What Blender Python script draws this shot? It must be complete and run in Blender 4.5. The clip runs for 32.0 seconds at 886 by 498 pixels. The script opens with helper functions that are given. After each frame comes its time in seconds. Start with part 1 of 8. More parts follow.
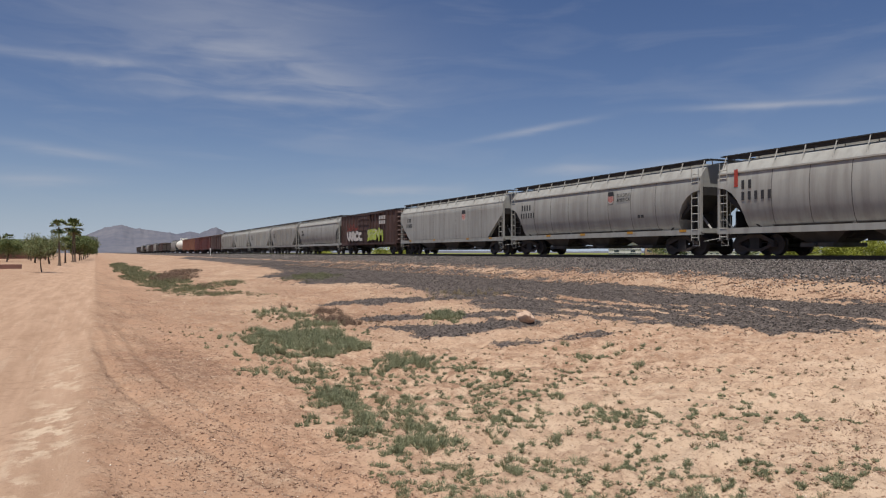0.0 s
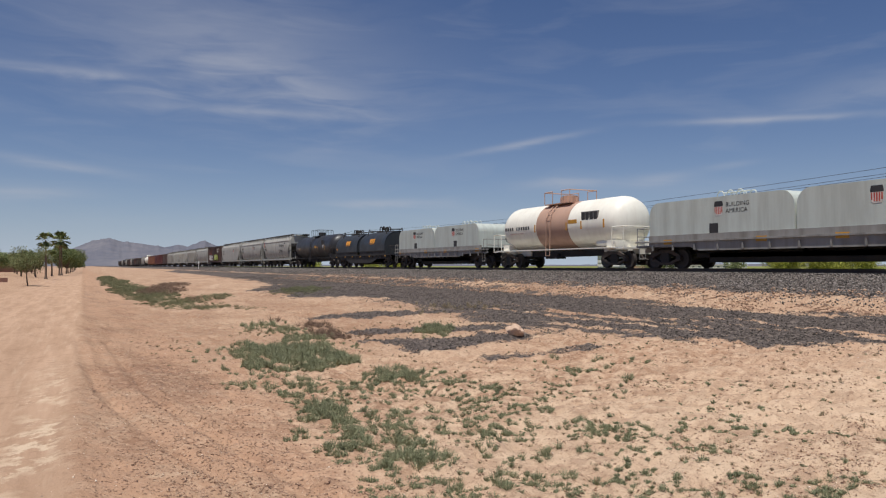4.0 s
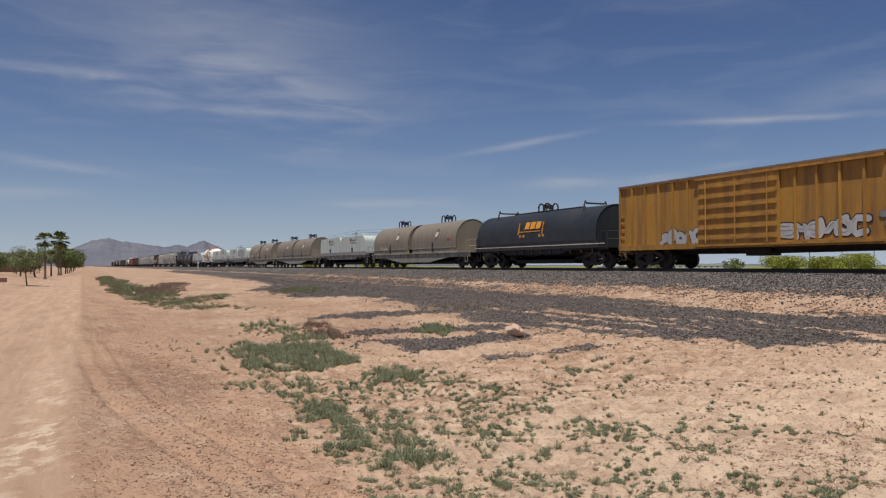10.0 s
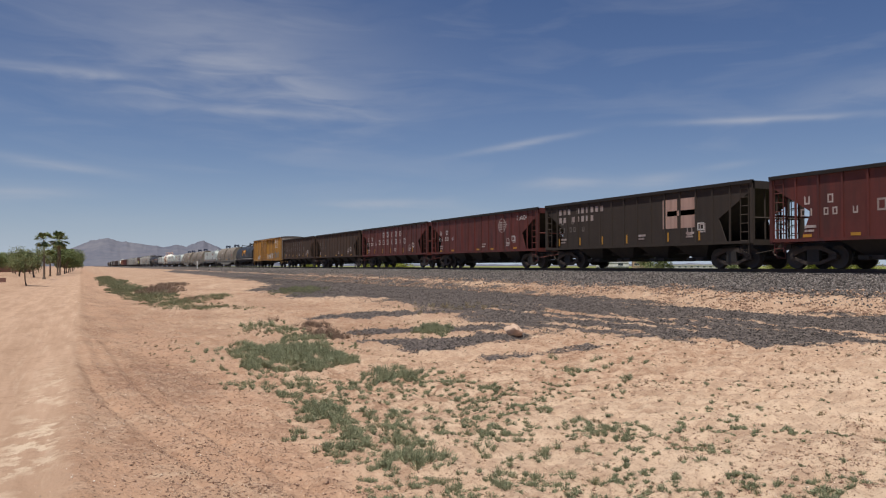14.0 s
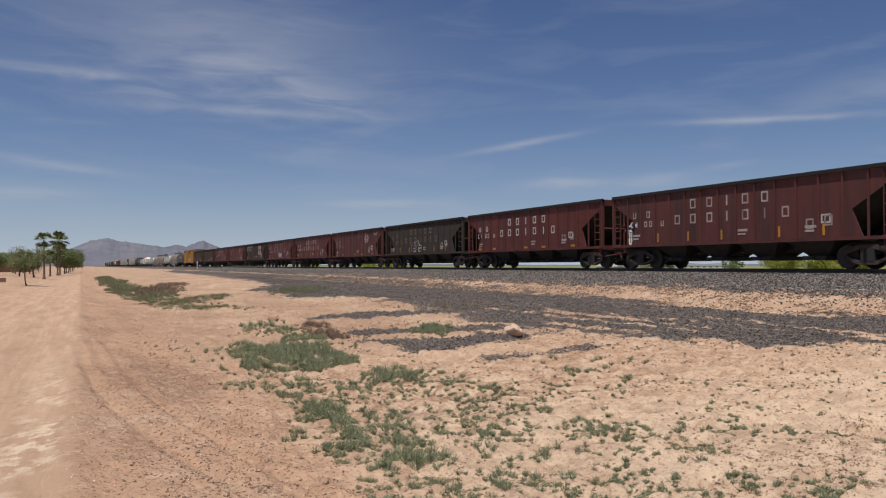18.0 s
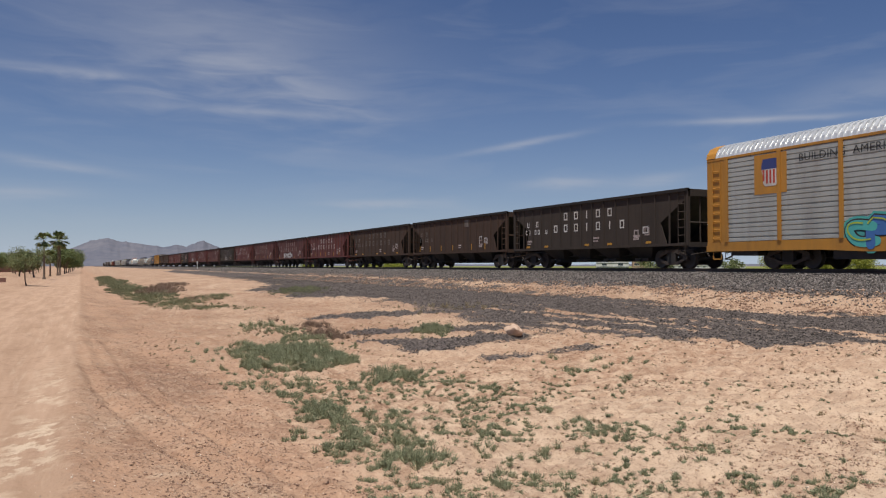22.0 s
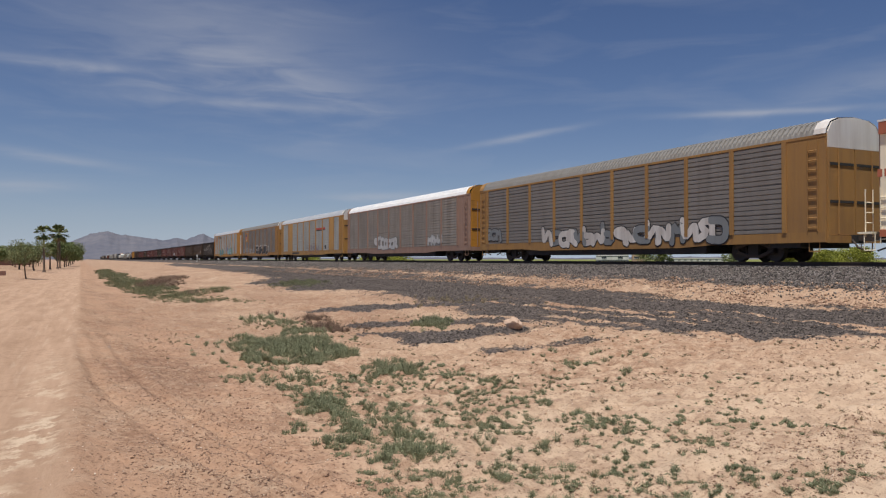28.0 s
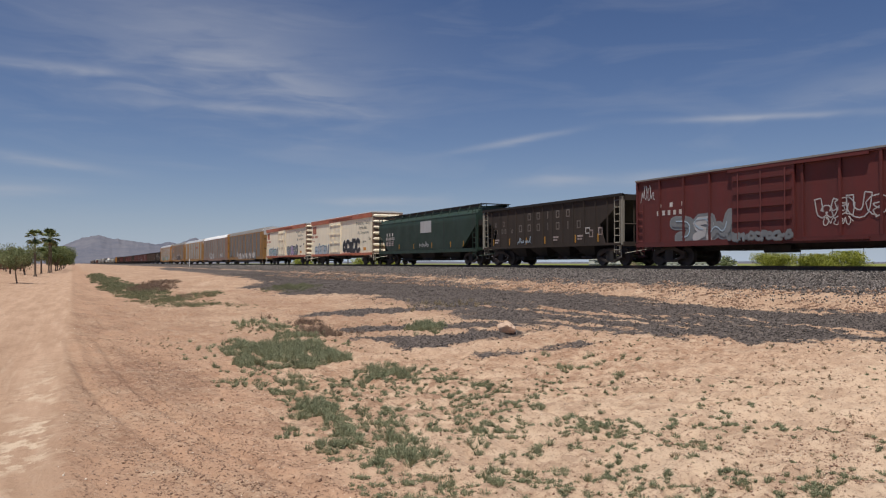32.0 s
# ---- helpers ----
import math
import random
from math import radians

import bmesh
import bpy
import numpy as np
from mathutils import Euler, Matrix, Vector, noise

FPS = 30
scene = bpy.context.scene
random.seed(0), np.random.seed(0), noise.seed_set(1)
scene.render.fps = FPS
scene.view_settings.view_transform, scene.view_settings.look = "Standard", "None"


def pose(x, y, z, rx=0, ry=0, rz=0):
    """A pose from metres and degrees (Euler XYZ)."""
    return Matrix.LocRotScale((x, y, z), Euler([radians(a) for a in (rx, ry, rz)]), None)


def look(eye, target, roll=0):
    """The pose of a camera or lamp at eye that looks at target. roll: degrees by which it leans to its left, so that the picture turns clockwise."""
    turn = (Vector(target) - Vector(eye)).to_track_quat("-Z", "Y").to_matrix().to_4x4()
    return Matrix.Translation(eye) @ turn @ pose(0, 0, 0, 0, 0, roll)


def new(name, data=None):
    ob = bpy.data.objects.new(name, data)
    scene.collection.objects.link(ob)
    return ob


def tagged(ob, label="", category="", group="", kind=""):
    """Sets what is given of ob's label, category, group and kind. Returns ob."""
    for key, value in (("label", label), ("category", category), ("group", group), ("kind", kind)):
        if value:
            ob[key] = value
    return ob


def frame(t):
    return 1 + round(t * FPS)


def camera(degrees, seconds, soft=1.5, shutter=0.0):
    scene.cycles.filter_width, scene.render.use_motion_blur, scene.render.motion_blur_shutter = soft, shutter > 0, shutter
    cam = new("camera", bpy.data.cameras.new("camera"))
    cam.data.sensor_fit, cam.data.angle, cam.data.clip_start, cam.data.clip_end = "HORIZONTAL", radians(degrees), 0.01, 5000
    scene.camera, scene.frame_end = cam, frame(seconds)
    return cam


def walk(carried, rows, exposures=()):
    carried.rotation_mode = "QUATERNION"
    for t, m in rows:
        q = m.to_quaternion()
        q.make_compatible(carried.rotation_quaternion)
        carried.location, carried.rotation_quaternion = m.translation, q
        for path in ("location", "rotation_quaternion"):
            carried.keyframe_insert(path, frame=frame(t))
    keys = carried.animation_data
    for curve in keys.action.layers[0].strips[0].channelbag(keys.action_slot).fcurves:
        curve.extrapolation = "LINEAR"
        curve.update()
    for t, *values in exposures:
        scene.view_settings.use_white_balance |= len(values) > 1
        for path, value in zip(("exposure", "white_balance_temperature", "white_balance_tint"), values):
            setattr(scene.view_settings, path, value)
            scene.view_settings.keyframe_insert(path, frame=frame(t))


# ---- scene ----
cam = camera(61.2, 32.0, soft=1.2)
PATH = [
    (0, pose(0, 0, 1.6, 90.280, 0, -24.875)),
    (0.5, pose(0, 0, 1.6, 91.081, 0, -26.366)),
    (1, pose(0, 0, 1.6, 91.408, 0, -26.823)),
    (1.5, pose(0, 0, 1.6, 91.442, 0, -26.401)),
    (2, pose(0, 0, 1.6, 91.403, 0, -25.969)),
    (2.5, pose(0, 0, 1.6, 91.367, 0, -25.913)),
    (3, pose(0, 0, 1.6, 91.308, 0, -25.840)),
    (3.5, pose(0, 0, 1.6, 91.299, 0, -25.724)),
    (5.5, pose(0, 0, 1.6, 91.297, 0, -25.645)),
    (6.5, pose(0, 0, 1.6, 91.298, 0, -25.666)),
    (7.5, pose(0, 0, 1.6, 91.299, 0, -25.717)),
    (10.5, pose(0, 0, 1.6, 91.299, 0, -25.724)),
    (11, pose(0, 0, 1.6, 91.300, 0, -25.780)),
    (14, pose(0, 0, 1.6, 91.300, 0, -25.780)),
    (18, pose(0, 0, 1.6, 91.300, 0, -25.780)),
    (22, pose(0, 0, 1.6, 91.300, 0, -25.780)),
    (22.5, pose(0, 0, 1.6, 91.265, 0, -25.789)),
    (23, pose(0, 0, 1.6, 91.234, 0, -25.781)),
    (23.5, pose(0, 0, 1.6, 91.170, 0, -25.781)),
    (24, pose(0, 0, 1.6, 91.105, 0, -25.782)),
    (24.5, pose(0, 0, 1.6, 90.974, 0, -25.788)),
    (25.5, pose(0, 0, 1.6, 90.909, 0, -25.793)),
    (27.5, pose(0, 0, 1.6, 90.832, 0, -25.792)),
    (28, pose(0, 0, 1.6, 90.779, 0, -25.792)),
    (29, pose(0, 0, 1.6, 90.779, 0, -25.787)),
    (29.5, pose(0, 0, 1.6, 90.843, 0, -25.787)),
    (30, pose(0, 0, 1.6, 90.909, 0, -25.801)),
    (31, pose(0, 0, 1.6, 90.974, 0, -25.785)),
    (31.5, pose(0, 0, 1.6, 90.974, 0, -25.785)),
    (32, pose(0, 0, 1.6, 91.093, 0, -26.317)),
]
walk(cam, PATH, [(0, -0.05), (1, -0.10), (2, -0.05), (3, -0.03), (6, -0.12), (7, -0.15), (9, -0.13), (10, -0.12), (12, 0.0), (14, -0.02), (19, -0.04), (22, -0.03), (25, -0.05), (28, -0.10), (30, -0.12), (32, -0.09)])

# ---------------------------------------------------------------- world and sun
SUN_EL, SUN_AZ = 72.0, 224.0  # high sun on the camera's side of the track; azimuth clockwise from +y
world = bpy.data.worlds.new("sky")
scene.world = world
world.use_nodes = True
WT = world.node_tree


def wnode(kind, **kw):
    n = WT.nodes.new(kind)
    for k, v in kw.items():
        if k == "op":
            n.operation = v
        else:
            n.inputs[int(k[1:])].default_value = v
    return n


def wmath(op, a, b=None, c=None):
    n = wnode("ShaderNodeMath", op=op)
    for i, v in enumerate((a, b, c)):
        if v is None:
            continue
        if isinstance(v, (int, float)):
            n.inputs[i].default_value = v
        else:
            WT.links.new(v, n.inputs[i])
    return n.outputs[0]


sky = WT.nodes.new("ShaderNodeTexSky")
sky.sky_type = "NISHITA"
sky.sun_disc = False
sky.sun_elevation = radians(SUN_EL)
sky.sun_rotation = radians(SUN_AZ)
sky.altitude = 400
sky.air_density = 1.0
sky.dust_density = 0.6
sky.ozone_density = 4.0
direction = WT.nodes.new("ShaderNodeTexCoord").outputs["Generated"]
sep = WT.nodes.new("ShaderNodeSeparateXYZ")
WT.links.new(direction, sep.inputs[0])
azim = wmath("MULTIPLY", wmath("ARCTAN2", sep.outputs[0], sep.outputs[1]), 57.2958)
elev = wmath("MULTIPLY", wmath("ARCSINE", sep.outputs[2]), 57.2958)
comb = WT.nodes.new("ShaderNodeCombineXYZ")
WT.links.new(wmath("MULTIPLY", azim, 0.06), comb.inputs[0])
WT.links.new(wmath("MULTIPLY", elev, 0.3), comb.inputs[1])
wisps = WT.nodes.new("ShaderNodeTexNoise")
wisps.inputs["Scale"].default_value = 1.3
wisps.inputs["Detail"].default_value = 7.0
wisps.inputs["Distortion"].default_value = 0.7
WT.links.new(comb.outputs[0], wisps.inputs["Vector"])
fine = WT.nodes.new("ShaderNodeTexNoise")
fine.inputs["Scale"].default_value = 3.2
fine.inputs["Detail"].default_value = 6.0
fine.inputs["Distortion"].default_value = 0.8
WT.links.new(comb.outputs[0], fine.inputs["Vector"])
cover = wmath("MULTIPLY", wmath("MAXIMUM", wmath("SUBTRACT", wisps.outputs[0], 0.5), 0.0), 0.55)
# cirrus wisps: azimuth, elevation, half length, half height (degrees), rise per degree, strength
for a0, e0, ln, ht, rise, amount in (
    (49.5, 10.2, 7.0, 0.26, -0.03, 0.42), (31.6, 9.2, 4.6, 0.28, 0.167, 0.40), (35.0, 6.2, 3.4, 0.45, 0.0, 0.36), (42.0, 6.4, 2.4, 0.4, 0.05, 0.24),
    (21.3, 4.75, 4.6, 0.36, 0.0, 0.36), (9.5, 15.7, 14.0, 4.8, -0.05, 0.30), (-1.5, 13.2, 6.0, 0.35, 0.0, 0.30), (46.5, 7.1, 2.0, 0.3, 0.1, 0.2),
    (11.3, 11.3, 7.0, 0.35, -0.01, 0.26), (-2.0, 6.9, 5.0, 0.4, -0.10, 0.26), (-3.5, 4.9, 4.0, 0.4, 0.03, 0.26), (56.0, 11.8, 6.0, 1.2, 0.1, 0.2), (17.0, 12.6, 5.0, 1.6, -0.2, 0.16),
):
    u = wmath("DIVIDE", wmath("SUBTRACT", azim, a0), ln)
    mid = wmath("MULTIPLY_ADD", wmath("SUBTRACT", azim, a0), rise, e0)
    wob = wmath("MULTIPLY", wmath("SUBTRACT", fine.outputs[0], 0.5), ht * 1.6)
    v = wmath("DIVIDE", wmath("ADD", wmath("SUBTRACT", elev, mid), wob), ht)
    r2 = wmath("ADD", wmath("MULTIPLY", u, u), wmath("MULTIPLY", v, v))
    soft_edge = wmath("POWER", 2.718, wmath("MULTIPLY", r2, -1.3))
    rag = wmath("MULTIPLY", wmath("ADD", wmath("MULTIPLY", fine.outputs[0], 1.5), wmath("MULTIPLY", wisps.outputs[0], 0.9)), amount * 0.85)
    cover = wmath("ADD", cover, wmath("MULTIPLY", soft_edge, rag))
up = wmath("MINIMUM", wmath("MAXIMUM", wmath("MULTIPLY", elev, 0.25), 0.0), 1.0)
cover = wmath("MINIMUM", wmath("MULTIPLY", cover, up), 0.8)
tint = WT.nodes.new("ShaderNodeMix")
tint.data_type, tint.blend_type = "RGBA", "MULTIPLY"
tint.inputs["Factor"].default_value = 1.0
WT.links.new(sky.outputs[0], tint.inputs["A"])
tint.inputs["B"].default_value = (0.765, 0.82, 1.02, 1)
haze = WT.nodes.new("ShaderNodeMix")
haze.data_type = "RGBA"
WT.links.new(wmath("MULTIPLY", wmath("POWER", 2.718, wmath("MULTIPLY", wmath("MAXIMUM", elev, 0.0), -0.24)), 0.80), haze.inputs["Factor"])
WT.links.new(tint.outputs["Result"], haze.inputs["A"])
haze.inputs["B"].default_value = (7.3, 8.6, 10.5, 1)
mixc = WT.nodes.new("ShaderNodeMix")
mixc.data_type = "RGBA"
WT.links.new(cover, mixc.inputs["Factor"])
WT.links.new(haze.outputs["Result"], mixc.inputs["A"])
mixc.inputs["B"].default_value = (7.2, 7.4, 8.2, 1)
bg = WT.nodes["Background"]
WT.links.new(mixc.outputs["Result"], bg.inputs[0])
bg.inputs[1].default_value = 0.0665

sun = new("sun", bpy.data.lights.new("sun", "SUN"))
sun.data.energy = 4.7
sun.data.angle = radians(0.55)
sun.data.color = (1.0, 0.965, 0.92)
_az, _el = radians(SUN_AZ), radians(SUN_EL)
sun.matrix_basis = look((100 * math.sin(_az) * math.cos(_el), 100 * math.cos(_az) * math.cos(_el), 100 * math.sin(_el)), (0, 0, 0))

# ---------------------------------------------------------------- materials
def fresh(name):
    m = bpy.data.materials.new(name)
    m.use_nodes = True
    nt = m.node_tree
    return m, nt, nt.nodes["Principled BSDF"]


def noise_node(nt, coord, scale, detail=5.0, rough=0.55, stretch=None, distortion=0.0):
    n = nt.nodes.new("ShaderNodeTexNoise")
    n.inputs["Scale"].default_value = scale
    n.inputs["Detail"].default_value = detail
    n.inputs["Roughness"].default_value = rough
    n.inputs["Distortion"].default_value = distortion
    if stretch:
        mp = nt.nodes.new("ShaderNodeMapping")
        mp.inputs["Scale"].default_value = stretch
        nt.links.new(coord, mp.inputs[0])
        coord = mp.outputs[0]
    nt.links.new(coord, n.inputs["Vector"])
    return n.outputs[0]


def ramp(nt, value, lo, hi, a=0.0, b=1.0):
    n = nt.nodes.new("ShaderNodeMapRange")
    n.clamp = True
    for i, v in enumerate((lo, hi, a, b)):
        n.inputs[1 + i].default_value = v
    nt.links.new(value, n.inputs[0])
    return n.outputs[0]


def mixed(nt, fac, a, b, blend="MIX"):
    n = nt.nodes.new("ShaderNodeMix")
    n.data_type, n.blend_type = "RGBA", blend
    for key, v in (("Factor", fac), ("A", a), ("B", b)):
        if isinstance(v, tuple):
            n.inputs[key].default_value = (*v, 1)
        elif isinstance(v, (int, float)):
            n.inputs[key].default_value = v
        else:
            nt.links.new(v, n.inputs[key])
    return n.outputs["Result"]


def nmath(nt, op, a, b=0.0):
    n = nt.nodes.new("ShaderNodeMath")
    n.operation = op
    for i, v in enumerate((a, b)):
        if isinstance(v, (int, float)):
            n.inputs[i].default_value = v
        else:
            nt.links.new(v, n.inputs[i])
    return n.outputs[0]


def bump(nt, p, height, strength, distance=0.02):
    n = nt.nodes.new("ShaderNodeBump")
    n.inputs["Strength"].default_value = strength
    n.inputs["Distance"].default_value = distance
    nt.links.new(height, n.inputs["Height"])
    nt.links.new(n.outputs[0], p.inputs["Normal"])


PAINTS = {}


def paint(name, col, dirt=(0.10, 0.075, 0.055), grime=0.5, rust=0.25, rough=0.55, metal=0.0):
    """Weathered steel paint: run-down streaks, blotches of grime and rust specks, in the car's own space."""
    if name in PAINTS:
        return PAINTS[name]
    m, nt, p = fresh(name)
    tc = nt.nodes.new("ShaderNodeTexCoord").outputs["Object"]
    info = nt.nodes.new("ShaderNodeObjectInfo")
    add = nt.nodes.new("ShaderNodeVectorMath")
    add.operation = "MULTIPLY_ADD"
    nt.links.new(info.outputs["Random"], add.inputs[0])
    add.inputs[1].default_value = (7.0, 13.0, 5.0)
    nt.links.new(tc, add.inputs[2])
    co = add.outputs[0]
    streak = noise_node(nt, co, 1.0, 6, 0.6, (2.2, 2.2, 0.22))
    blotch = noise_node(nt, co, 0.55, 6, 0.6)
    speck = noise_node(nt, co, 9.0, 4, 0.7)
    shade = nmath(nt, "ADD", nmath(nt, "MULTIPLY", info.outputs["Random"], 0.16), 0.92)
    c = mixed(nt, 1.0, col, shade, "MULTIPLY")
    c = mixed(nt, nmath(nt, "MULTIPLY", ramp(nt, streak, 0.42, 0.72), grime), c, dirt)
    c = mixed(nt, nmath(nt, "MULTIPLY", ramp(nt, blotch, 0.5, 0.75), grime * 0.7), c, tuple(0.5 * (a + b) for a, b in zip(col, dirt)))
    c = mixed(nt, nmath(nt, "MULTIPLY", ramp(nt, speck, 0.62, 0.72), rust), c, (0.12, 0.05, 0.025))
    nt.links.new(c, p.inputs["Base Color"])
    p.inputs["Roughness"].default_value = rough
    p.inputs["Metallic"].default_value = metal
    nt.links.new(ramp(nt, blotch, 0.3, 0.8, rough - 0.08, min(1.0, rough + 0.25)), p.inputs["Roughness"])
    bump(nt, p, nmath(nt, "ADD", blotch, nmath(nt, "MULTIPLY", speck, 0.15)), 0.25, 0.03)
    PAINTS[name] = m
    return m


def sheet(name, c1, c2, scale=8.0, rough=0.85, bump_s=0.3, dist=0.02, island=0.0):
    """Two-tone natural surface with grain; island: how far separate pieces differ."""
    if name in PAINTS:
        return PAINTS[name]
    m, nt, p = fresh(name)
    tc = nt.nodes.new("ShaderNodeTexCoord").outputs["Object"]
    a = noise_node(nt, tc, scale, 6, 0.65)
    b = noise_node(nt, tc, scale * 0.13, 4, 0.6)
    f = nmath(nt, "ADD", nmath(nt, "MULTIPLY", a, 0.6), nmath(nt, "MULTIPLY", b, 0.4))
    if island:
        geo = nt.nodes.new("ShaderNodeNewGeometry")
        f = nmath(nt, "ADD", nmath(nt, "MULTIPLY", f, 1 - island), nmath(nt, "MULTIPLY", geo.outputs["Random Per Island"], island))
    c = mixed(nt, ramp(nt, f, 0.3, 0.7), c1, c2)
    nt.links.new(c, p.inputs["Base Color"])
    p.inputs["Roughness"].default_value = rough
    bump(nt, p, a, bump_s, dist)
    PAINTS[name] = m
    return m


STEEL_DARK = paint("running_gear", (0.050, 0.038, 0.031), (0.095, 0.068, 0.050), 0.8, 0.3, 0.75)
# black steel; also the near-black that holds shade in end cavities and under boards
UNDER = paint("underframe_and_shade_black", (0.026, 0.024, 0.023), (0.05, 0.04, 0.033), 0.7, 0.3, 0.75)
WHEEL = paint("wheel_steel", (0.042, 0.033, 0.028), (0.035, 0.028, 0.024), 0.6, 0.4, 0.6)
YELLOW_MARK = paint("reflector_yellow", (0.52, 0.25, 0.02), (0.2, 0.11, 0.04), 0.4, 0.1, 0.5)
WHITE_MARK = paint("marking_white", (0.62, 0.58, 0.53), (0.25, 0.18, 0.14), 0.55, 0.25, 0.6)
FADED_MARK = paint("marking_faded", (0.46, 0.38, 0.34), (0.14, 0.07, 0.05), 0.9, 0.5, 0.7)
BLACK_MARK = paint("marking_black", (0.025, 0.025, 0.027), (0.08, 0.07, 0.06), 0.3, 0.1, 0.6)
RED_MARK = paint("marking_red", (0.45, 0.05, 0.03), (0.2, 0.08, 0.05), 0.3, 0.1, 0.6)
BLUE_MARK = paint("marking_blue", (0.03, 0.05, 0.19), (0.08, 0.07, 0.08), 0.3, 0.1, 0.6)

# ---------------------------------------------------------------- mesh helpers
LIFT = [1.0]  # full height of car bodies over their decks, for the part being built


def raised(z):
    return z if z < 1.0 else 1.0 + (z - 1.0) * LIFT[0]


def part(name, bm, mat, parent, label="", smooth=False, m=None):
    me = bpy.data.meshes.new(name)
    if LIFT[0] != 1.0:
        for v in bm.verts:
            v.co.z = raised(v.co.z)
    bmesh.ops.recalc_face_normals(bm, faces=bm.faces[:])
    bm.to_mesh(me)
    bm.free()
    me.materials.append(mat)
    if smooth:
        me.polygons.foreach_set("use_smooth", [True] * len(me.polygons))
        me.set_sharp_from_angle(angle=radians(32))
    return placed(name, me, parent, label, m)


def placed(name, me, parent, label="", m=None):
    o = new(name, me)
    o.parent = parent
    if m is not None:
        o.matrix_basis = m
    if label:
        o["label"] = label
    return o


def box(bm, x0, x1, y0, y1, z0, z1):
    v = [bm.verts.new((x, y, z)) for x in (x0, x1) for y in (y0, y1) for z in (z0, z1)]
    for f in ((0, 1, 3, 2), (4, 6, 7, 5), (0, 4, 5, 1), (2, 3, 7, 6), (0, 2, 6, 4), (1, 5, 7, 3)):
        bm.faces.new([v[i] for i in f])
    return bm


def boxes(*bs):
    bm = bmesh.new()
    for b in bs:
        box(bm, *b)
    return bm


def prism(bm, pts, lo, hi, axis):
    """A polygon pushed along an axis: axis x takes (y, z) points, axis y takes (x, z)."""
    def at(p, c):
        return (c, p[0], p[1]) if axis == "x" else (p[0], c, p[1])
    a = [bm.verts.new(at(p, lo)) for p in pts]
    b = [bm.verts.new(at(p, hi)) for p in pts]
    n = len(pts)
    bm.faces.new(a)
    bm.faces.new(b[::-1])
    for i in range(n):
        bm.faces.new((a[i], a[(i + 1) % n], b[(i + 1) % n], b[i]))
    return bm


def loft(bm, rings, cap=True, closed=True):
    vs = [[bm.verts.new(p) for p in r] for r in rings]
    n = len(vs[0])
    for a, b in zip(vs, vs[1:]):
        for i in range(n if closed else n - 1):
            bm.faces.new((a[i], a[(i + 1) % n], b[(i + 1) % n], b[i]))
    if cap:
        bm.faces.new(vs[0][::-1])
        bm.faces.new(vs[-1])
    return bm


def rod(bm, pts, r, n=5):
    """A thin bar along a line of points."""
    for p, q in zip(pts, pts[1:]):
        p, q = Vector(p), Vector(q)
        d = q - p
        if d.length < 1e-6:
            continue
        d.normalize()
        s = d.cross(Vector((0, 0, 1)) if abs(d.z) < 0.9 else Vector((1, 0, 0))).normalized()
        t = d.cross(s)
        ring = [[c + r * (math.cos(k * 2 * math.pi / n) * s + math.sin(k * 2 * math.pi / n) * t) for k in range(n)] for c in (p, q)]
        loft(bm, ring)
    return bm


def ladder_bm(bm, x, y, z0, z1, width=0.42, along="y", step=0.36, r=0.022):
    for s in (-0.5, 0.5):
        a = (x, y + s * width) if along == "y" else (x + s * width, y)
        rod(bm, [(*a, z0), (*a, z1)], r)
    k = int((z1 - z0) / step)
    for i in range(k):
        z = z0 + 0.15 + i * step
        a = (x, y - width / 2, z) if along == "y" else (x - width / 2, y, z)
        b = (x, y + width / 2, z) if along == "y" else (x + width / 2, y, z)
        rod(bm, [a, b], r * 0.85, 4)
    return bm


def frustum(bm, x0, y0, z0, lx0, ly0, z1, lx1, ly1):
    loft(bm, [[(x0 + sx * lx / 2, y0 + sy * ly / 2, z) for sx, sy in ((-1, -1), (1, -1), (1, 1), (-1, 1))] for z, lx, ly in ((z0, lx0, ly0), (z1, lx1, ly1))])
    return bm


FACE_NEAR = Matrix(((0, 0, -1, 0), (-1, 0, 0, 0), (0, 1, 0, 0), (0, 0, 0, 1)))  # writing that reads on the side towards -x


def writing(text, size, mat, parent, x, y, z, label=""):
    cu = bpy.data.curves.new("writing", "FONT")
    cu.body, cu.size, cu.extrude, cu.space_character = text, size, 0.002, 1.05
    cu.align_x = "LEFT"
    cu.resolution_u = 3
    tmp = bpy.data.objects.new("writing", cu)
    me = bpy.data.meshes.new_from_object(tmp)
    bpy.data.objects.remove(tmp)
    me.materials.clear()
    me.materials.append(mat)
    return placed("writing", me, parent, label, Matrix.Translation((x, y, raised(z))) @ FACE_NEAR)


def bars(bm, x, y, z, n, h, pitch, w=None, gaps=()):
    """A row of plain letter-sized bars on the side towards -x; reads from +y to -y."""
    w = w or h * 0.42
    for i in range(n):
        if i in gaps:
            continue
        yy = y - i * pitch
        box(bm, x - 0.004, x + 0.004, yy - w, yy, z, z + h)
    return bm


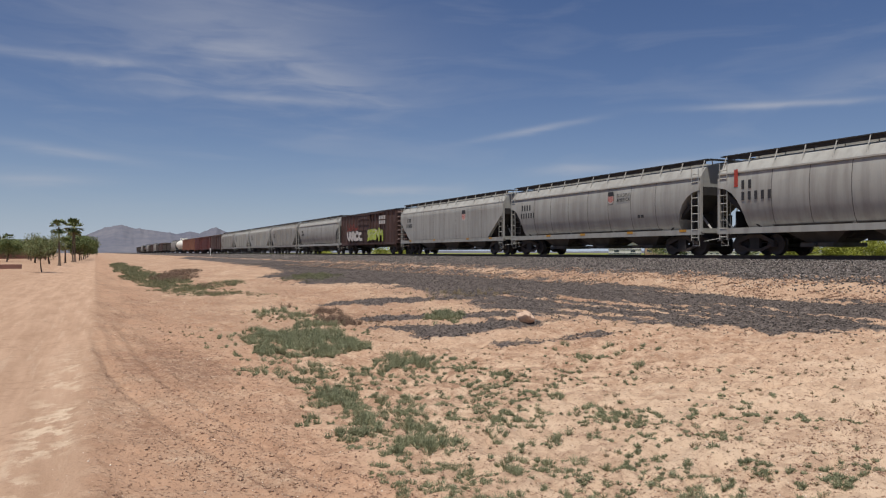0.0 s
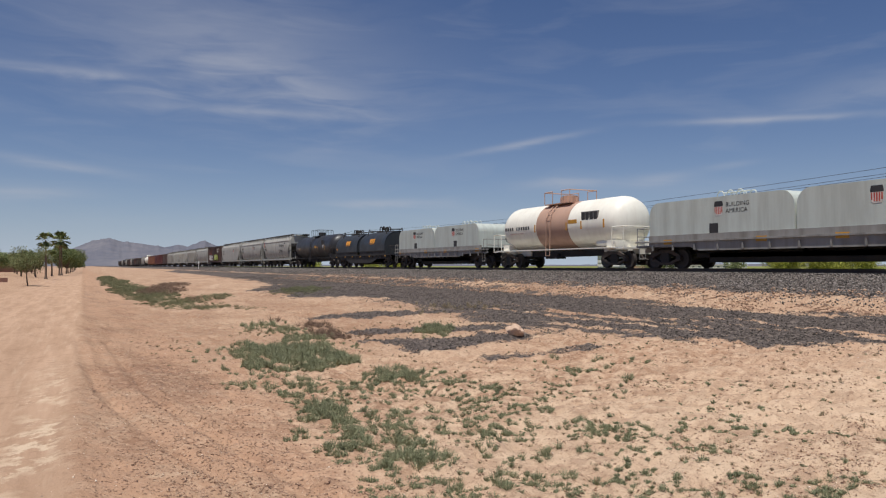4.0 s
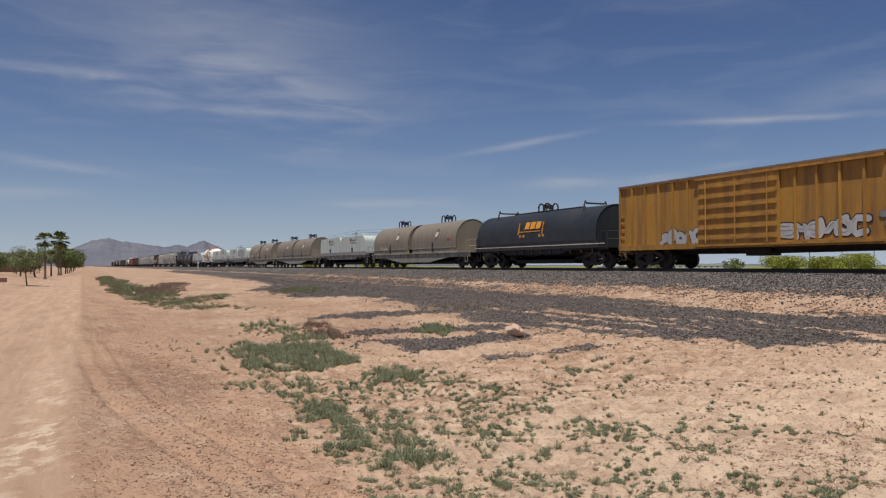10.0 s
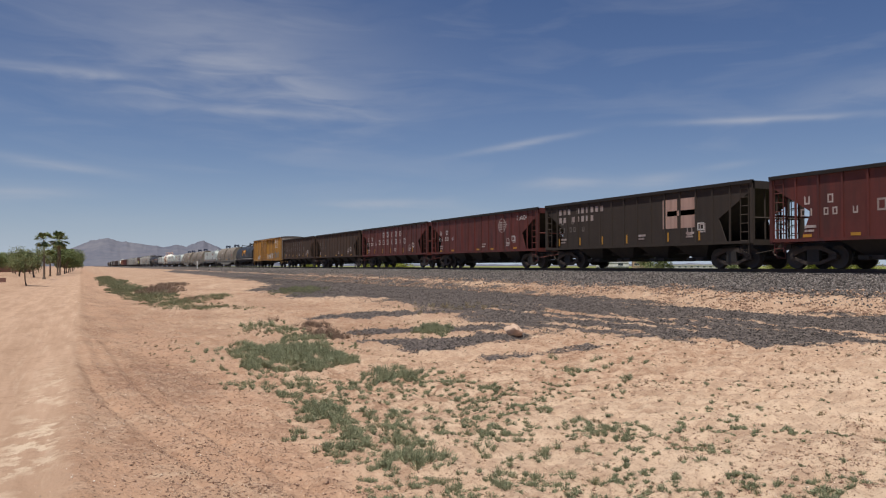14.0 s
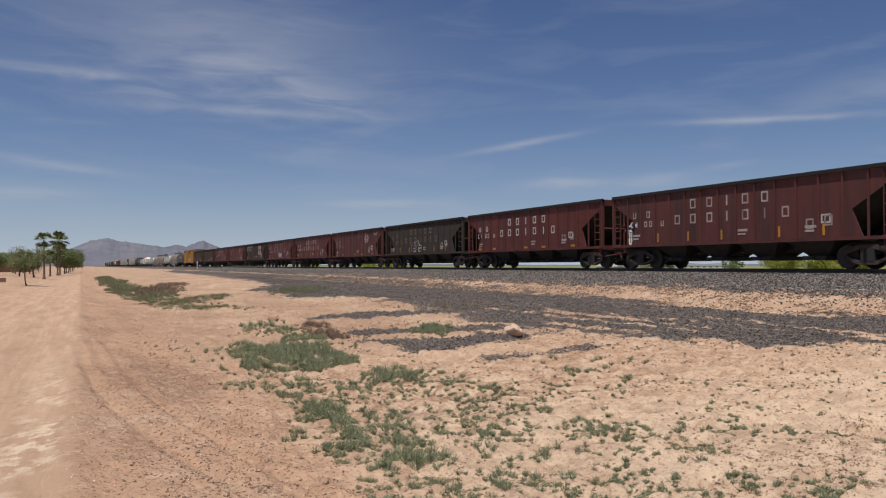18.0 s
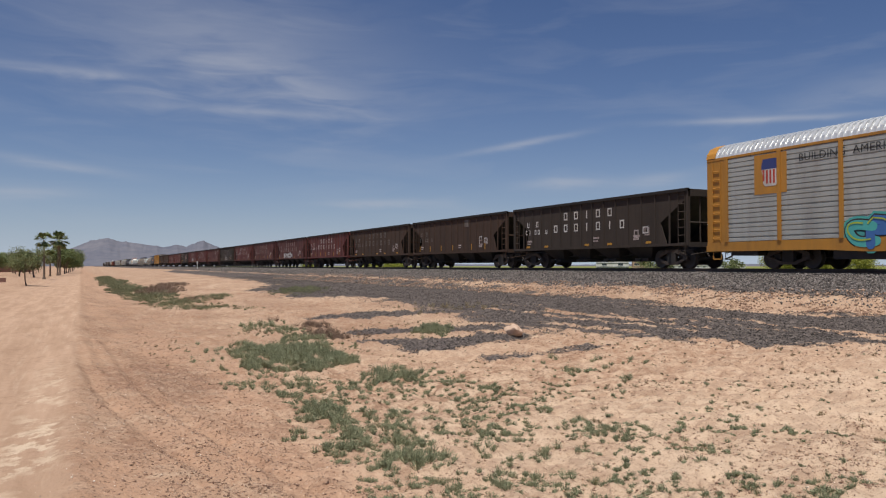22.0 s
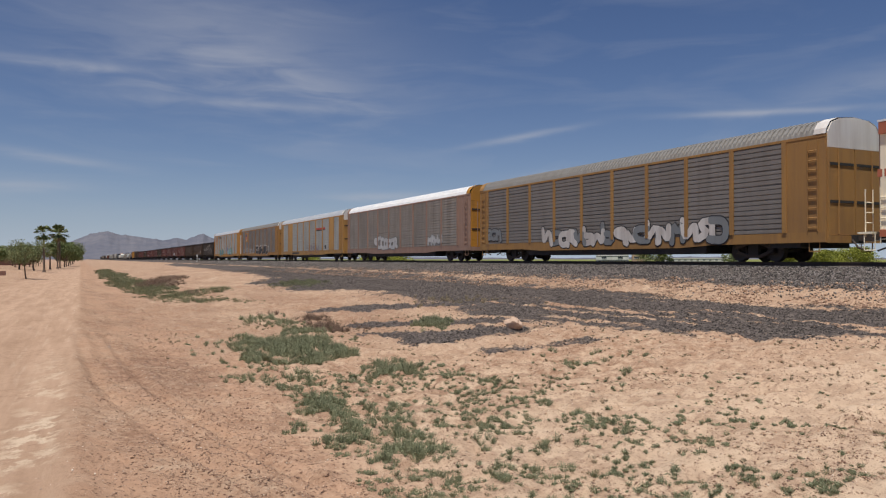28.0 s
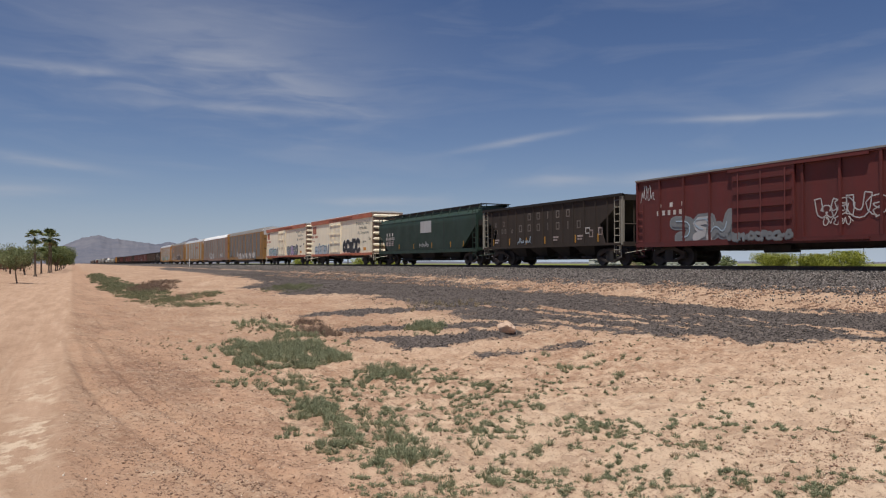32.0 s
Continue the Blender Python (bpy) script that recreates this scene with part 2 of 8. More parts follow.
def shield(parent, x, y, z, h, mats, w=None):
    """A plain striped shield in its colours: top field and stripes below."""
    w = w or h * 0.8
    def half(t):  # half width over height 0..1
        return w / 2 * (0.92 + 0.08 * math.cos(t * 9)) * (1.0 if t > 0.35 else math.sqrt(max(0.0, 1 - ((0.35 - t) / 0.42) ** 2)))
    ts = [0, 0.05, 0.12, 0.2, 0.35, 0.55, 0.62]
    bm = bmesh.new()
    pts = [(y - half(t), z + t * h) for t in ts] + [(y + half(t), z + t * h) for t in ts[::-1]]
    prism(bm, pts, x - 0.004, x + 0.004, "x")
    s = part("emblem", bm, mats[0], parent)
    bm = bmesh.new()
    top = [0.62, 0.75, 0.9, 1.0]
    prism(bm, [(y - half(t), z + t * h) for t in top] + [(y + half(t), z + t * h) for t in top[::-1]], x - 0.005, x + 0.005, "x")
    part("emblem_field", bm, mats[1], s)
    bm = bmesh.new()
    for k in range(-2, 3):
        box(bm, x - 0.008, x + 0.004, y + k * w * 0.19 - w * 0.05, y + k * w * 0.19 + w * 0.05, z + h * (0.1 if abs(k) < 2 else 0.2), z + h * 0.6)
    part("emblem_stripe", bm, mats[2], s)
    return s


def lean_back(ob, x, z, degrees):
    """Tilts flat lettering about its foot, to lie against a round hood."""
    ob.matrix_basis = Matrix.Translation((x, 0, z)) @ Matrix.Rotation(radians(degrees), 4, "Y") @ Matrix.Translation((-x, 0, -z))
    return ob


def smooth_path(pts, times=2):
    for _ in range(times):
        out = [pts[0]]
        for (a, b), (c, d) in zip(pts, pts[1:]):
            out += [(a * 0.75 + c * 0.25, b * 0.75 + d * 0.25), (a * 0.25 + c * 0.75, b * 0.25 + d * 0.75)]
        pts = out + [pts[-1]]
    return pts


def ribbon(bm, pts, r, x, shift=(0.0, 0.0)):
    """A flat painted stroke along pts (y, z) on the side towards -x, with rounded ends."""
    rows = []
    n = len(pts)
    for i, (py, pz) in enumerate(pts):
        ay, az = pts[max(0, i - 1)]
        by, bz = pts[min(n - 1, i + 1)]
        d = Vector((by - ay, bz - az))
        if d.length < 1e-6:
            continue
        d.normalize()
        rows.append((py, pz, d))
    if len(rows) < 2:
        return
    y, z, d = rows[0]
    ends = [(y - d.x * r, z - d.y * r, d, 0.35), (y - d.x * r * 0.7, z - d.y * r * 0.7, d, 0.75)]
    y, z, d = rows[-1]
    tail = [(y + d.x * r * 0.7, z + d.y * r * 0.7, d, 0.75), (y + d.x * r, z + d.y * r, d, 0.35)]
    rows = ends + [(a, b, c, 1.0) for a, b, c in rows] + tail
    last = None
    for i, (py, pz, d, w) in enumerate(rows):
        xx = x - 0.00025 * i
        a = bm.verts.new((xx, py + shift[0] - d.y * r * w, pz + shift[1] + d.x * r * w))
        b = bm.verts.new((xx, py + shift[0] + d.y * r * w, pz + shift[1] - d.x * r * w))
        if last:
            bm.faces.new((last[0], a, b, last[1]))
        last = (a, b)


GLYPHS = (((0, 0), (0, 1), (0.8, 0.9), (0.7, 0.5), (0.1, 0.5)), ((0, 0), (0.45, 1.05), (0.9, 0)), ((0.9, 0.85), (0.2, 1.0), (0, 0.5), (0.2, 0), (0.9, 0.15)),
          ((0, 0), (0.05, 1), (0.45, 0.4), (0.85, 1), (0.9, 0)), ((0.85, 0.9), (0.1, 0.95), (0.1, 0.5), (0.85, 0.45), (0.8, 0.0), (0, 0.08)), ((0, 1), (0.1, 0.1), (0.75, 0.05), (0.85, 1)),
          ((0, 0), (0, 1), (0.7, 0.95), (0.55, 0.55), (0.1, 0.5), (0.85, 0)), ((0, 0), (0.1, 1), (0.75, 0.0), (0.85, 1)), ((0.5, 1), (0.05, 0.75), (0.1, 0.15), (0.7, 0.05), (0.85, 0.7), (0.4, 1.0)),
          ((0.9, 1), (0.05, 0.95), (0.1, 0), (0.9, 0.05)))


def graffiti(parent, x, y, z, w, h, n, fill, edge, seed, fat=0.17, shine=None, glow=None):
    """Spray-painted lettering without words: fat bent strokes, a darker rim, a thin highlight."""
    rng = random.Random(seed)
    n = max(3, round(w / (h * 0.72)))
    cw = w / n
    fills = fill if isinstance(fill, (list, tuple)) else (fill,)
    r = min(0.21 * cw, 0.15 * h)
    rim = max(0.025, 0.055 * min(h, 1.0))
    base = bmesh.new()
    paths = []
    for i in range(n):
        y0 = y - i * cw
        lean = rng.uniform(-0.22, 0.12)
        hh = h * rng.uniform(0.78, 1.06)
        g = rng.choice(GLYPHS)
        if rng.random() < 0.6:  # turned over, so that it spells nothing
            g = [(0.9 - a, b) for a, b in g] if rng.random() < 0.5 else [(a, 1 - b) for a, b in g]
        pts = [(y0 - cw * (-0.06 + 1.15 * a + lean * (b - 0.5) + rng.uniform(-0.13, 0.13)), z + r + (hh - 2 * r) * (b + rng.uniform(-0.13, 0.10))) for a, b in g]
        paths.append(smooth_path(pts, 1 if i % 2 else 2))
        if glow:
            ribbon(base, paths[-1], r + rim * 2.6, x - 0.002)
    if glow:
        back = part("graffiti", base, glow, parent)
        base = bmesh.new()
    if fill is None:  # outlines only
        for i, p in enumerate(paths):
            n2 = []
            for j, (py, pz) in enumerate(p):
                (ay, az), (by, bz) = p[max(0, j - 1)], p[min(len(p) - 1, j + 1)]
                d = Vector((by - ay, bz - az))
                d = d.normalized() if d.length > 1e-6 else Vector((1, 0))
                n2.append((py, pz, -d.y * r, d.x * r))
            loop = [(a + c, b + e) for a, b, c, e in n2] + [(a - c, b - e) for a, b, c, e in n2[::-1]]
            loop.append(loop[0])
            ribbon(base, loop, rim * 0.42, x - 0.007 - 0.004 * i)
        return part("graffiti", base, edge, parent)
    for i, p in enumerate(paths):
        ribbon(base, p, r + rim, x - 0.007 - 0.0012 * i)
    body = part("graffiti", base, edge, parent)
    for i, p in enumerate(paths):
        bm = bmesh.new()
        ribbon(bm, p, r, x - 0.020 - 0.0012 * i)
        part("graffiti_fill", bm, fills[i % len(fills)], body)
        if shine:
            bm = bmesh.new()
            ribbon(bm, p[2:-3], r * 0.16, x - 0.034 - 0.0012 * i, (r * 0.45, r * 0.45))
            part("graffiti_shine", bm, shine, body)
    return body


def tag(parent, x, y, z, w, h, n, mat, seed, thick=0.02):
    """A thin sprayed scrawl: one looping line, no words."""
    rng = random.Random(seed)
    n = max(4, int(w / (h * 0.42)))
    pts = []
    for i in range(n):
        y0 = y - w * i / n
        hh = h * rng.choice((0.45, 0.6, 1.0))
        for a, b in rng.choice((((0.0, 0.1), (0.3, 1.0), (0.75, 0.8), (0.35, 0.3), (0.9, 0.0)), ((0.1, 0.9), (0.0, 0.1), (0.6, 0.0), (0.8, 0.7), (0.3, 0.9), (1.0, 0.3)), ((0.0, 0.0), (0.45, 1.0), (0.5, 0.1), (1.0, 0.9)))):
            pts.append((y0 - w / n * (a + rng.uniform(-0.12, 0.12)), z + hh * (b + rng.uniform(-0.1, 0.1))))
    bm = bmesh.new()
    ribbon(bm, smooth_path(pts), min(thick, 0.022) * 0.8, x - 0.006)
    return part("scrawl", bm, mat, parent)


def glyph_row(parent, mat, x, spots, h, w, stroke, kinds="oooio"):
    """Worn lettering as plain outlines and bars. spots: (y, z of the foot)."""
    for i, (y, z) in enumerate(spots):
        k = kinds[i % len(kinds)]
        bm = bmesh.new()
        a, b, c, d = y - w / 2, y + w / 2, z, z + h
        if k == "i":
            bm.faces.new([bm.verts.new((x, yy, zz)) for yy, zz in ((y - stroke * 0.6, c), (y + stroke * 0.6, c), (y + stroke * 0.6, d), (y - stroke * 0.6, d))])
        else:
            o = [bm.verts.new((x, yy, zz)) for yy, zz in ((a, c), (b, c), (b, d), (a, d))]
            q = [bm.verts.new((x, yy, zz)) for yy, zz in ((a + stroke, c + stroke), (b - stroke, c + stroke), (b - stroke, d - stroke), (a + stroke, d - stroke))]
            for j in range(4):
                if (k == "u" and j == 2) or (k == "n" and j == 0) or (k == "c" and j == 3) or (k == "f" and j == 3):
                    continue
                bm.faces.new((o[j], o[(j + 1) % 4], q[(j + 1) % 4], q[j]))
        part("marking", bm, mat, parent)

# ---------------------------------------------------------------- ground
TRACK_X, RAIL_Z, SPEED = 26.25, 1.49, 22.48
CROSS_X = (-6000, -9, -3.8, -2.9, -1.0, -0.15, 0.15, 1.5, 2.8, 4.2, 5.6, 9, 13, 19.4, 21.7, 24.7, 27.8, 29.2, 31.6, 6000)
CROSS_Z = (0, 0.0, 0.02, -0.03, -0.03, 0.0, -0.04, -0.26, -0.36, -0.36, -0.27, -0.12, 0.1, 0.3, 0.78, 1.29, 1.29, 0.85, 0.4, 0.4)


def fbm(x, y, s, octaves=3, seed=0.0):
    v, a = 0.0, 0.5
    for _ in range(octaves):
        v += a * noise.noise((x * s, y * s, seed))
        s *= 2.1
        a *= 0.5
    return v


def smooth(a, b, t):
    t = min(1.0, max(0.0, (t - a) / (b - a)))
    return t * t * (3 - 2 * t)


def capsule(x, y, x0, y0, x1, y1, w):
    """1 on the line from (x0, y0) to (x1, y1), 0 at the distance w, below 0 beyond."""
    dx, dy = x1 - x0, y1 - y0
    t = min(1.0, max(0.0, ((x - x0) * dx + (y - y0) * dy) / (dx * dx + dy * dy)))
    return 1.0 - math.hypot(x - x0 - t * dx, y - y0 - t * dy) / w


def gravel_amount(x, y):
    """Where spilled dark ballast covers the sand between the swale and the embankment."""
    lo = np.interp(y, (6, 8.6, 10.2, 11.3, 12.5, 13.6, 15.2, 18, 22, 25, 29, 33, 36, 38, 44, 52, 58, 75, 130, 240), (13.6, 12.6, 11.5, 11.4, 11.0, 10.5, 9.5, 10.0, 10.8, 10.2, 11.6, 11.8, 10.4, 9.6, 9.8, 10.2, 13.0, 15.0, 16.5, 17.5))
    hi = np.interp(y, (6, 13, 19, 27, 35, 45, 55, 80), (19.9, 19.7, 19.1, 19.7, 20.4, 21.4, 22.6, 23.4))
    n = 2.2 * fbm(x, y * 0.4, 0.45, 4, 3.0) + 1.9 * fbm(x, y * 0.45, 1.6, 3, 8.0)
    d = min(x - lo, hi - x) + n
    a = smooth(-0.7, 1.6, d)
    # tongues washed out towards the swale
    for x0, y0, x1, y1, w, most in ((8.0, 25.2, 11.5, 23.0, 0.8, 0.9), (7.1, 19.8, 10.5, 17.2, 0.65, 0.85), (7.3, 15.4, 9.0, 15.6, 0.75, 0.95), (6.3, 17.3, 8.3, 15.8, 0.4, 0.7), (7.4, 12.9, 9.6, 12.6, 0.28, 0.6)):
        a = max(a, most * smooth(-0.1, 0.5, capsule(x, y, x0, y0, x1, y1, w * 1.5) + 0.3 * n))
    # lanes of sand through the gravel, along the track
    lane = fbm(x * 2.2, y * 0.16, 0.55, 3, 21.0)
    a *= 1.0 - 0.9 * smooth(0.05, 0.20, lane) * smooth(8.5, 0.5, abs(x - 14.5)) * smooth(34, 14, y)
    return a


def rut_x(y):
    """Old wheel tracks that leave the road and run down into the swale."""
    return float(np.interp(y, (4, 6.3, 7.5, 8.9, 11, 13.5, 18), (1.9, 1.08, 0.76, 0.5, 0.2, 0.05, -0.1)))


def ground_z(x, y, detail=True):
    z = float(np.interp(x, CROSS_X, CROSS_Z))
    if detail and -30 < x < 22.2 and -5 < y < 140:
        near = smooth(140, 50, y)
        off_road = 0.25 + 0.75 * smooth(-0.8, 1.5, x) if x > -3.5 else 0.6
        z += near * off_road * (0.16 * fbm(x, y, 0.22, 2, 5.0) + 0.08 * fbm(x, y, 0.9, 2, 9.0))
        rough = smooth(0.5, 4.0, x) * smooth(21.5, 18.0, x)
        z += near * rough * 0.14 * fbm(x, y, 2.6, 3, 15.0)
        z += near * (0.04 + 0.05 * rough) * fbm(x, y, 5.0, 2, 31.0) * off_road
        if y < 30:
            # hummocks of crust in the swale, split by small washes
            wet = smooth(1.6, 3.2, x) * smooth(11.5, 8.0, x) * smooth(24, 12, y)
            if wet:
                z += wet * (0.045 - 0.15 * abs(fbm(x * 0.8 + 0.2 * y, y, 1.5, 2, 70.0)))
            # loose, kicked-up soil on the bank
            bank = smooth(-0.1, 0.4, x) * smooth(3.4, 2.0, x)
            if bank:
                z += bank * 0.05 * fbm(x, y, 3.4, 3, 73.0)
                if y < 18:
                    for off in (0.0, 0.62):
                        d = x - off - rut_x(y) - 0.04 * fbm(0, y, 0.8, 2, 75.0 + off)
                        z += smooth(3.5, 5.5, y) * (0.026 * math.exp(-((abs(d) - 0.16) / 0.07) ** 2) - 0.038 * math.exp(-(d / 0.10) ** 2))
        # wheel ruts of the dirt road
        for c in (-0.85, -2.45):
            z -= 0.035 * math.exp(-((x - c - 0.1 * fbm(0, y, 0.15, 1, 2.0)) / 0.28) ** 2)
        # low ridge graded up along the road's edge
        z += 0.05 * math.exp(-((x + 0.02 - 0.12 * fbm(0, y, 0.5, 2, 78.0)) / 0.16) ** 2) * near
        # gullied toe of the embankment
        if 18.5 < x < 22.2:
            z += smooth(18.5, 20.0, x) * smooth(22.2, 21.4, x) * (0.20 * fbm(x * 0.7, y, 1.1, 3, 40.0) + 0.17 * smooth(90, 30, y) * fbm(x * 0.9, y * 1.1, 2.6, 3, 43.0))
    return z


def spaced(stops):
    out = [stops[0][0]]
    for (a, s0), (b, s1) in zip(stops, stops[1:]):
        t = a
        while True:
            s = s0 + (s1 - s0) * (t - a) / (b - a)
            t += s
            if t > b - 0.4 * s1:
                break
            out.append(t)
        out.append(b)
    return out


XS = spaced(((-4900, 1500), (-300, 120), (-40, 6), (-8, 0.5), (-3.2, 0.13), (-1, 0.06), (5, 0.065), (9, 0.10), (20, 0.14), (23.3, 0.3), (27.6, 0.7), (40, 4), (300, 80), (4900, 1500)))
YS = spaced(((-900, 300), (-40, 10), (0, 1.0), (4, 0.055), (10, 0.075), (20, 0.16), (40, 0.4), (80, 1.2), (160, 5), (600, 60), (4900, 900)))
nx, ny = len(XS), len(YS)
verts, m_gravel, m_road, m_green = [], [], [], []
for x in XS:
    for y in YS:
        near = -30 < x < 30 and -5 < y < 260
        verts.append((x, y, ground_z(x, y)))
        m_gravel.append(gravel_amount(x, y) if near and 4.5 < x < 20.8 and y < 200 else (smooth(20.9, 21.6, x + 0.5 * fbm(x, y, 1.2, 2, 50.0)) * smooth(30.4, 29, x) if 20.5 < x < 31 else 0.0))
        m_road.append(smooth(0.0, -0.16, x + 0.12 * fbm(x, y, 0.9, 3, 60.0)) * smooth(-4.3, -3.4, x + 0.4 * fbm(x, y, 0.4, 2, 61.0)))
        m_green.append(smooth(30, 33, x) * smooth(4000, 1500, x))
faces = [(i * ny + j, (i + 1) * ny + j, (i + 1) * ny + j + 1, i * ny + j + 1) for i in range(nx - 1) for j in range(ny - 1)]
me = bpy.data.meshes.new("ground")
me.from_pydata(verts, [], faces)
for nm, vals in (("gravel", m_gravel), ("road", m_road), ("green", m_green)):
    me.attributes.new(nm, "FLOAT", "POINT").data.foreach_set("value", vals)
me.polygons.foreach_set("use_smooth", [True] * len(me.polygons))

gm, nt, p = fresh("desert_soil")
pos = nt.nodes.new("ShaderNodeNewGeometry").outputs["Position"]


def attr(nt, name):
    n = nt.nodes.new("ShaderNodeAttribute")
    n.attribute_name = name
    return n.outputs["Fac"]


big = noise_node(nt, pos, 0.16, 5, 0.6)
mid = noise_node(nt, pos, 0.9, 6, 0.62, distortion=0.4)
small = noise_node(nt, pos, 8.0, 7, 0.72)
speck = noise_node(nt, pos, 19.0, 5, 0.75)
grain = noise_node(nt, pos, 38.0, 4, 0.7)
crust = noise_node(nt, pos, 2.6, 5, 0.6, distortion=0.8)
c = mixed(nt, ramp(nt, big, 0.38, 0.62), (0.45, 0.268, 0.165), (0.55, 0.355, 0.23))
c = mixed(nt, ramp(nt, mid, 0.44, 0.60), c, (0.595, 0.41, 0.275))
# clods and the small shadows they cast, put in as dark flecks of colour
c = mixed(nt, nmath(nt, "MULTIPLY", ramp(nt, small, 0.52, 0.59), 0.55), c, (0.42, 0.245, 0.15))
c = mixed(nt, nmath(nt, "MULTIPLY", ramp(nt, small, 0.45, 0.38), 0.5), c, (0.80, 0.605, 0.43))
lump = noise_node(nt, pos, 3.6, 8, 0.74, distortion=0.5)
c = mixed(nt, nmath(nt, "MULTIPLY", ramp(nt, lump, 0.52, 0.59), 0.4), c, (0.43, 0.26, 0.165))
c = mixed(nt, nmath(nt, "MULTIPLY", ramp(nt, lump, 0.47, 0.40), 0.55), c, (0.78, 0.59, 0.415))
c = mixed(nt, nmath(nt, "MULTIPLY", ramp(nt, speck, 0.56, 0.62), 0.6), c, (0.29, 0.165, 0.105))
c = mixed(nt, nmath(nt, "MULTIPLY", ramp(nt, crust, 0.54, 0.64), 0.65), c, (0.70, 0.535, 0.38))
c = mixed(nt, nmath(nt, "MULTIPLY", ramp(nt, grain, 0.60, 0.70), 0.35), c, (0.22, 0.14, 0.10))
c = mixed(nt, nmath(nt, "MULTIPLY", ramp(nt, grain, 0.40, 0.30), 0.30), c, (0.66, 0.52, 0.41))
sepx = nt.nodes.new("ShaderNodeSeparateXYZ")
nt.links.new(pos, sepx.inputs[0])
# pale crust hummocks in the swale, with brown crumbly soil between them
warp = nt.nodes.new("ShaderNodeMix")
warp.data_type = "RGBA"
warp.blend_type = "ADD"
warp.inputs["Factor"].default_value = 0.32
nt.links.new(pos, warp.inputs["A"])
wn = nt.nodes.new("ShaderNodeTexNoise")
wn.inputs["Scale"].default_value = 3.2
wn.inputs["Detail"].default_value = 4.0
nt.links.new(pos, wn.inputs["Vector"])
nt.links.new(wn.outputs["Color"], warp.inputs["B"])
cells = nt.nodes.new("ShaderNodeTexVoronoi")
cells.feature = "SMOOTH_F1"
cells.inputs["Scale"].default_value = 3.4
nt.links.new(warp.outputs["Result"], cells.inputs["Vector"])
hummock = ramp(nt, nmath(nt, "ADD", cells.outputs["Distance"], nmath(nt, "MULTIPLY", nmath(nt, "SUBTRACT", small, 0.5), 0.9)), 0.52, 0.22)
swale = nmath(nt, "MULTIPLY", nmath(nt, "MULTIPLY", ramp(nt, nmath(nt, "SUBTRACT", sepx.outputs[0], nmath(nt, "MULTIPLY", mid, 2.4)), 0.2, 1.6), ramp(nt, sepx.outputs[1], 17.0, 10.0)), ramp(nt, sepx.outputs[0], 11.0, 6.0, 0.3, 1.0))
c = mixed(nt, nmath(nt, "MULTIPLY", swale, 0.25), c, (0.60, 0.40, 0.265))
c = mixed(nt, nmath(nt, "MULTIPLY", nmath(nt, "MULTIPLY", swale, hummock), 0.8), c, (0.80, 0.60, 0.42))
wash_lines = nmath(nt, "MULTIPLY", swale, nmath(nt, "MULTIPLY", ramp(nt, hummock, 0.30, 0.0), ramp(nt, small, 0.44, 0.56)))
c = mixed(nt, nmath(nt, "MULTIPLY", wash_lines, 0.6), c, (0.33, 0.205, 0.135))
# foreground brightness put into the colour of the pale crust near the camera
near_brightening = nmath(nt, "MULTIPLY", nmath(nt, "MULTIPLY", ramp(nt, sepx.outputs[0], 1.6, 3.4), ramp(nt, sepx.outputs[1], 10.0, 6.5)), ramp(nt, mid, 0.62, 0.40, 0.35, 1.0))
c = mixed(nt, nmath(nt, "MULTIPLY", near_brightening, 0.7), c, (0.86, 0.66, 0.47))
# wind-smoothed pale sand in the open behind the swale
flat = nmath(nt, "MULTIPLY", nmath(nt, "MULTIPLY", ramp(nt, sepx.outputs[0], 2.6, 5.0), ramp(nt, sepx.outputs[1], 11.0, 15.0)), ramp(nt, noise_node(nt, pos, 1.0, 4, 0.55, (0.3, 0.12, 1.0)), 0.42, 0.58))
c = mixed(nt, nmath(nt, "MULTIPLY", flat, 0.5), c, (0.69, 0.505, 0.35))
c = mixed(nt, nmath(nt, "MULTIPLY", ramp(nt, speck, 0.55, 0.60), 0.5), c, (0.28, 0.165, 0.105))
# washed-out drifts of browner silt and pale sand across the open ground
drift = noise_node(nt, pos, 1.0, 6, 0.62, (0.42, 0.13, 1.0), 0.5)
open_ground = nmath(nt, "MULTIPLY", ramp(nt, sepx.outputs[1], 13.0, 22.0), ramp(nt, sepx.outputs[0], 0.4, 1.6))
c = mixed(nt, nmath(nt, "MULTIPLY", nmath(nt, "MULTIPLY", open_ground, ramp(nt, drift, 0.47, 0.60)), 0.62), c, (0.42, 0.265, 0.175))
c = mixed(nt, nmath(nt, "MULTIPLY", nmath(nt, "MULTIPLY", open_ground, ramp(nt, drift, 0.40, 0.30)), 0.5), c, (0.80, 0.62, 0.45))
ripple = noise_node(nt, pos, 1.0, 5, 0.7, (1.6, 0.9, 1.0), 0.4)
c = mixed(nt, nmath(nt, "MULTIPLY", nmath(nt, "MULTIPLY", open_ground, ramp(nt, ripple, 0.53, 0.60)), 0.45), c, (0.33, 0.21, 0.14))
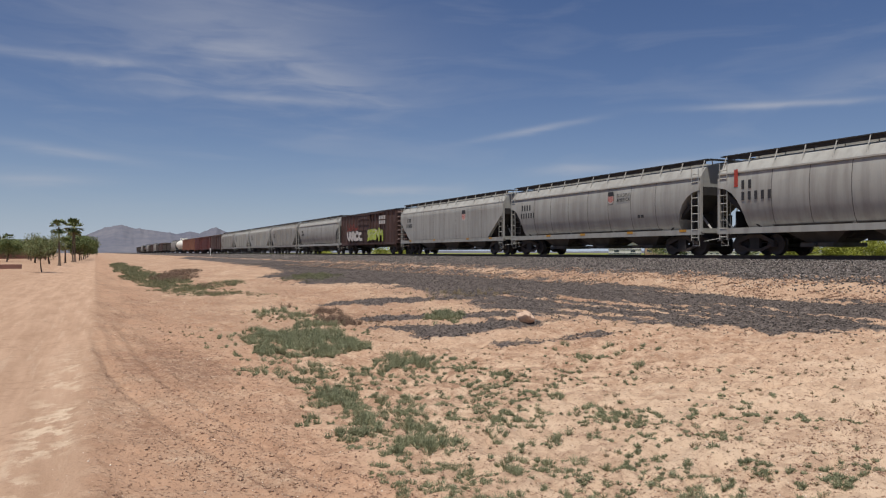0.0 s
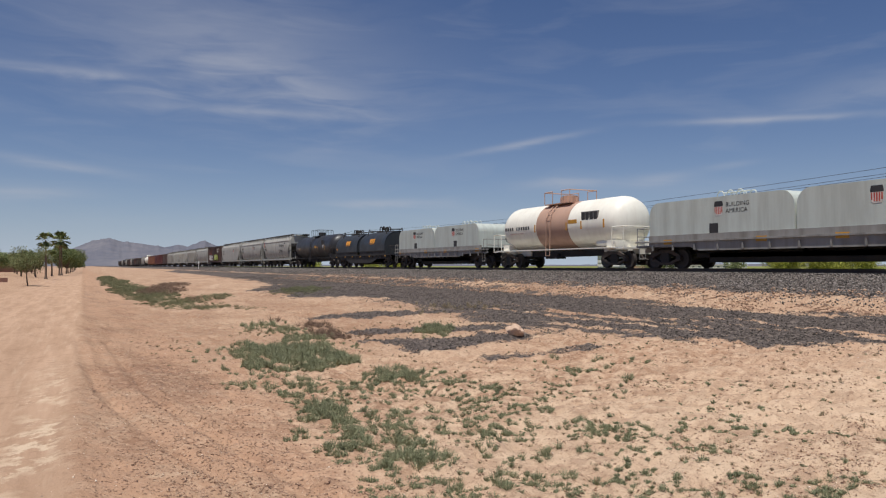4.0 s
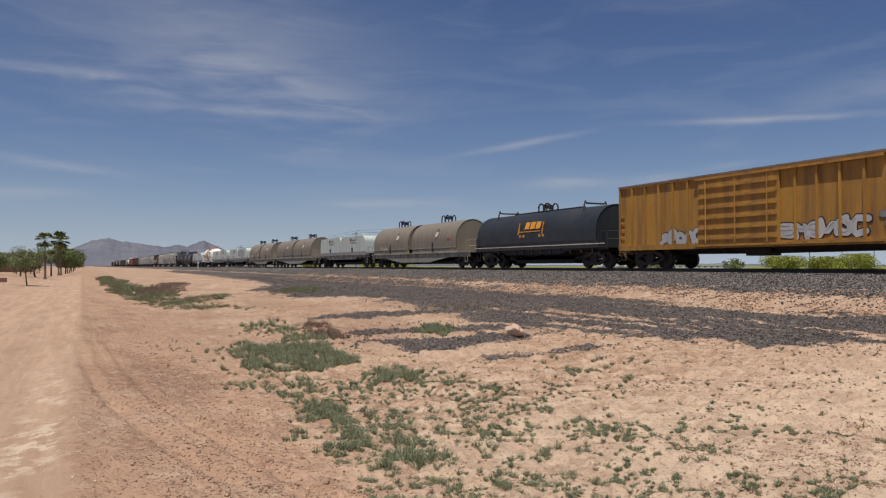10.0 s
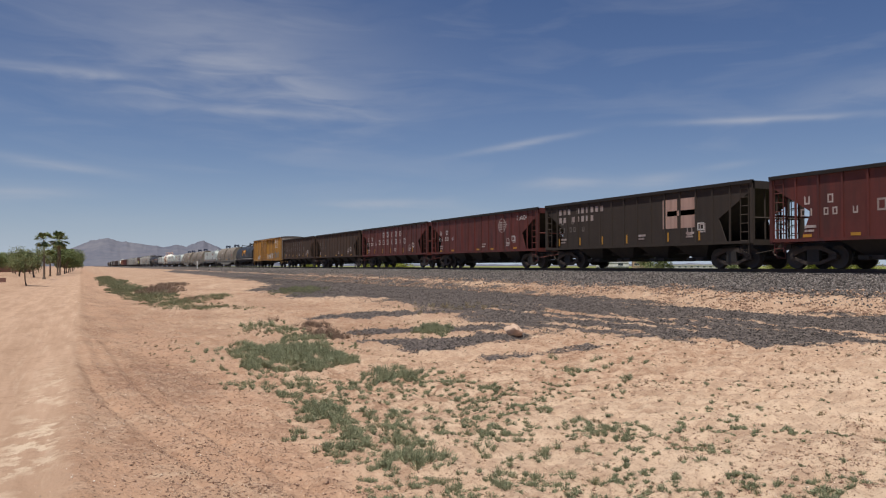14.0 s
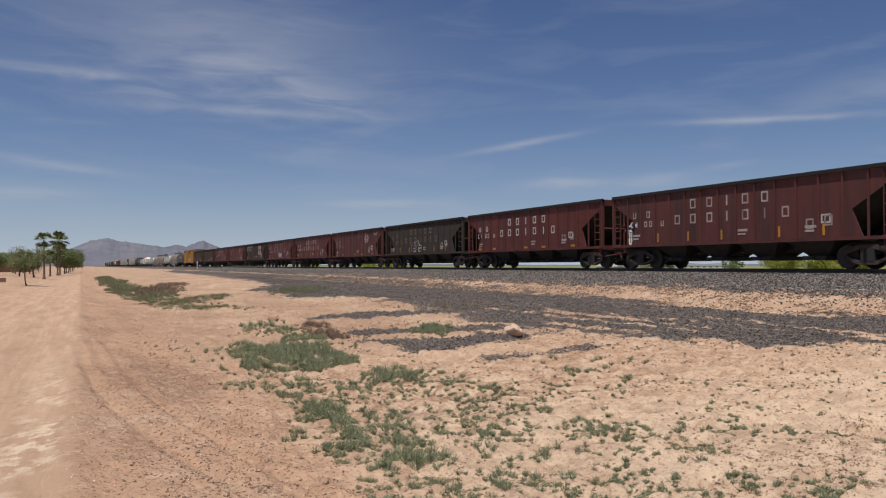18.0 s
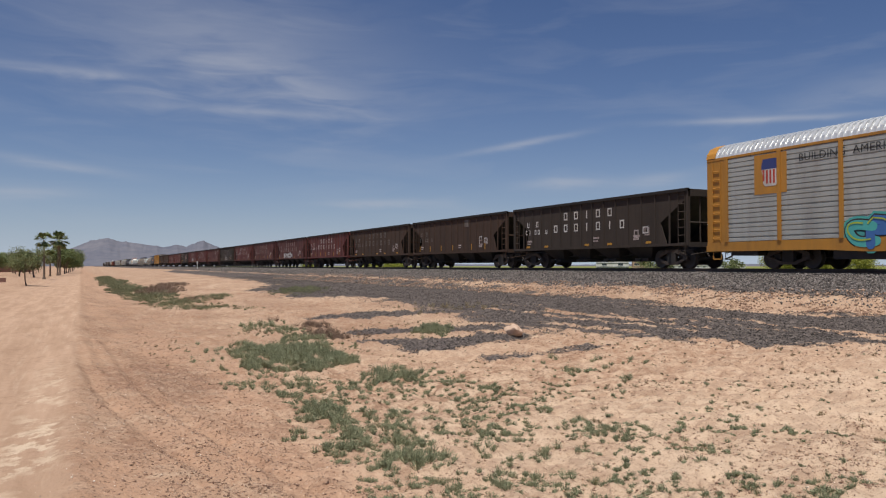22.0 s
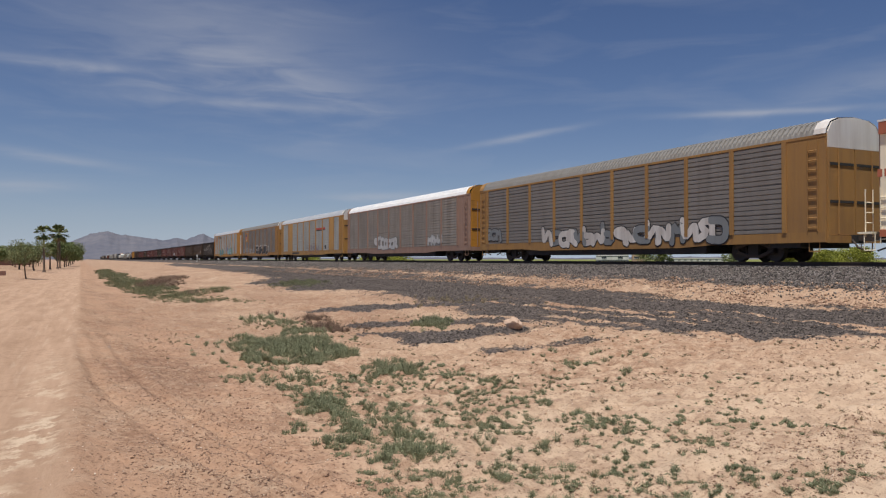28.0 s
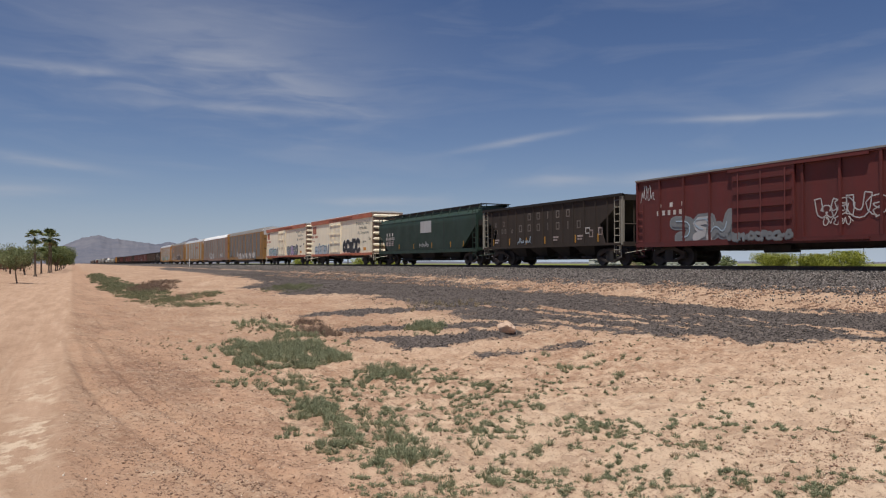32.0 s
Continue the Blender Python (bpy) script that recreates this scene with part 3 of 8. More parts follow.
# bank beside the road: redder, disturbed soil
bank = nmath(nt, "MULTIPLY", ramp(nt, sepx.outputs[0], -0.25, 0.15), ramp(nt, nmath(nt, "ADD", sepx.outputs[0], nmath(nt, "MULTIPLY", mid, 2.0)), 4.4, 2.4))
c = mixed(nt, nmath(nt, "MULTIPLY", bank, ramp(nt, mid, 0.60, 0.42, 0.3, 0.85)), c, (0.64, 0.405, 0.262))
damp = nmath(nt, "MULTIPLY", nmath(nt, "MULTIPLY", bank, ramp(nt, noise_node(nt, pos, 1.0, 5, 0.62, (0.75, 0.36, 1.0)), 0.50, 0.60)), ramp(nt, small, 0.40, 0.55))
c = mixed(nt, nmath(nt, "MULTIPLY", damp, 0.6), c, (0.31, 0.18, 0.115))
# patch of freshly turned, darker earth half-way down the bank
ux = nmath(nt, "DIVIDE", nmath(nt, "SUBTRACT", sepx.outputs[0], 1.15), 0.95)
uy = nmath(nt, "DIVIDE", nmath(nt, "SUBTRACT", sepx.outputs[1], 12.3), 2.2)
turned = nmath(nt, "ADD", nmath(nt, "ADD", nmath(nt, "MULTIPLY", ux, ux), nmath(nt, "MULTIPLY", uy, uy)), nmath(nt, "MULTIPLY", nmath(nt, "SUBTRACT", mid, 0.5), 3.5))
c = mixed(nt, nmath(nt, "MULTIPLY", ramp(nt, turned, 1.1, 0.3), ramp(nt, small, 0.38, 0.56, 0.15, 0.7)), c, (0.27, 0.15, 0.098))
# dark crumbs on the bank, their small shadows put into the colour
crumbs = nmath(nt, "MULTIPLY", bank, ramp(nt, noise_node(nt, pos, 26.0, 3, 0.6), 0.60, 0.66))
c = mixed(nt, nmath(nt, "MULTIPLY", crumbs, 0.75), c, (0.20, 0.115, 0.078))
flints = nmath(nt, "MULTIPLY", bank, ramp(nt, noise_node(nt, pos, 31.0, 2, 0.6), 0.33, 0.28))
c = mixed(nt, nmath(nt, "MULTIPLY", flints, 0.8), c, (0.74, 0.62, 0.50))
# packed road with pale wheel tracks
track = noise_node(nt, pos, 1.0, 6, 0.65, (3.0, 0.25, 1.0))
rc = mixed(nt, ramp(nt, track, 0.38, 0.62), (0.53, 0.35, 0.23), (0.67, 0.46, 0.315))
wash = noise_node(nt, pos, 1.0, 6, 0.68, (4.5, 3.2, 1.0))
pale = nmath(nt, "MULTIPLY", nmath(nt, "MULTIPLY", ramp(nt, sepx.outputs[0], -0.75, -0.5), ramp(nt, sepx.outputs[0], -0.10, -0.24)), nmath(nt, "MULTIPLY", nmath(nt, "MULTIPLY", ramp(nt, wash, 0.48, 0.54), ramp(nt, mid, 0.36, 0.52)), ramp(nt, sepx.outputs[1], 15.0, 9.5)))
rc = mixed(nt, nmath(nt, "MULTIPLY", pale, 0.9), rc, (0.86, 0.68, 0.49))
rc = mixed(nt, nmath(nt, "MULTIPLY", ramp(nt, noise_node(nt, pos, 1.0, 5, 0.6, (7.0, 0.5, 1.0)), 0.56, 0.66), 0.5), rc, (0.72, 0.54, 0.385))
rc = mixed(nt, nmath(nt, "MULTIPLY", nmath(nt, "MULTIPLY", ramp(nt, small, 0.50, 0.60), ramp(nt, mid, 0.40, 0.55)), 0.55), rc, (0.41, 0.255, 0.165))
rc = mixed(nt, nmath(nt, "MULTIPLY", ramp(nt, grain, 0.60, 0.72), 0.3), rc, (0.24, 0.15, 0.10))
c = mixed(nt, attr(nt, "road"), c, rc)
c = mixed(nt, 1.0, c, (0.75, 0.725, 0.705), "MULTIPLY")
# dark crushed rock
gv = nt.nodes.new("ShaderNodeTexVoronoi")
gv.inputs["Scale"].default_value = 16.0
nt.links.new(pos, gv.inputs["Vector"])
gc = mixed(nt, ramp(nt, gv.outputs["Color"], 0.2, 0.9), (0.060, 0.049, 0.043), (0.175, 0.142, 0.122))
gmask = ramp(nt, nmath(nt, "ADD", attr(nt, "gravel"), nmath(nt, "MULTIPLY", nmath(nt, "SUBTRACT", nmath(nt, "MULTIPLY", nmath(nt, "ADD", small, mid), 0.5), 0.5), 2.6)), 0.38, 0.60)
c = mixed(nt, gmask, c, gc)
c = mixed(nt, nmath(nt, "MULTIPLY", attr(nt, "green"), ramp(nt, mid, 0.25, 0.45, 0.6, 1.0)), c, (0.19, 0.20, 0.055))
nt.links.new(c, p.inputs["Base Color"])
p.inputs["Roughness"].default_value = 0.95
p.inputs["Specular IOR Level"].default_value = 0.15
h = nmath(nt, "ADD", nmath(nt, "MULTIPLY", small, 1.2), nmath(nt, "MULTIPLY", speck, -0.6))
h = nmath(nt, "ADD", h, nmath(nt, "MULTIPLY", nmath(nt, "MULTIPLY", swale, hummock), 0.9))
h = nmath(nt, "ADD", h, nmath(nt, "MULTIPLY", crumbs, 0.5))
h = nmath(nt, "ADD", h, nmath(nt, "MULTIPLY", gmask, nmath(nt, "MULTIPLY", gv.outputs["Distance"], -1.2)))
bump(nt, p, h, 1.0, 0.028)
me.materials.append(gm)
tagged(new("ground", me), "pale sandy desert soil with a dirt road and spilled dark gravel", "ground", kind="structure")


def scatter_mesh(name, mat, spots, proto_v, proto_f, jitter, seed):
    """Many small loose pieces in one mesh. spots: x, y, z, size."""
    rng = np.random.default_rng(seed)
    n, k = len(spots), len(proto_v)
    sp = np.array(spots)
    pv = np.array(proto_v)
    v = pv[None] * (1 + jitter * rng.uniform(-1, 1, (n, k, 3)))
    ang = rng.uniform(0, 6.283, n)
    ca, sa = np.cos(ang)[:, None], np.sin(ang)[:, None]
    vx = v[..., 0] * ca - v[..., 1] * sa
    vy = v[..., 0] * sa + v[..., 1] * ca
    v = np.stack((vx, vy, v[..., 2]), -1) * sp[:, 3][:, None, None] + sp[:, None, :3]
    pf = np.array(proto_f)
    f = (pf[None] + (np.arange(n) * k)[:, None, None]).reshape(-1, 3)
    me = bpy.data.meshes.new(name)
    me.vertices.add(n * k)
    me.vertices.foreach_set("co", v.reshape(-1).astype(np.float32))
    me.loops.add(len(f) * 3)
    me.loops.foreach_set("vertex_index", f.reshape(-1).astype(np.int32))
    me.polygons.add(len(f))
    me.polygons.foreach_set("loop_start", np.arange(0, len(f) * 3, 3, dtype=np.int32))
    me.update(calc_edges=True)
    me.materials.append(mat)
    return new(name, me)


STONE_V = ((0.6, 0, 0.05), (0.1, 0.5, 0.1), (-0.5, 0.1, 0), (-0.05, -0.5, 0.05), (0.05, 0.05, 0.5), (0, 0, -0.35))
CLOD_V = ((0.7, 0.1, 0.05), (0.2, 0.55, 0.1), (-0.65, -0.1, 0), (-0.15, -0.5, 0.05), (0.15, 0.05, 0.5), (0, 0, -0.35))
STONE_F = ((0, 1, 4), (1, 2, 4), (2, 3, 4), (3, 0, 4), (1, 0, 5), (2, 1, 5), (3, 2, 5), (0, 3, 5))
ballast_mat = sheet("ballast_stone", (0.055, 0.048, 0.042), (0.25, 0.215, 0.19), 20.0, 0.9, 0.2, 0.01, island=0.85)
gravel_mat = sheet("spilled_gravel", (0.050, 0.042, 0.036), (0.185, 0.150, 0.126), 20.0, 0.9, 0.2, 0.01, island=0.85)
pebble_mat = sheet("desert_pebble", (0.34, 0.24, 0.17), (0.78, 0.66, 0.53), 25.0, 0.9, 0.2, 0.01, island=0.7)
rng = random.Random(11)
spots = []
while len(spots) < 62000:
    y = 4 + 150 * rng.random() ** 1.7
    x = rng.uniform(19.9, 25.3)
    if x < 21.3 + 0.6 * fbm(0, y, 0.9, 2, 77.0) and rng.random() < 0.8:
        continue
    spots.append((x, y, ground_z(x, y, x < 22.2) + 0.012, rng.uniform(0.035, 0.085)))
tagged(scatter_mesh("ballast", ballast_mat, spots, STONE_V, STONE_F, 0.3, 1), "grey crushed rock ballast along the track shoulder", "ballast", kind="stuff")
spots = []
while len(spots) < 72000:
    y = 5 + 90 * rng.random() ** 1.8
    x = rng.uniform(5.0, 20.8)
    if rng.random() < gravel_amount(x, y) ** 1.2:
        spots.append((x, y, ground_z(x, y) + 0.008, rng.uniform(0.016, 0.048)))
tagged(scatter_mesh("gravel", gravel_mat, spots, STONE_V, STONE_F, 0.3, 2), "dark crushed gravel spilled over the sand", "gravel", kind="stuff")
spots = []
while len(spots) < 12000:
    y = 4 + 32 * rng.random() ** 2.2
    x = rng.uniform(-0.3, 16)
    if x > 21 or gravel_amount(x, y) > 0.4 or (rng.random() < 0.3 and x < 1.0):
        continue
    s = 0.006 + 0.015 * rng.random() ** 4
    spots.append((x, y, ground_z(x, y), s))
tagged(scatter_mesh("pebble_scatter", pebble_mat, spots, STONE_V, STONE_F, 0.35, 3), "small pale stones and clods strewn on sand", "pebbles", kind="stuff")

clod_mat = sheet("soil_clod", (0.25, 0.15, 0.10), (0.50, 0.33, 0.215), 30.0, 0.95, 0.4, 0.01, island=0.7)
spots = []
while len(spots) < 96000:
    y = 3.6 + 40 * rng.random() ** 2.0
    x = rng.uniform(0.1, 19)
    dens = 0.12 + 0.75 * smooth(-0.08, 0.22, fbm(x, y, 0.75, 3, 90.0)) + 0.5 * math.exp(-((x - 1.6) / 1.0) ** 2)
    if gravel_amount(x, y) > 0.5 or rng.random() > dens:
        continue
    s = 0.005 + 0.021 * rng.random() ** 2.4
    spots.append((x, y, ground_z(x, y) + s * 0.05, s))
while len(spots) < 120000:
    y = 6 + 75 * rng.random() ** 1.6
    x = rng.uniform(18.6, 22.0)
    if rng.random() < smooth(-0.2, 0.25, fbm(x, y, 0.8, 3, 94.0)):
        s = 0.02 + 0.085 * rng.random() ** 3.5
        spots.append((x, y, ground_z(x, y) + s * 0.1, s))
tagged(scatter_mesh("soil_clods", clod_mat, spots, CLOD_V, STONE_F, 0.6, 4), "crumbly clods of reddish sandy soil", "soil clods", kind="stuff")

# the one large stone on the sand
bm = bmesh.new()
bmesh.ops.create_icosphere(bm, subdivisions=3, radius=1.0)
for v in bm.verts:
    q = v.co.copy()
    v.co = Vector((q.x * 0.19, q.y * 0.21, q.z * 0.15)) * (1 + 0.35 * noise.noise(q * 1.3) + 0.12 * noise.noise(q * 4.0))
o = part("boulder", bm, sheet("pale_boulder", (0.42, 0.27, 0.18), (0.66, 0.49, 0.36), 6.0, 0.9, 0.5, 0.03), None, smooth=True)
o.matrix_basis = pose(9.2, 15.2, ground_z(9.2, 15.2) + 0.13, 0, 0, 25)
tagged(o, "pale tan boulder lying on the sand", "boulder")

# ---------------------------------------------------------------- grass and weeds
BLADE_MATS = {
    "green": sheet("weed_green", (0.112, 0.13, 0.064), (0.29, 0.298, 0.170), 3.0, 0.8, 0.1, 0.01, island=0.8),
    "olive": sheet("weed_olive", (0.085, 0.092, 0.042), (0.205, 0.20, 0.10), 0.6, 0.8, 0.1, 0.01, island=0.6),
    "dry": sheet("weed_dry", (0.17, 0.13, 0.075), (0.34, 0.27, 0.16), 3.0, 0.85, 0.1, 0.01, island=0.8),
    "red": sheet("weed_russet", (0.115, 0.075, 0.052), (0.23, 0.155, 0.105), 3.0, 0.85, 0.1, 0.01, island=0.8),
    "yellow": sheet("weed_yellow_green", (0.17, 0.19, 0.035), (0.34, 0.34, 0.07), 3.0, 0.8, 0.1, 0.01, island=0.8),
}


def weeds(name, spots, mat, label, seed, leaves=70, stems=14, upright=0.5):
    """Low feathery plants: thin stems that spread from the root, and small leaves along them. spots: x, y, height, radius."""
    rng = np.random.default_rng(seed)
    sp = np.array([(x, y, ground_z(x, y) - 0.01, h, r) for x, y, h, r in spots])
    n = len(sp)
    far = np.minimum(np.hypot(sp[:, 0], sp[:, 1]), 90.0)
    def shoots(k):
        """Root, tip and width of k shoots on each plant."""
        a = rng.uniform(0, 6.283, (n, k))
        root = sp[:, None, :3] + np.stack((np.cos(a), np.sin(a), np.zeros_like(a)), -1) * (sp[:, 4, None, None] * 0.35 * rng.random((n, k, 1)))
        out = sp[:, 4, None] * rng.random((n, k)) ** upright
        rise = sp[:, 3, None] * rng.uniform(0.35, 1.1, (n, k)) * (1.15 - 0.5 * out / sp[:, 4, None])
        b = a + rng.uniform(-0.8, 0.8, (n, k))
        tip = root + np.stack((out * np.cos(b), out * np.sin(b), rise), -1)
        return root, tip
    def quads(c0, c1, c2, c3):
        return np.stack((c0, c1, c2, c3), -2).reshape(-1, 3)
    root, tip = shoots(stems)
    w = (0.0011 + 0.00011 * far)[:, None, None] * np.array((1.0, -0.8, 0.0))
    v1 = quads(root - w, root + w, tip + w * 0.4, tip - w * 0.4)
    root, tip = shoots(leaves)
    t = rng.random((n, leaves, 1)) ** 0.6
    mid_pt = root + (tip - root) * np.concatenate((t, t, t ** 0.75), -1)
    u = rng.normal(0, 1, (n, leaves, 3)) * np.array((1, 1, 0.9))
    u /= np.linalg.norm(u, axis=-1, keepdims=True)
    s2 = rng.normal(0, 1, (n, leaves, 3))
    s2 = np.cross(u, s2)
    s2 /= np.linalg.norm(s2, axis=-1, keepdims=True)
    size = (0.006 + 0.00045 * far)[:, None, None] * rng.uniform(0.6, 1.5, (n, leaves, 1))
    v2 = quads(mid_pt - u * size, mid_pt + s2 * size * 0.3, mid_pt + u * size, mid_pt - s2 * size * 0.3)
    v = np.concatenate((v1, v2))
    me = bpy.data.meshes.new(name)
    k = len(v)
    me.vertices.add(k)
    me.vertices.foreach_set("co", v.reshape(-1).astype(np.float32))
    me.loops.add(k)
    me.loops.foreach_set("vertex_index", np.arange(k, dtype=np.int32))
    me.polygons.add(k // 4)
    me.polygons.foreach_set("loop_start", np.arange(0, k, 4, dtype=np.int32))
    me.update(calc_edges=True)
    me.materials.append(mat)
    return tagged(new(name, me), label, "weeds", kind="stuff")


grow_rng = random.Random(5)


def grow(x, y, rx, ry, n, h):
    """n plants in an uneven oval patch whose long axis points away from the road's bend at the origin."""
    out = []
    turn = -math.atan2(x, y)
    ca, sa = math.cos(turn), math.sin(turn)
    for _ in range(n):
        a, r = grow_rng.uniform(0, 6.283), 1.2 * math.sqrt(grow_rng.random())
        u, v = rx * r * math.cos(a), ry * r * math.sin(a)
        px, py = x + u * ca - v * sa, y + u * sa + v * ca
        if r > 0.55 and fbm(px, py, 2.2, 2, 66.0) < 0.3 * (r - 0.75):
            continue
        hh = h * grow_rng.uniform(0.45, 1.1) * (1.15 - 0.35 * r)
        out.append((px, py, hh, max(0.03, hh * grow_rng.uniform(0.4, 0.75)) * (2.4 if y > 30 else 1.0)))
    return out


def strew(x0, x1, y0, y1, n, h, seed, bare):
    """Small single plants over a stretch of ground, in loose drifts."""
    out = []
    while len(out) < n:
        x, y = grow_rng.uniform(x0, x1), y0 + (y1 - y0) * grow_rng.random() ** 1.4
        if x < 1.9 + 0.10 * (y - 4) or fbm(x, y, 0.7, 3, seed) < bare or gravel_amount(x, y) > 0.5:
            continue
        hh = h * grow_rng.uniform(0.3, 1.0)
        out.append((x, y, hh, hh * grow_rng.uniform(0.5, 1.0)))
    return out


green = []
green += grow(4, 15.8, 1.02, 2.1, 761, 0.24)
green += grow(3.3, 16.6, 0.43, 2.15, 151, 0.2)
green += grow(4.4, 14.2, 0.5, 1.12, 195, 0.2)
green += grow(3.1, 13.9, 0.63, 1.05, 102, 0.14)
green += grow(2.5, 14.4, 0.53, 2.48, 37, 0.12)
green += grow(2.5, 17, 0.37, 2.2, 20, 0.14)
green += grow(2.7, 11.9, 0.72, 1.08, 51, 0.15)
green += grow(3.2, 11.7, 0.23, 1.01, 35, 0.18)
green += grow(4.7, 11.7, 0.52, 0.69, 136, 0.19)
green += grow(4, 11.2, 0.4, 0.53, 46, 0.12)
green += grow(5, 10.7, 0.45, 0.57, 33, 0.12)
green += grow(2.9, 9.6, 0.26, 0.71, 134, 0.16)
green += grow(2.5, 9.3, 0.25, 0.62, 23, 0.12)
green += grow(2.8, 10.8, 0.25, 0.49, 23, 0.12)
green += grow(2.9, 8.8, 0.35, 0.39, 44, 0.12)
green += grow(3.4, 9.2, 0.28, 0.44, 33, 0.12)
green += grow(3.7, 9, 0.22, 0.36, 23, 0.1)
green += grow(2.2, 8.3, 0.18, 0.38, 23, 0.11)
green += grow(2.7, 7.8, 0.2, 0.52, 69, 0.15)
green += grow(3.2, 8, 0.29, 0.51, 44, 0.12)
green += grow(3, 7, 0.29, 0.62, 123, 0.16)
green += grow(2.6, 6.6, 0.19, 0.21, 23, 0.11)
green += grow(3.3, 6.9, 0.2, 0.48, 23, 0.11)
green += grow(2.3, 7.4, 0.14, 0.26, 23, 0.11)
green += grow(4, 8, 0.3, 0.88, 33, 0.1)
green += grow(4.8, 9.1, 0.39, 0.72, 33, 0.1)
green += grow(5.5, 9.8, 0.27, 0.34, 23, 0.12)
green += grow(4, 7.2, 0.14, 0.45, 23, 0.11)
green += grow(4.4, 7.7, 0.27, 0.59, 44, 0.1)
green += grow(4.4, 7.1, 0.19, 0.42, 23, 0.1)
green += grow(3.5, 6, 0.31, 0.46, 44, 0.1)
green += grow(2.9, 6, 0.17, 0.2, 23, 0.11)
green += grow(3.3, 5.7, 0.22, 0.2, 23, 0.11)
green += grow(4.2, 6.3, 0.17, 0.57, 23, 0.11)
green += grow(5.3, 8, 0.13, 0.43, 23, 0.11)
green += grow(7.8, 11.7, 0.23, 0.42, 8, 0.13)
green += grow(7.6, 10.6, 0.31, 0.48, 42, 0.13)
green += grow(8.3, 10.8, 0.22, 0.59, 12, 0.14)
green += grow(9, 10.5, 0.3, 0.39, 12, 0.1)
green += grow(6.9, 8.7, 0.24, 0.3, 12, 0.093)
green += grow(7.5, 9.1, 0.11, 0.48, 12, 0.13)
green += grow(6.5, 9.5, 0.19, 0.23, 12, 0.085)
green += grow(6.2, 6.6, 0.09, 0.32, 12, 0.061)
green += grow(6.2, 6, 0.17, 0.22, 12, 0.061)
green += grow(6.4, 5.9, 0.12, 0.24, 12, 0.061)
green += grow(6.9, 5.7, 0.06, 0.19, 12, 0.086)
green += grow(7.6, 6.7, 0.04, 0.16, 12, 0.061)
green += grow(7.1, 5.3, 0.06, 0.11, 12, 0.046)
green += grow(4.6, 6.2, 0.17, 0.24, 23, 0.072)
green += grow(5.2, 6.6, 0.17, 0.21, 23, 0.072)
green += grow(4.9, 5.9, 0.24, 0.27, 23, 0.072)
green += grow(5.1, 5.2, 0.23, 0.15, 23, 0.063)
green += grow(4.7, 5, 0.15, 0.17, 23, 0.063)
green += grow(5.1, 4.7, 0.15, 0.15, 23, 0.063)
green += grow(3.9, 5.6, 0.28, 0.38, 23, 0.1)
green += grow(4.4, 5.4, 0.26, 0.46, 33, 0.072)
green += grow(5.4, 6.2, 0.36, 0.55, 23, 0.054)
green += grow(5.3, 7.1, 0.4, 0.66, 23, 0.088)
green += grow(7.9, 7.6, 0.93, 1.22, 33, 0.053)
green += grow(6.6, 5.1, 0.5, 0.88, 12, 0.038)
green += grow(5.7, 16.8, 0.21, 0.66, 20, 0.1)
green += grow(8.4, 18, 0.48, 1.27, 210, 0.22)
green += grow(5.3, 19.1, 0.66, 0.77, 178, 0.18)
green += grow(4.8, 24.2, 0.45, 1.18, 51, 0.22)
green += grow(5.3, 21.3, 0.49, 1.29, 57, 0.2)
green += grow(5.4, 24.1, 0.54, 1.01, 51, 0.2)
far_green = []
far_green += grow(3.3, 128, 1.2, 26.0, 700, 0.18)
far_green += grow(3.5, 94, 1.4, 20.0, 800, 0.2)
far_green += grow(3.5, 68, 1.4, 13.0, 800, 0.22)
far_green += grow(4.0, 51, 1.5, 9.0, 700, 0.22)
far_green += grow(4.6, 41, 1.3, 5.0, 300, 0.22)
far_green += grow(5.2, 35.3, 1.2, 2.1, 110, 0.18)
far_green += grow(6.2, 32.3, 0.8, 1.1, 18, 0.18)
far_green += grow(7.0, 44.3, 1.0, 2.6, 90, 0.24)
far_green += grow(12.3, 45.9, 1.6, 5.0, 260, 0.26)
red = []
red += grow(5.3, 60.9, 1.55, 8.55, 475, 0.3)
red += grow(7.5, 74.2, 1.58, 5.6, 145, 0.3)
red += grow(5.7, 25.1, 0.53, 0.9, 9, 0.22)
red += grow(6.4, 22.5, 0.43, 1.17, 72, 0.25)
red += grow(6.0, 19.9, 0.5, 1.21, 85, 0.28)
red += grow(6.2, 18.5, 0.61, 0.66, 57, 0.2)
red += grow(5.3, 42.5, 0.61, 2.36, 22, 0.2)
dry = []
dry += grow(4.7, 21.8, 0.65, 0.98, 47, 0.1)
dry += grow(5.9, 7.7, 0.17, 0.52, 9, 0.1)
dry += grow(5.2, 5.5, 0.15, 0.22, 9, 0.08)
dry += grow(7.8, 6.0, 0.06, 0.13, 9, 0.07)
dry += grow(5.8, 5.8, 0.47, 0.68, 9, 0.05)
dry += grow(6.1, 9.0, 0.73, 1.26, 15, 0.06)
dry += grow(2.3, 11.9, 0.7, 1.86, 17, 0.07)
dry += grow(3.4, 8.1, 1.06, 1.81, 32, 0.06)
dry += grow(4.1, 6.9, 0.84, 1.39, 20, 0.06)
dry += grow(3.9, 10.8, 1.03, 1.24, 50, 0.07)
dry += grow(4.8, 6.3, 0.71, 1.06, 12, 0.06)
dry += grow(1.8, 17.8, 0.76, 3.36, 35, 0.06)
dry += grow(10.0, 11.7, 0.9, 1.57, 17, 0.06)
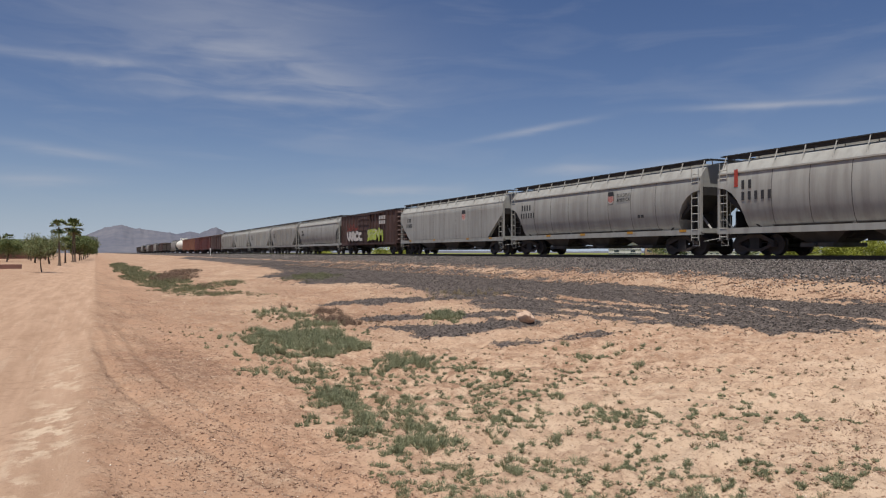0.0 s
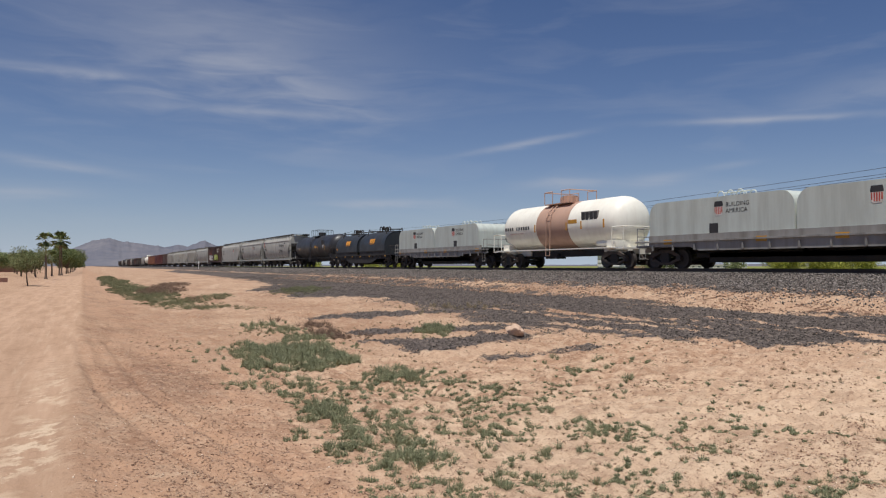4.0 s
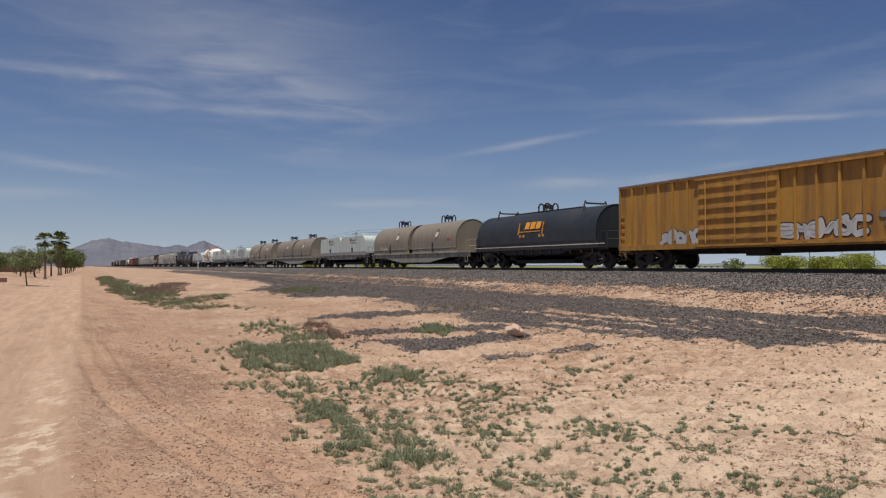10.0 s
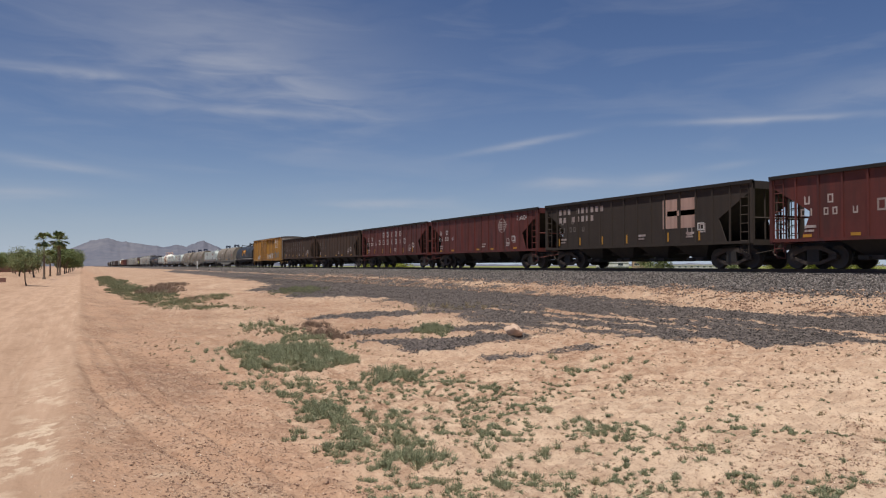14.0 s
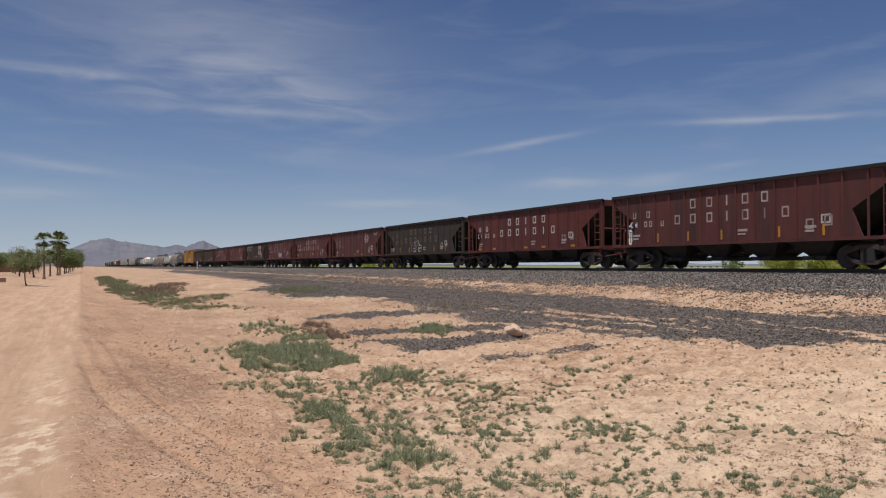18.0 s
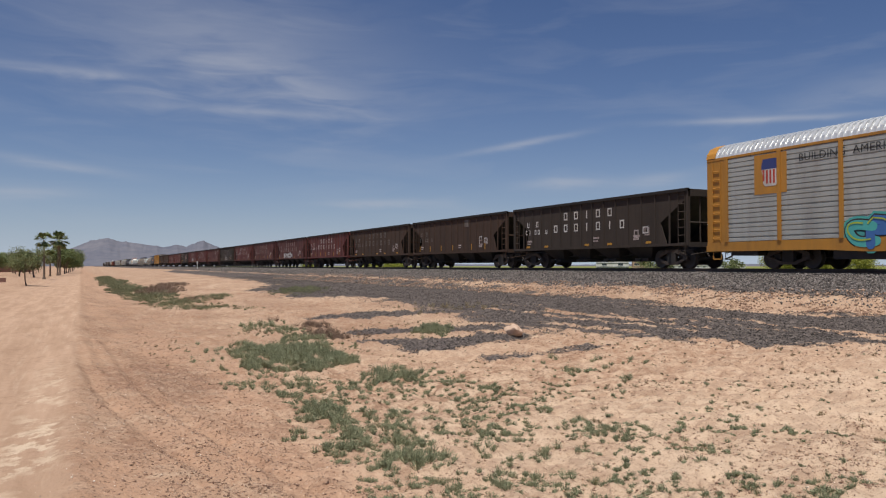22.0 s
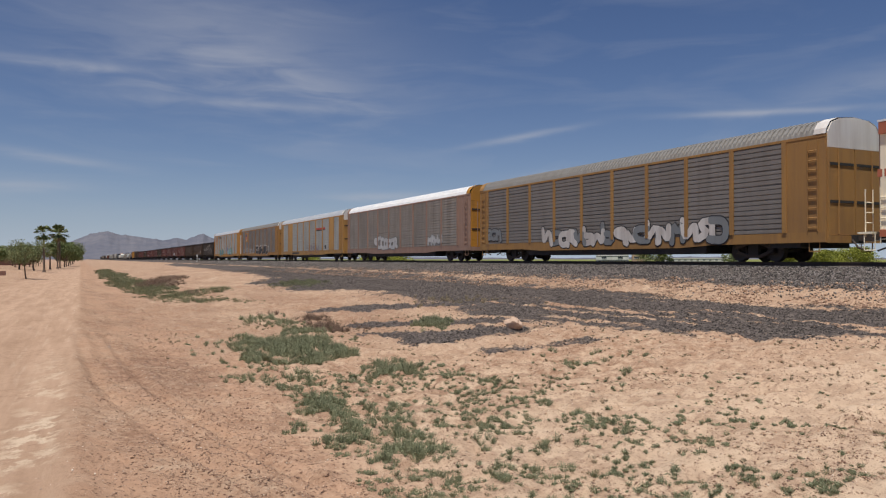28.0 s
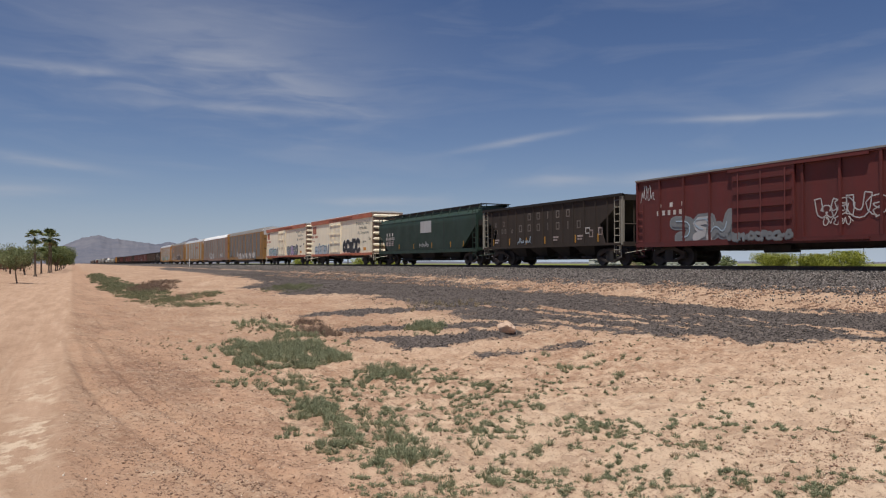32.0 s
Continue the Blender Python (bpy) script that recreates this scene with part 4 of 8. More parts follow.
dry += grow(12.3, 24.8, 1.88, 2.73, 70, 0.2)
green += strew(2.0, 5.8, 4, 12, 1350, 0.075, 81.0, -0.12)
green += strew(5, 7.2, 4, 10, 170, 0.06, 81.0, -0.02)
green += strew(6, 13, 4, 13, 60, 0.05, 83.0, 0.02)
dry += strew(1.2, 14, 4, 22, 1400, 0.05, 84.0, -0.05)
weeds("weeds", green, BLADE_MATS["green"], "grey-green desert weeds growing in tufts", 21, 52, 30)
weeds("swale_weeds", far_green, BLADE_MATS["olive"], "strip of grey-green weeds along the swale", 25, 60, 12)
weeds("dry_weeds", dry, BLADE_MATS["dry"], "dry straw-coloured weeds on sand", 22, 26, 16)
weeds("russet_weeds", red, BLADE_MATS["red"], "reddish-brown dried weeds in a low clump", 23, 50, 18)
yel = []
for _ in range(900):
    y = rng.uniform(8, 190)
    yel.append((rng.uniform(32, 42), y, rng.uniform(0.3, 0.75), 0.6))
weeds("field_weeds", yel, BLADE_MATS["yellow"], "yellow-green weeds beyond the track", 24, 24, 8)

# ---------------------------------------------------------------- track
rail_mat = paint("rail_steel", (0.075, 0.05, 0.038), (0.04, 0.03, 0.025), 0.6, 0.4, 0.6)
for side in (-1, 1):
    bm = bmesh.new()
    c = side * 0.755
    prof = [(c - 0.07, -0.17), (c + 0.07, -0.17), (c + 0.07, -0.155), (c + 0.012, -0.13), (c + 0.012, -0.045), (c + 0.036, -0.035), (c + 0.036, 0), (c - 0.036, 0), (c - 0.036, -0.035), (c - 0.012, -0.045), (c - 0.012, -0.13), (c - 0.07, -0.155)]
    prism(bm, [(TRACK_X + a, RAIL_Z + b) for a, b in prof], -120, 2600, "y")
    tagged(part("rail", bm, rail_mat, None), "long rusty brown steel rail on wooden sleepers", "rail", "rails of the track", "structure")
bm = bmesh.new()
tie_rng = random.Random(3)
y = -30.0
while y < 260:
    dx = tie_rng.uniform(-0.04, 0.04)
    box(bm, TRACK_X - 1.3 + dx, TRACK_X + 1.3 + dx, y - 0.11, y + 0.11, RAIL_Z - 0.36, RAIL_Z - 0.165)
    y += 0.5
tagged(part("sleepers", bm, sheet("sleeper_wood", (0.035, 0.026, 0.02), (0.10, 0.08, 0.06), 5.0, 0.9, 0.4, 0.02, island=0.5), None), "dark creosoted wooden sleepers half sunk in ballast", "sleepers", kind="stuff")


def milepost(x, y):
    e = new("marker_post")
    e.location = (x, y, ground_z(x, y))
    bm = boxes((-0.06, 0.06, -0.06, 0.06, -0.2, 1.55))
    part("post", bm, paint("post_white", (0.75, 0.74, 0.70), (0.3, 0.25, 0.2), 0.3, 0.1, 0.6), e)
    bm = boxes((-0.13, 0.13, -0.085, -0.062, 1.1, 1.6))
    part("plate", bm, paint("post_white", (0.75, 0.74, 0.70)), e)
    tagged(e, "white trackside marker post beside the ballast", "post")


milepost(23.0, 172.0)

# ---------------------------------------------------------------- mountains
mm, nt, p = fresh("hazed_mountain")
pos = nt.nodes.new("ShaderNodeNewGeometry").outputs["Position"]
a = noise_node(nt, pos, 0.004, 8, 0.65)
b = noise_node(nt, pos, 0.016, 6, 0.7)
# blue-grey of the distance haze put into the rock colours
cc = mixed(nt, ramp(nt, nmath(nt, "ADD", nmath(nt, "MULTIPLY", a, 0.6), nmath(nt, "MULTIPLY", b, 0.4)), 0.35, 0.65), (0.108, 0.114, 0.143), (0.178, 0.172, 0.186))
nt.links.new(cc, p.inputs["Base Color"])
p.inputs["Roughness"].default_value = 1.0
p.inputs["Specular IOR Level"].default_value = 0.0


def mountain(az0, az1, dist, peaks, seed, label):
    """A ridge across a span of azimuths; peaks: azimuth and height along the crest."""
    bm = bmesh.new()
    cols, rows = 220, 26
    grid = []
    for i in range(cols + 1):
        az = az0 + (az1 - az0) * i / cols
        top = float(np.interp(az, [q[0] for q in peaks], [q[1] for q in peaks]))
        edge = smooth(az0, az0 + 1.5, az) * smooth(az1, az1 - 1.5, az)
        top *= edge
        top += edge * 6.0 * fbm(az * 1.1, 0, 1.0, 3, seed)
        line = []
        for j in range(rows + 1):
            t = j / rows
            r = dist - 900 * (1 - t) + 500 * max(0.0, t - 0.8)
            hgt = top * (t / 0.8) ** 1.5 if t <= 0.8 else top * (1 - (t - 0.8) / 0.2) ** 1.2
            gul = 1 + 0.16 * fbm(az * 2.2, t * 2, 1.0, 4, seed + 4) * min(1.0, 4 * (1 - abs(t - 0.4) * 1.5)) if t < 0.8 else 1
            line.append(bm.verts.new((r * math.sin(radians(az)), r * math.cos(radians(az)), 0.2 + max(-3.0, hgt * gul))))
        grid.append(line)
    for i in range(cols):
        for j in range(rows):
            bm.faces.new((grid[i][j], grid[i + 1][j], grid[i + 1][j + 1], grid[i][j + 1]))
    o = part("mountain", bm, mm, None, smooth=True)
    return tagged(o, label, "mountain", kind="structure")


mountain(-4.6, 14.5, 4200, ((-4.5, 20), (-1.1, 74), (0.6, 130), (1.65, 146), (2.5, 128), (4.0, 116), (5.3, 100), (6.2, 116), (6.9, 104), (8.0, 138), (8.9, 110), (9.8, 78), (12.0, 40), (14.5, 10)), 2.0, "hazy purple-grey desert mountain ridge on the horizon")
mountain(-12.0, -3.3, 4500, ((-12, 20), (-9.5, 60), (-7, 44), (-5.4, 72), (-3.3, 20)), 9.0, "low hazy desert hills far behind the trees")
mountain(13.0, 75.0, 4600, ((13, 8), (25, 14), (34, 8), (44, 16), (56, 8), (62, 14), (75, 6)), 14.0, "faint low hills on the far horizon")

# ---------------------------------------------------------------- trees, palms and bushes
bark = sheet("bark", (0.09, 0.065, 0.045), (0.20, 0.15, 0.11), 14.0, 0.95, 0.7, 0.03)
leaf_green = sheet("leaf_green", (0.062, 0.095, 0.024), (0.185, 0.215, 0.07), 2.0, 0.7, 0.1, 0.01, island=0.75)
leaf_grey = sheet("leaf_grey_green", (0.085, 0.11, 0.036), (0.22, 0.235, 0.095), 2.0, 0.75, 0.1, 0.01, island=0.75)
leaf_yellow = sheet("leaf_yellow_green", (0.15, 0.17, 0.018), (0.36, 0.36, 0.045), 2.0, 0.7, 0.1, 0.01, island=0.75)
palm_leaf = sheet("palm_leaf", (0.055, 0.085, 0.02), (0.19, 0.21, 0.07), 3.0, 0.6, 0.1, 0.01, island=0.7)
palm_dry = sheet("palm_dry_leaf", (0.14, 0.10, 0.055), (0.27, 0.20, 0.12), 3.0, 0.85, 0.1, 0.01, island=0.7)


def tree(name, x, y, height, width, trunk_h, mat, seed, label, leaves=2600, leaf=0.16, trunk_r=0.14):
    rng = random.Random(seed)
    e = new(name)
    z0 = ground_z(x, y) - 0.05
    e.location = (x, y, z0)
    bm = bmesh.new()
    tips = []
    def limb(p, q, r0, r1):
        p, q = Vector(p), Vector(q)
        d = (q - p).normalized()
        s = d.cross(Vector((0.3, 0.9, 0.1))).normalized()
        t = d.cross(s)
        loft(bm, [[c + r * (math.cos(k * 1.0472) * s + math.sin(k * 1.0472) * t) for k in range(6)] for c, r in ((p, r0), ((p + q) / 2 + s * r0 * 0.4, (r0 + r1) / 2), (q, r1))])
    top = (rng.uniform(-0.15, 0.15) * width * 0.3, rng.uniform(-0.1, 0.1) * width, trunk_h)
    limb((0, 0, -0.1), top, trunk_r, trunk_r * 0.75)
    for k in range(6):
        a = k * 1.05 + rng.uniform(-0.4, 0.4)
        rr = width * rng.uniform(0.16, 0.34)
        tip = (top[0] + rr * math.cos(a), top[1] + rr * math.sin(a), trunk_h + (height - trunk_h) * rng.uniform(0.35, 0.8))
        limb(top, tip, trunk_r * 0.55, trunk_r * 0.15)
        tips.append(tip)
    part("trunk", bm, bark, e)
    clumps = [(*t, rng.uniform(0.16, 0.26) * width) for t in tips]
    for _ in range(9):
        a, r = rng.uniform(0, 6.283), width * 0.42 * math.sqrt(rng.random())
        clumps.append((r * math.cos(a), r * math.sin(a), trunk_h + (height - trunk_h) * rng.uniform(0.15, 0.86), rng.uniform(0.12, 0.24) * width))
    vs, fs = [], []
    for _ in range(leaves):
        cx, cy, cz, cr = rng.choice(clumps)
        d = Vector((rng.gauss(0, 1), rng.gauss(0, 1), rng.gauss(0, 0.75))).normalized() * cr * rng.random() ** 0.45
        c = Vector((cx, cy, cz)) + d
        if c.z > height or c.z < trunk_h * 0.55:
            continue
        u = Vector((rng.gauss(0, 1), rng.gauss(0, 1), rng.gauss(0, 0.6))).normalized() * leaf * rng.uniform(0.6, 1.4)
        w = u.cross(Vector((rng.gauss(0, 1), rng.gauss(0, 1), rng.gauss(0, 1)))).normalized() * leaf * 0.5
        i = len(vs)
        vs += [c - u, c + w, c + u, c - w]
        fs.append((i, i + 1, i + 2, i + 3))
    me = bpy.data.meshes.new("crown")
    me.from_pydata([tuple(v) for v in vs], [], fs)
    me.materials.append(mat)
    placed("crown", me, e)
    return tagged(e, label, "tree")


def palm(x, y, height, seed, crown=1.9, fronds=44):
    rng = random.Random(seed)
    e = new("palm_tree")
    e.location = (x, y, ground_z(x, y) - 0.05)
    bm = bmesh.new()
    lean = rng.uniform(-0.02, 0.02)
    rings = []
    for k in range(15):
        t = k / 14
        r = 0.13 * (1 - 0.35 * t) * (1 + 0.06 * (k % 2)) + (0.12 if k == 0 else 0)
        rings.append([(lean * height * t * t + r * math.cos(a * 0.785), r * math.sin(a * 0.785), height * t) for a in range(8)])
    loft(bm, rings)
    part("trunk", bm, bark, e, smooth=True)
    tx = lean * height
    def fan(target, n, lo, hi, mat, name, size):
        vs, fs = [], []
        for k in range(n):
            a = k * 2.399 + rng.uniform(-0.3, 0.3)
            el = radians(rng.uniform(lo, hi))
            d = Vector((math.cos(a) * math.cos(el), math.sin(a) * math.cos(el), math.sin(el)))
            s = d.cross(Vector((0, 0, 1))).normalized()
            up = s.cross(d)
            base = Vector((tx, 0, height)) + d * 0.2
            mid = base + d * size * 0.55
            i = len(vs)
            vs += [base - s * 0.03, base + s * 0.03, mid + s * 0.03, mid - s * 0.03]
            fs.append((i, i + 1, i + 2, i + 3))
            for q in range(11):  # fan leaflets
                b = radians(-75 + 15 * q)
                tipd = (d * math.cos(b) + s * math.sin(b)).normalized()
                ln = size * (0.62 - 0.12 * abs(q - 5) / 5)
                tip = mid + tipd * ln - Vector((0, 0, 1)) * ln * rng.uniform(0.0, 0.35)
                side = tipd.cross(up).normalized() * 0.075
                knee = mid + tipd * ln * 0.55
                i = len(vs)
                vs += [mid, knee + side, tip, knee - side]
                fs.append((i, i + 1, i + 2, i + 3))
        me = bpy.data.meshes.new(name)
        me.from_pydata([tuple(v) for v in vs], [], fs)
        me.materials.append(mat)
        placed(name, me, target)
    fan(e, fronds, -55, 75, palm_leaf, "crown", crown)
    fan(e, 14, -88, -62, palm_dry, "skirt", crown * 0.45)
    return tagged(e, "tall fan palm with green crown and dry skirt", "palm tree", "palms beside the road")


palm(-3.95, 101, 4.7, 1, 0.85)
palm(-3.5, 140, 6.0, 2, 1.35)
palm(-3.3, 146, 5.9, 3, 1.3)
palm(-4.3, 131, 3.0, 4, 1.0)
palm(-17.5, 190, 4.6, 5, 1.3)
palm(-20.5, 196, 4.4, 6, 1.3)
tree("roadside_tree", -3.9, 68, 3.2, 2.6, 1.05, leaf_grey, 31, "small roadside tree with thin grey-green crown", 4200, 0.055, 0.06)
tree("roadside_tree", -5.8, 118, 3.8, 4.4, 1.1, leaf_grey, 32, "bushy green roadside tree with short trunk", 7000, 0.09)
tree("roadside_tree", -8.5, 132, 3.9, 4.8, 1.0, leaf_grey, 42, "bushy green roadside tree with short trunk", 7000, 0.09)
for i, (tx, ty, th, tw) in enumerate(((-3.0, 172, 5.4, 5.8), (-2.8, 184, 5.4, 6.0), (-2.7, 198, 5.3, 6.0), (-2.5, 220, 5.0, 6.2), (-2.4, 250, 4.8, 6.4), (-2.4, 290, 5.4, 6.8), (-2.6, 340, 5.5, 7.5), (-2.8, 400, 5.5, 8.0))):
    tree("roadside_tree", tx, ty, th, tw, 1.2, leaf_green, 50 + i, "dense dark green roadside tree in a row", 9000 if i < 4 else 3200, 0.12 if i < 4 else 0.2)
for i, (tx, ty, th, tw) in enumerate(((-14.0, 150, 4.0, 6.0), (-17.5, 160, 4.3, 6.5), (-21.0, 168, 4.0, 6.0), (-11.5, 168, 4.2, 6.0), (-24.0, 150, 4.6, 7.0), (-13.5, 190, 4.6, 7.0), (-9.8, 182, 4.2, 5.0))):
    tree("yard_tree", tx, ty, th, tw, 1.3, leaf_grey if i % 2 else leaf_green, 70 + i, "leafy green tree in a yard off the road", 6000, 0.12)
# palo verde bushes and a small tree beyond the track
for i, (bx, by, bh, bw) in enumerate(((44.4, 32.0, 2.05, 3.3), (44.7, 34.0, 1.9, 2.4), (44.7, 37.2, 2.0, 2.9))):
    tree("palo_verde_bush", bx, by, bh, bw, 0.3, leaf_yellow, 90 + i, "round yellow-green desert bush beyond the track", 16000, 0.045, 0.07)
tree("desert_tree", 72, 81, 3.0, 5.4, 0.5, leaf_grey, 97, "low grey-green desert tree beyond the track", 2000, 0.16, 0.1)
tree("desert_tree", 88, 82, 2.4, 3.4, 0.4, leaf_grey, 98, "low grey-green desert tree beyond the track", 900, 0.16, 0.1)
for i, (tx, ty) in enumerate(((60, 150), (64, 175), (58, 205), (66, 235), (52, 128))):
    tree("desert_tree", tx, ty, 2.6, 6.0, 0.4, leaf_yellow, 100 + i, "low yellow-green bush beyond the track", 900, 0.22, 0.1)

# ---------------------------------------------------------------- buildings, wall, poles
stucco = paint("stucco_white", (0.70, 0.68, 0.64), (0.35, 0.28, 0.22), 0.3, 0.05, 0.8)
stucco_tan = paint("stucco_tan", (0.50, 0.33, 0.22), (0.3, 0.2, 0.14), 0.3, 0.05, 0.85)
roof_red = paint("roof_red", (0.38, 0.08, 0.05), (0.2, 0.1, 0.07), 0.3, 0.1, 0.7)
dark_glass = paint("dark_window", (0.05, 0.06, 0.07), (0.1, 0.09, 0.08), 0.2, 0.0, 0.2)


def low_building(name, x, y, turn, w, d, h, wall, label, band=True):
    e = new(name)
    e.matrix_basis = pose(x, y, ground_z(x, y) - 0.05, 0, 0, turn)
    part("wall", boxes((-w / 2, w / 2, -d / 2, d / 2, 0, h)), wall, e)
    part("roof", boxes((-w / 2 - 0.3, w / 2 + 0.3, -d / 2 - 0.3, d / 2 + 0.3, h, h + 0.3)), roof_red if band else stucco, e)
    if band:
        for z in (0.9, 1.9, 2.9):
            part("trim_band", boxes((-w / 2 - 0.04, w / 2 + 0.04, -d / 2 - 0.06, -d / 2 - 0.002, z, z + 0.16)), dark_glass, e)
    k = max(2, int(w / 3))
    for i in range(k):
        cx = -w / 2 + (i + 0.5) * w / k
        wd = part("window", boxes((cx - 0.6, cx + 0.6, -d / 2 - 0.03, -d / 2 - 0.003, h * 0.35, h * 0.35 + 0.5)), dark_glass, e)
        part("sill", boxes((cx - 0.7, cx + 0.7, -d / 2 - 0.1, -d / 2 - 0.031, h * 0.35 - 0.09, h * 0.35 - 0.004)), stucco, wd)
    return tagged(e, label, "building")


low_building("roadside_building", 122.7, 154.2, -38, 8.0, 6.0, 3.9, stucco, "small white building with dark bands beyond the track")
low_building("roadside_building", 127.6, 149.2, -38, 4.0, 6.0, 4.0, stucco_tan, "small tan stucco building beyond the track", False)
low_building("warehouse", 300, 300, -45, 40, 20, 1.6, stucco, "long low white warehouse far beyond the track", False)

# block wall off the road
block = paint("block_wall_brown", (0.20, 0.10, 0.075), (0.1, 0.06, 0.045), 0.4, 0.1, 0.9)
e = new("yard_wall")
for i in range(9):
    x0, y0 = -34 + i * 2.6, 214 + i * 1.6
    bm = bmesh.new()
    box(bm, -1.5, 1.5, -0.1, 0.1, 0, 3.2)
    part("wall_panel", bm, block, e, m=pose(x0, y0, 0, 0, 0, 31.6))
    bm = bmesh.new()
    box(bm, -0.2, 0.2, -0.2, 0.2, 0, 3.4)
    part("pier", bm, block, e, m=pose(x0 - 1.32, y0 - 0.82, 0, 0, 0, 31.6))
tagged(e, "long brown block wall behind the roadside trees", "wall")
bm = boxes((-9.6, -6.6, 84.0, 84.5, 0, 0.45))
tagged(part("low_wall", bm, block, None), "low brown block wall beside the dirt road", "wall")

pole_wood = sheet("pole_wood", (0.06, 0.045, 0.035), (0.15, 0.12, 0.09), 6.0, 0.9, 0.4, 0.02)
POLES = (30.0, 208.0, 386.0, 564.0)
POLE_X = 72.0
for y in POLES:
    e = new("utility_pole")
    e.location = (POLE_X, y, 0.35)
    bm = bmesh.new()
    loft(bm, [[(r * math.cos(k * 0.785), r * math.sin(k * 0.785), z) for k in range(8)] for z, r in ((0, 0.18), (11.4, 0.11))])
    part("pole", bm, pole_wood, e, smooth=True)
    part("crossarm", boxes((-1.1, 1.1, -0.06, 0.06, 10.5, 10.64)), pole_wood, e)
    for q in (-1.0, 0.0, 1.0):
        bm = bmesh.new()
        zz = 10.64 if q else 11.4
        loft(bm, [[(q + r * math.cos(k * 1.05), r * math.sin(k * 1.05), z) for k in range(6)] for z, r in ((zz, 0.05), (zz + 0.12, 0.06), (zz + 0.2, 0.03))])
        part("insulator", bm, stucco, e)
    tagged(e, "wooden utility pole with a crossarm beyond the track", "utility pole", "utility poles")
for q, zz in ((-1.0, 10.84), (0.0, 11.6), (1.0, 10.84)):
    bm = bmesh.new()
    pts = []
    ys = (-148.0,) + POLES
    for a, b in zip(ys, ys[1:]):
        for k in range(14):
            t = k / 14
            pts.append((POLE_X + q, a + (b - a) * t, 0.35 + zz - 4 * 1.5 * t * (1 - t)))
    pts.append((POLE_X + q, POLES[-1], 0.35 + zz))
    rod(bm, pts, 0.022, 4)
    tagged(part("power_line", bm, BLACK_MARK, None), "thin dark power line between utility poles", "power line", "power lines")
for lx, ly in ((150, 118), (158, 108), (166, 98), (172, 126)):
    e = new("street_lamp")
    e.location = (lx, ly, 0.35)
    bm = rod(bmesh.new(), [(0, 0, 0), (0, 0, 5.4)], 0.08, 6)
    part("pole", bm, UNDER, e)
    part("lamp_head", boxes((-0.5, 0.5, -0.15, 0.15, 5.4, 5.55)), UNDER, e)
    tagged(e, "dark street lamp on a car park beyond the track", "street lamp", "street lamps beyond the track")

# ---------------------------------------------------------------- freight cars: running gear
R_WHEEL = 0.445
WHEELS = []
_gear = {}


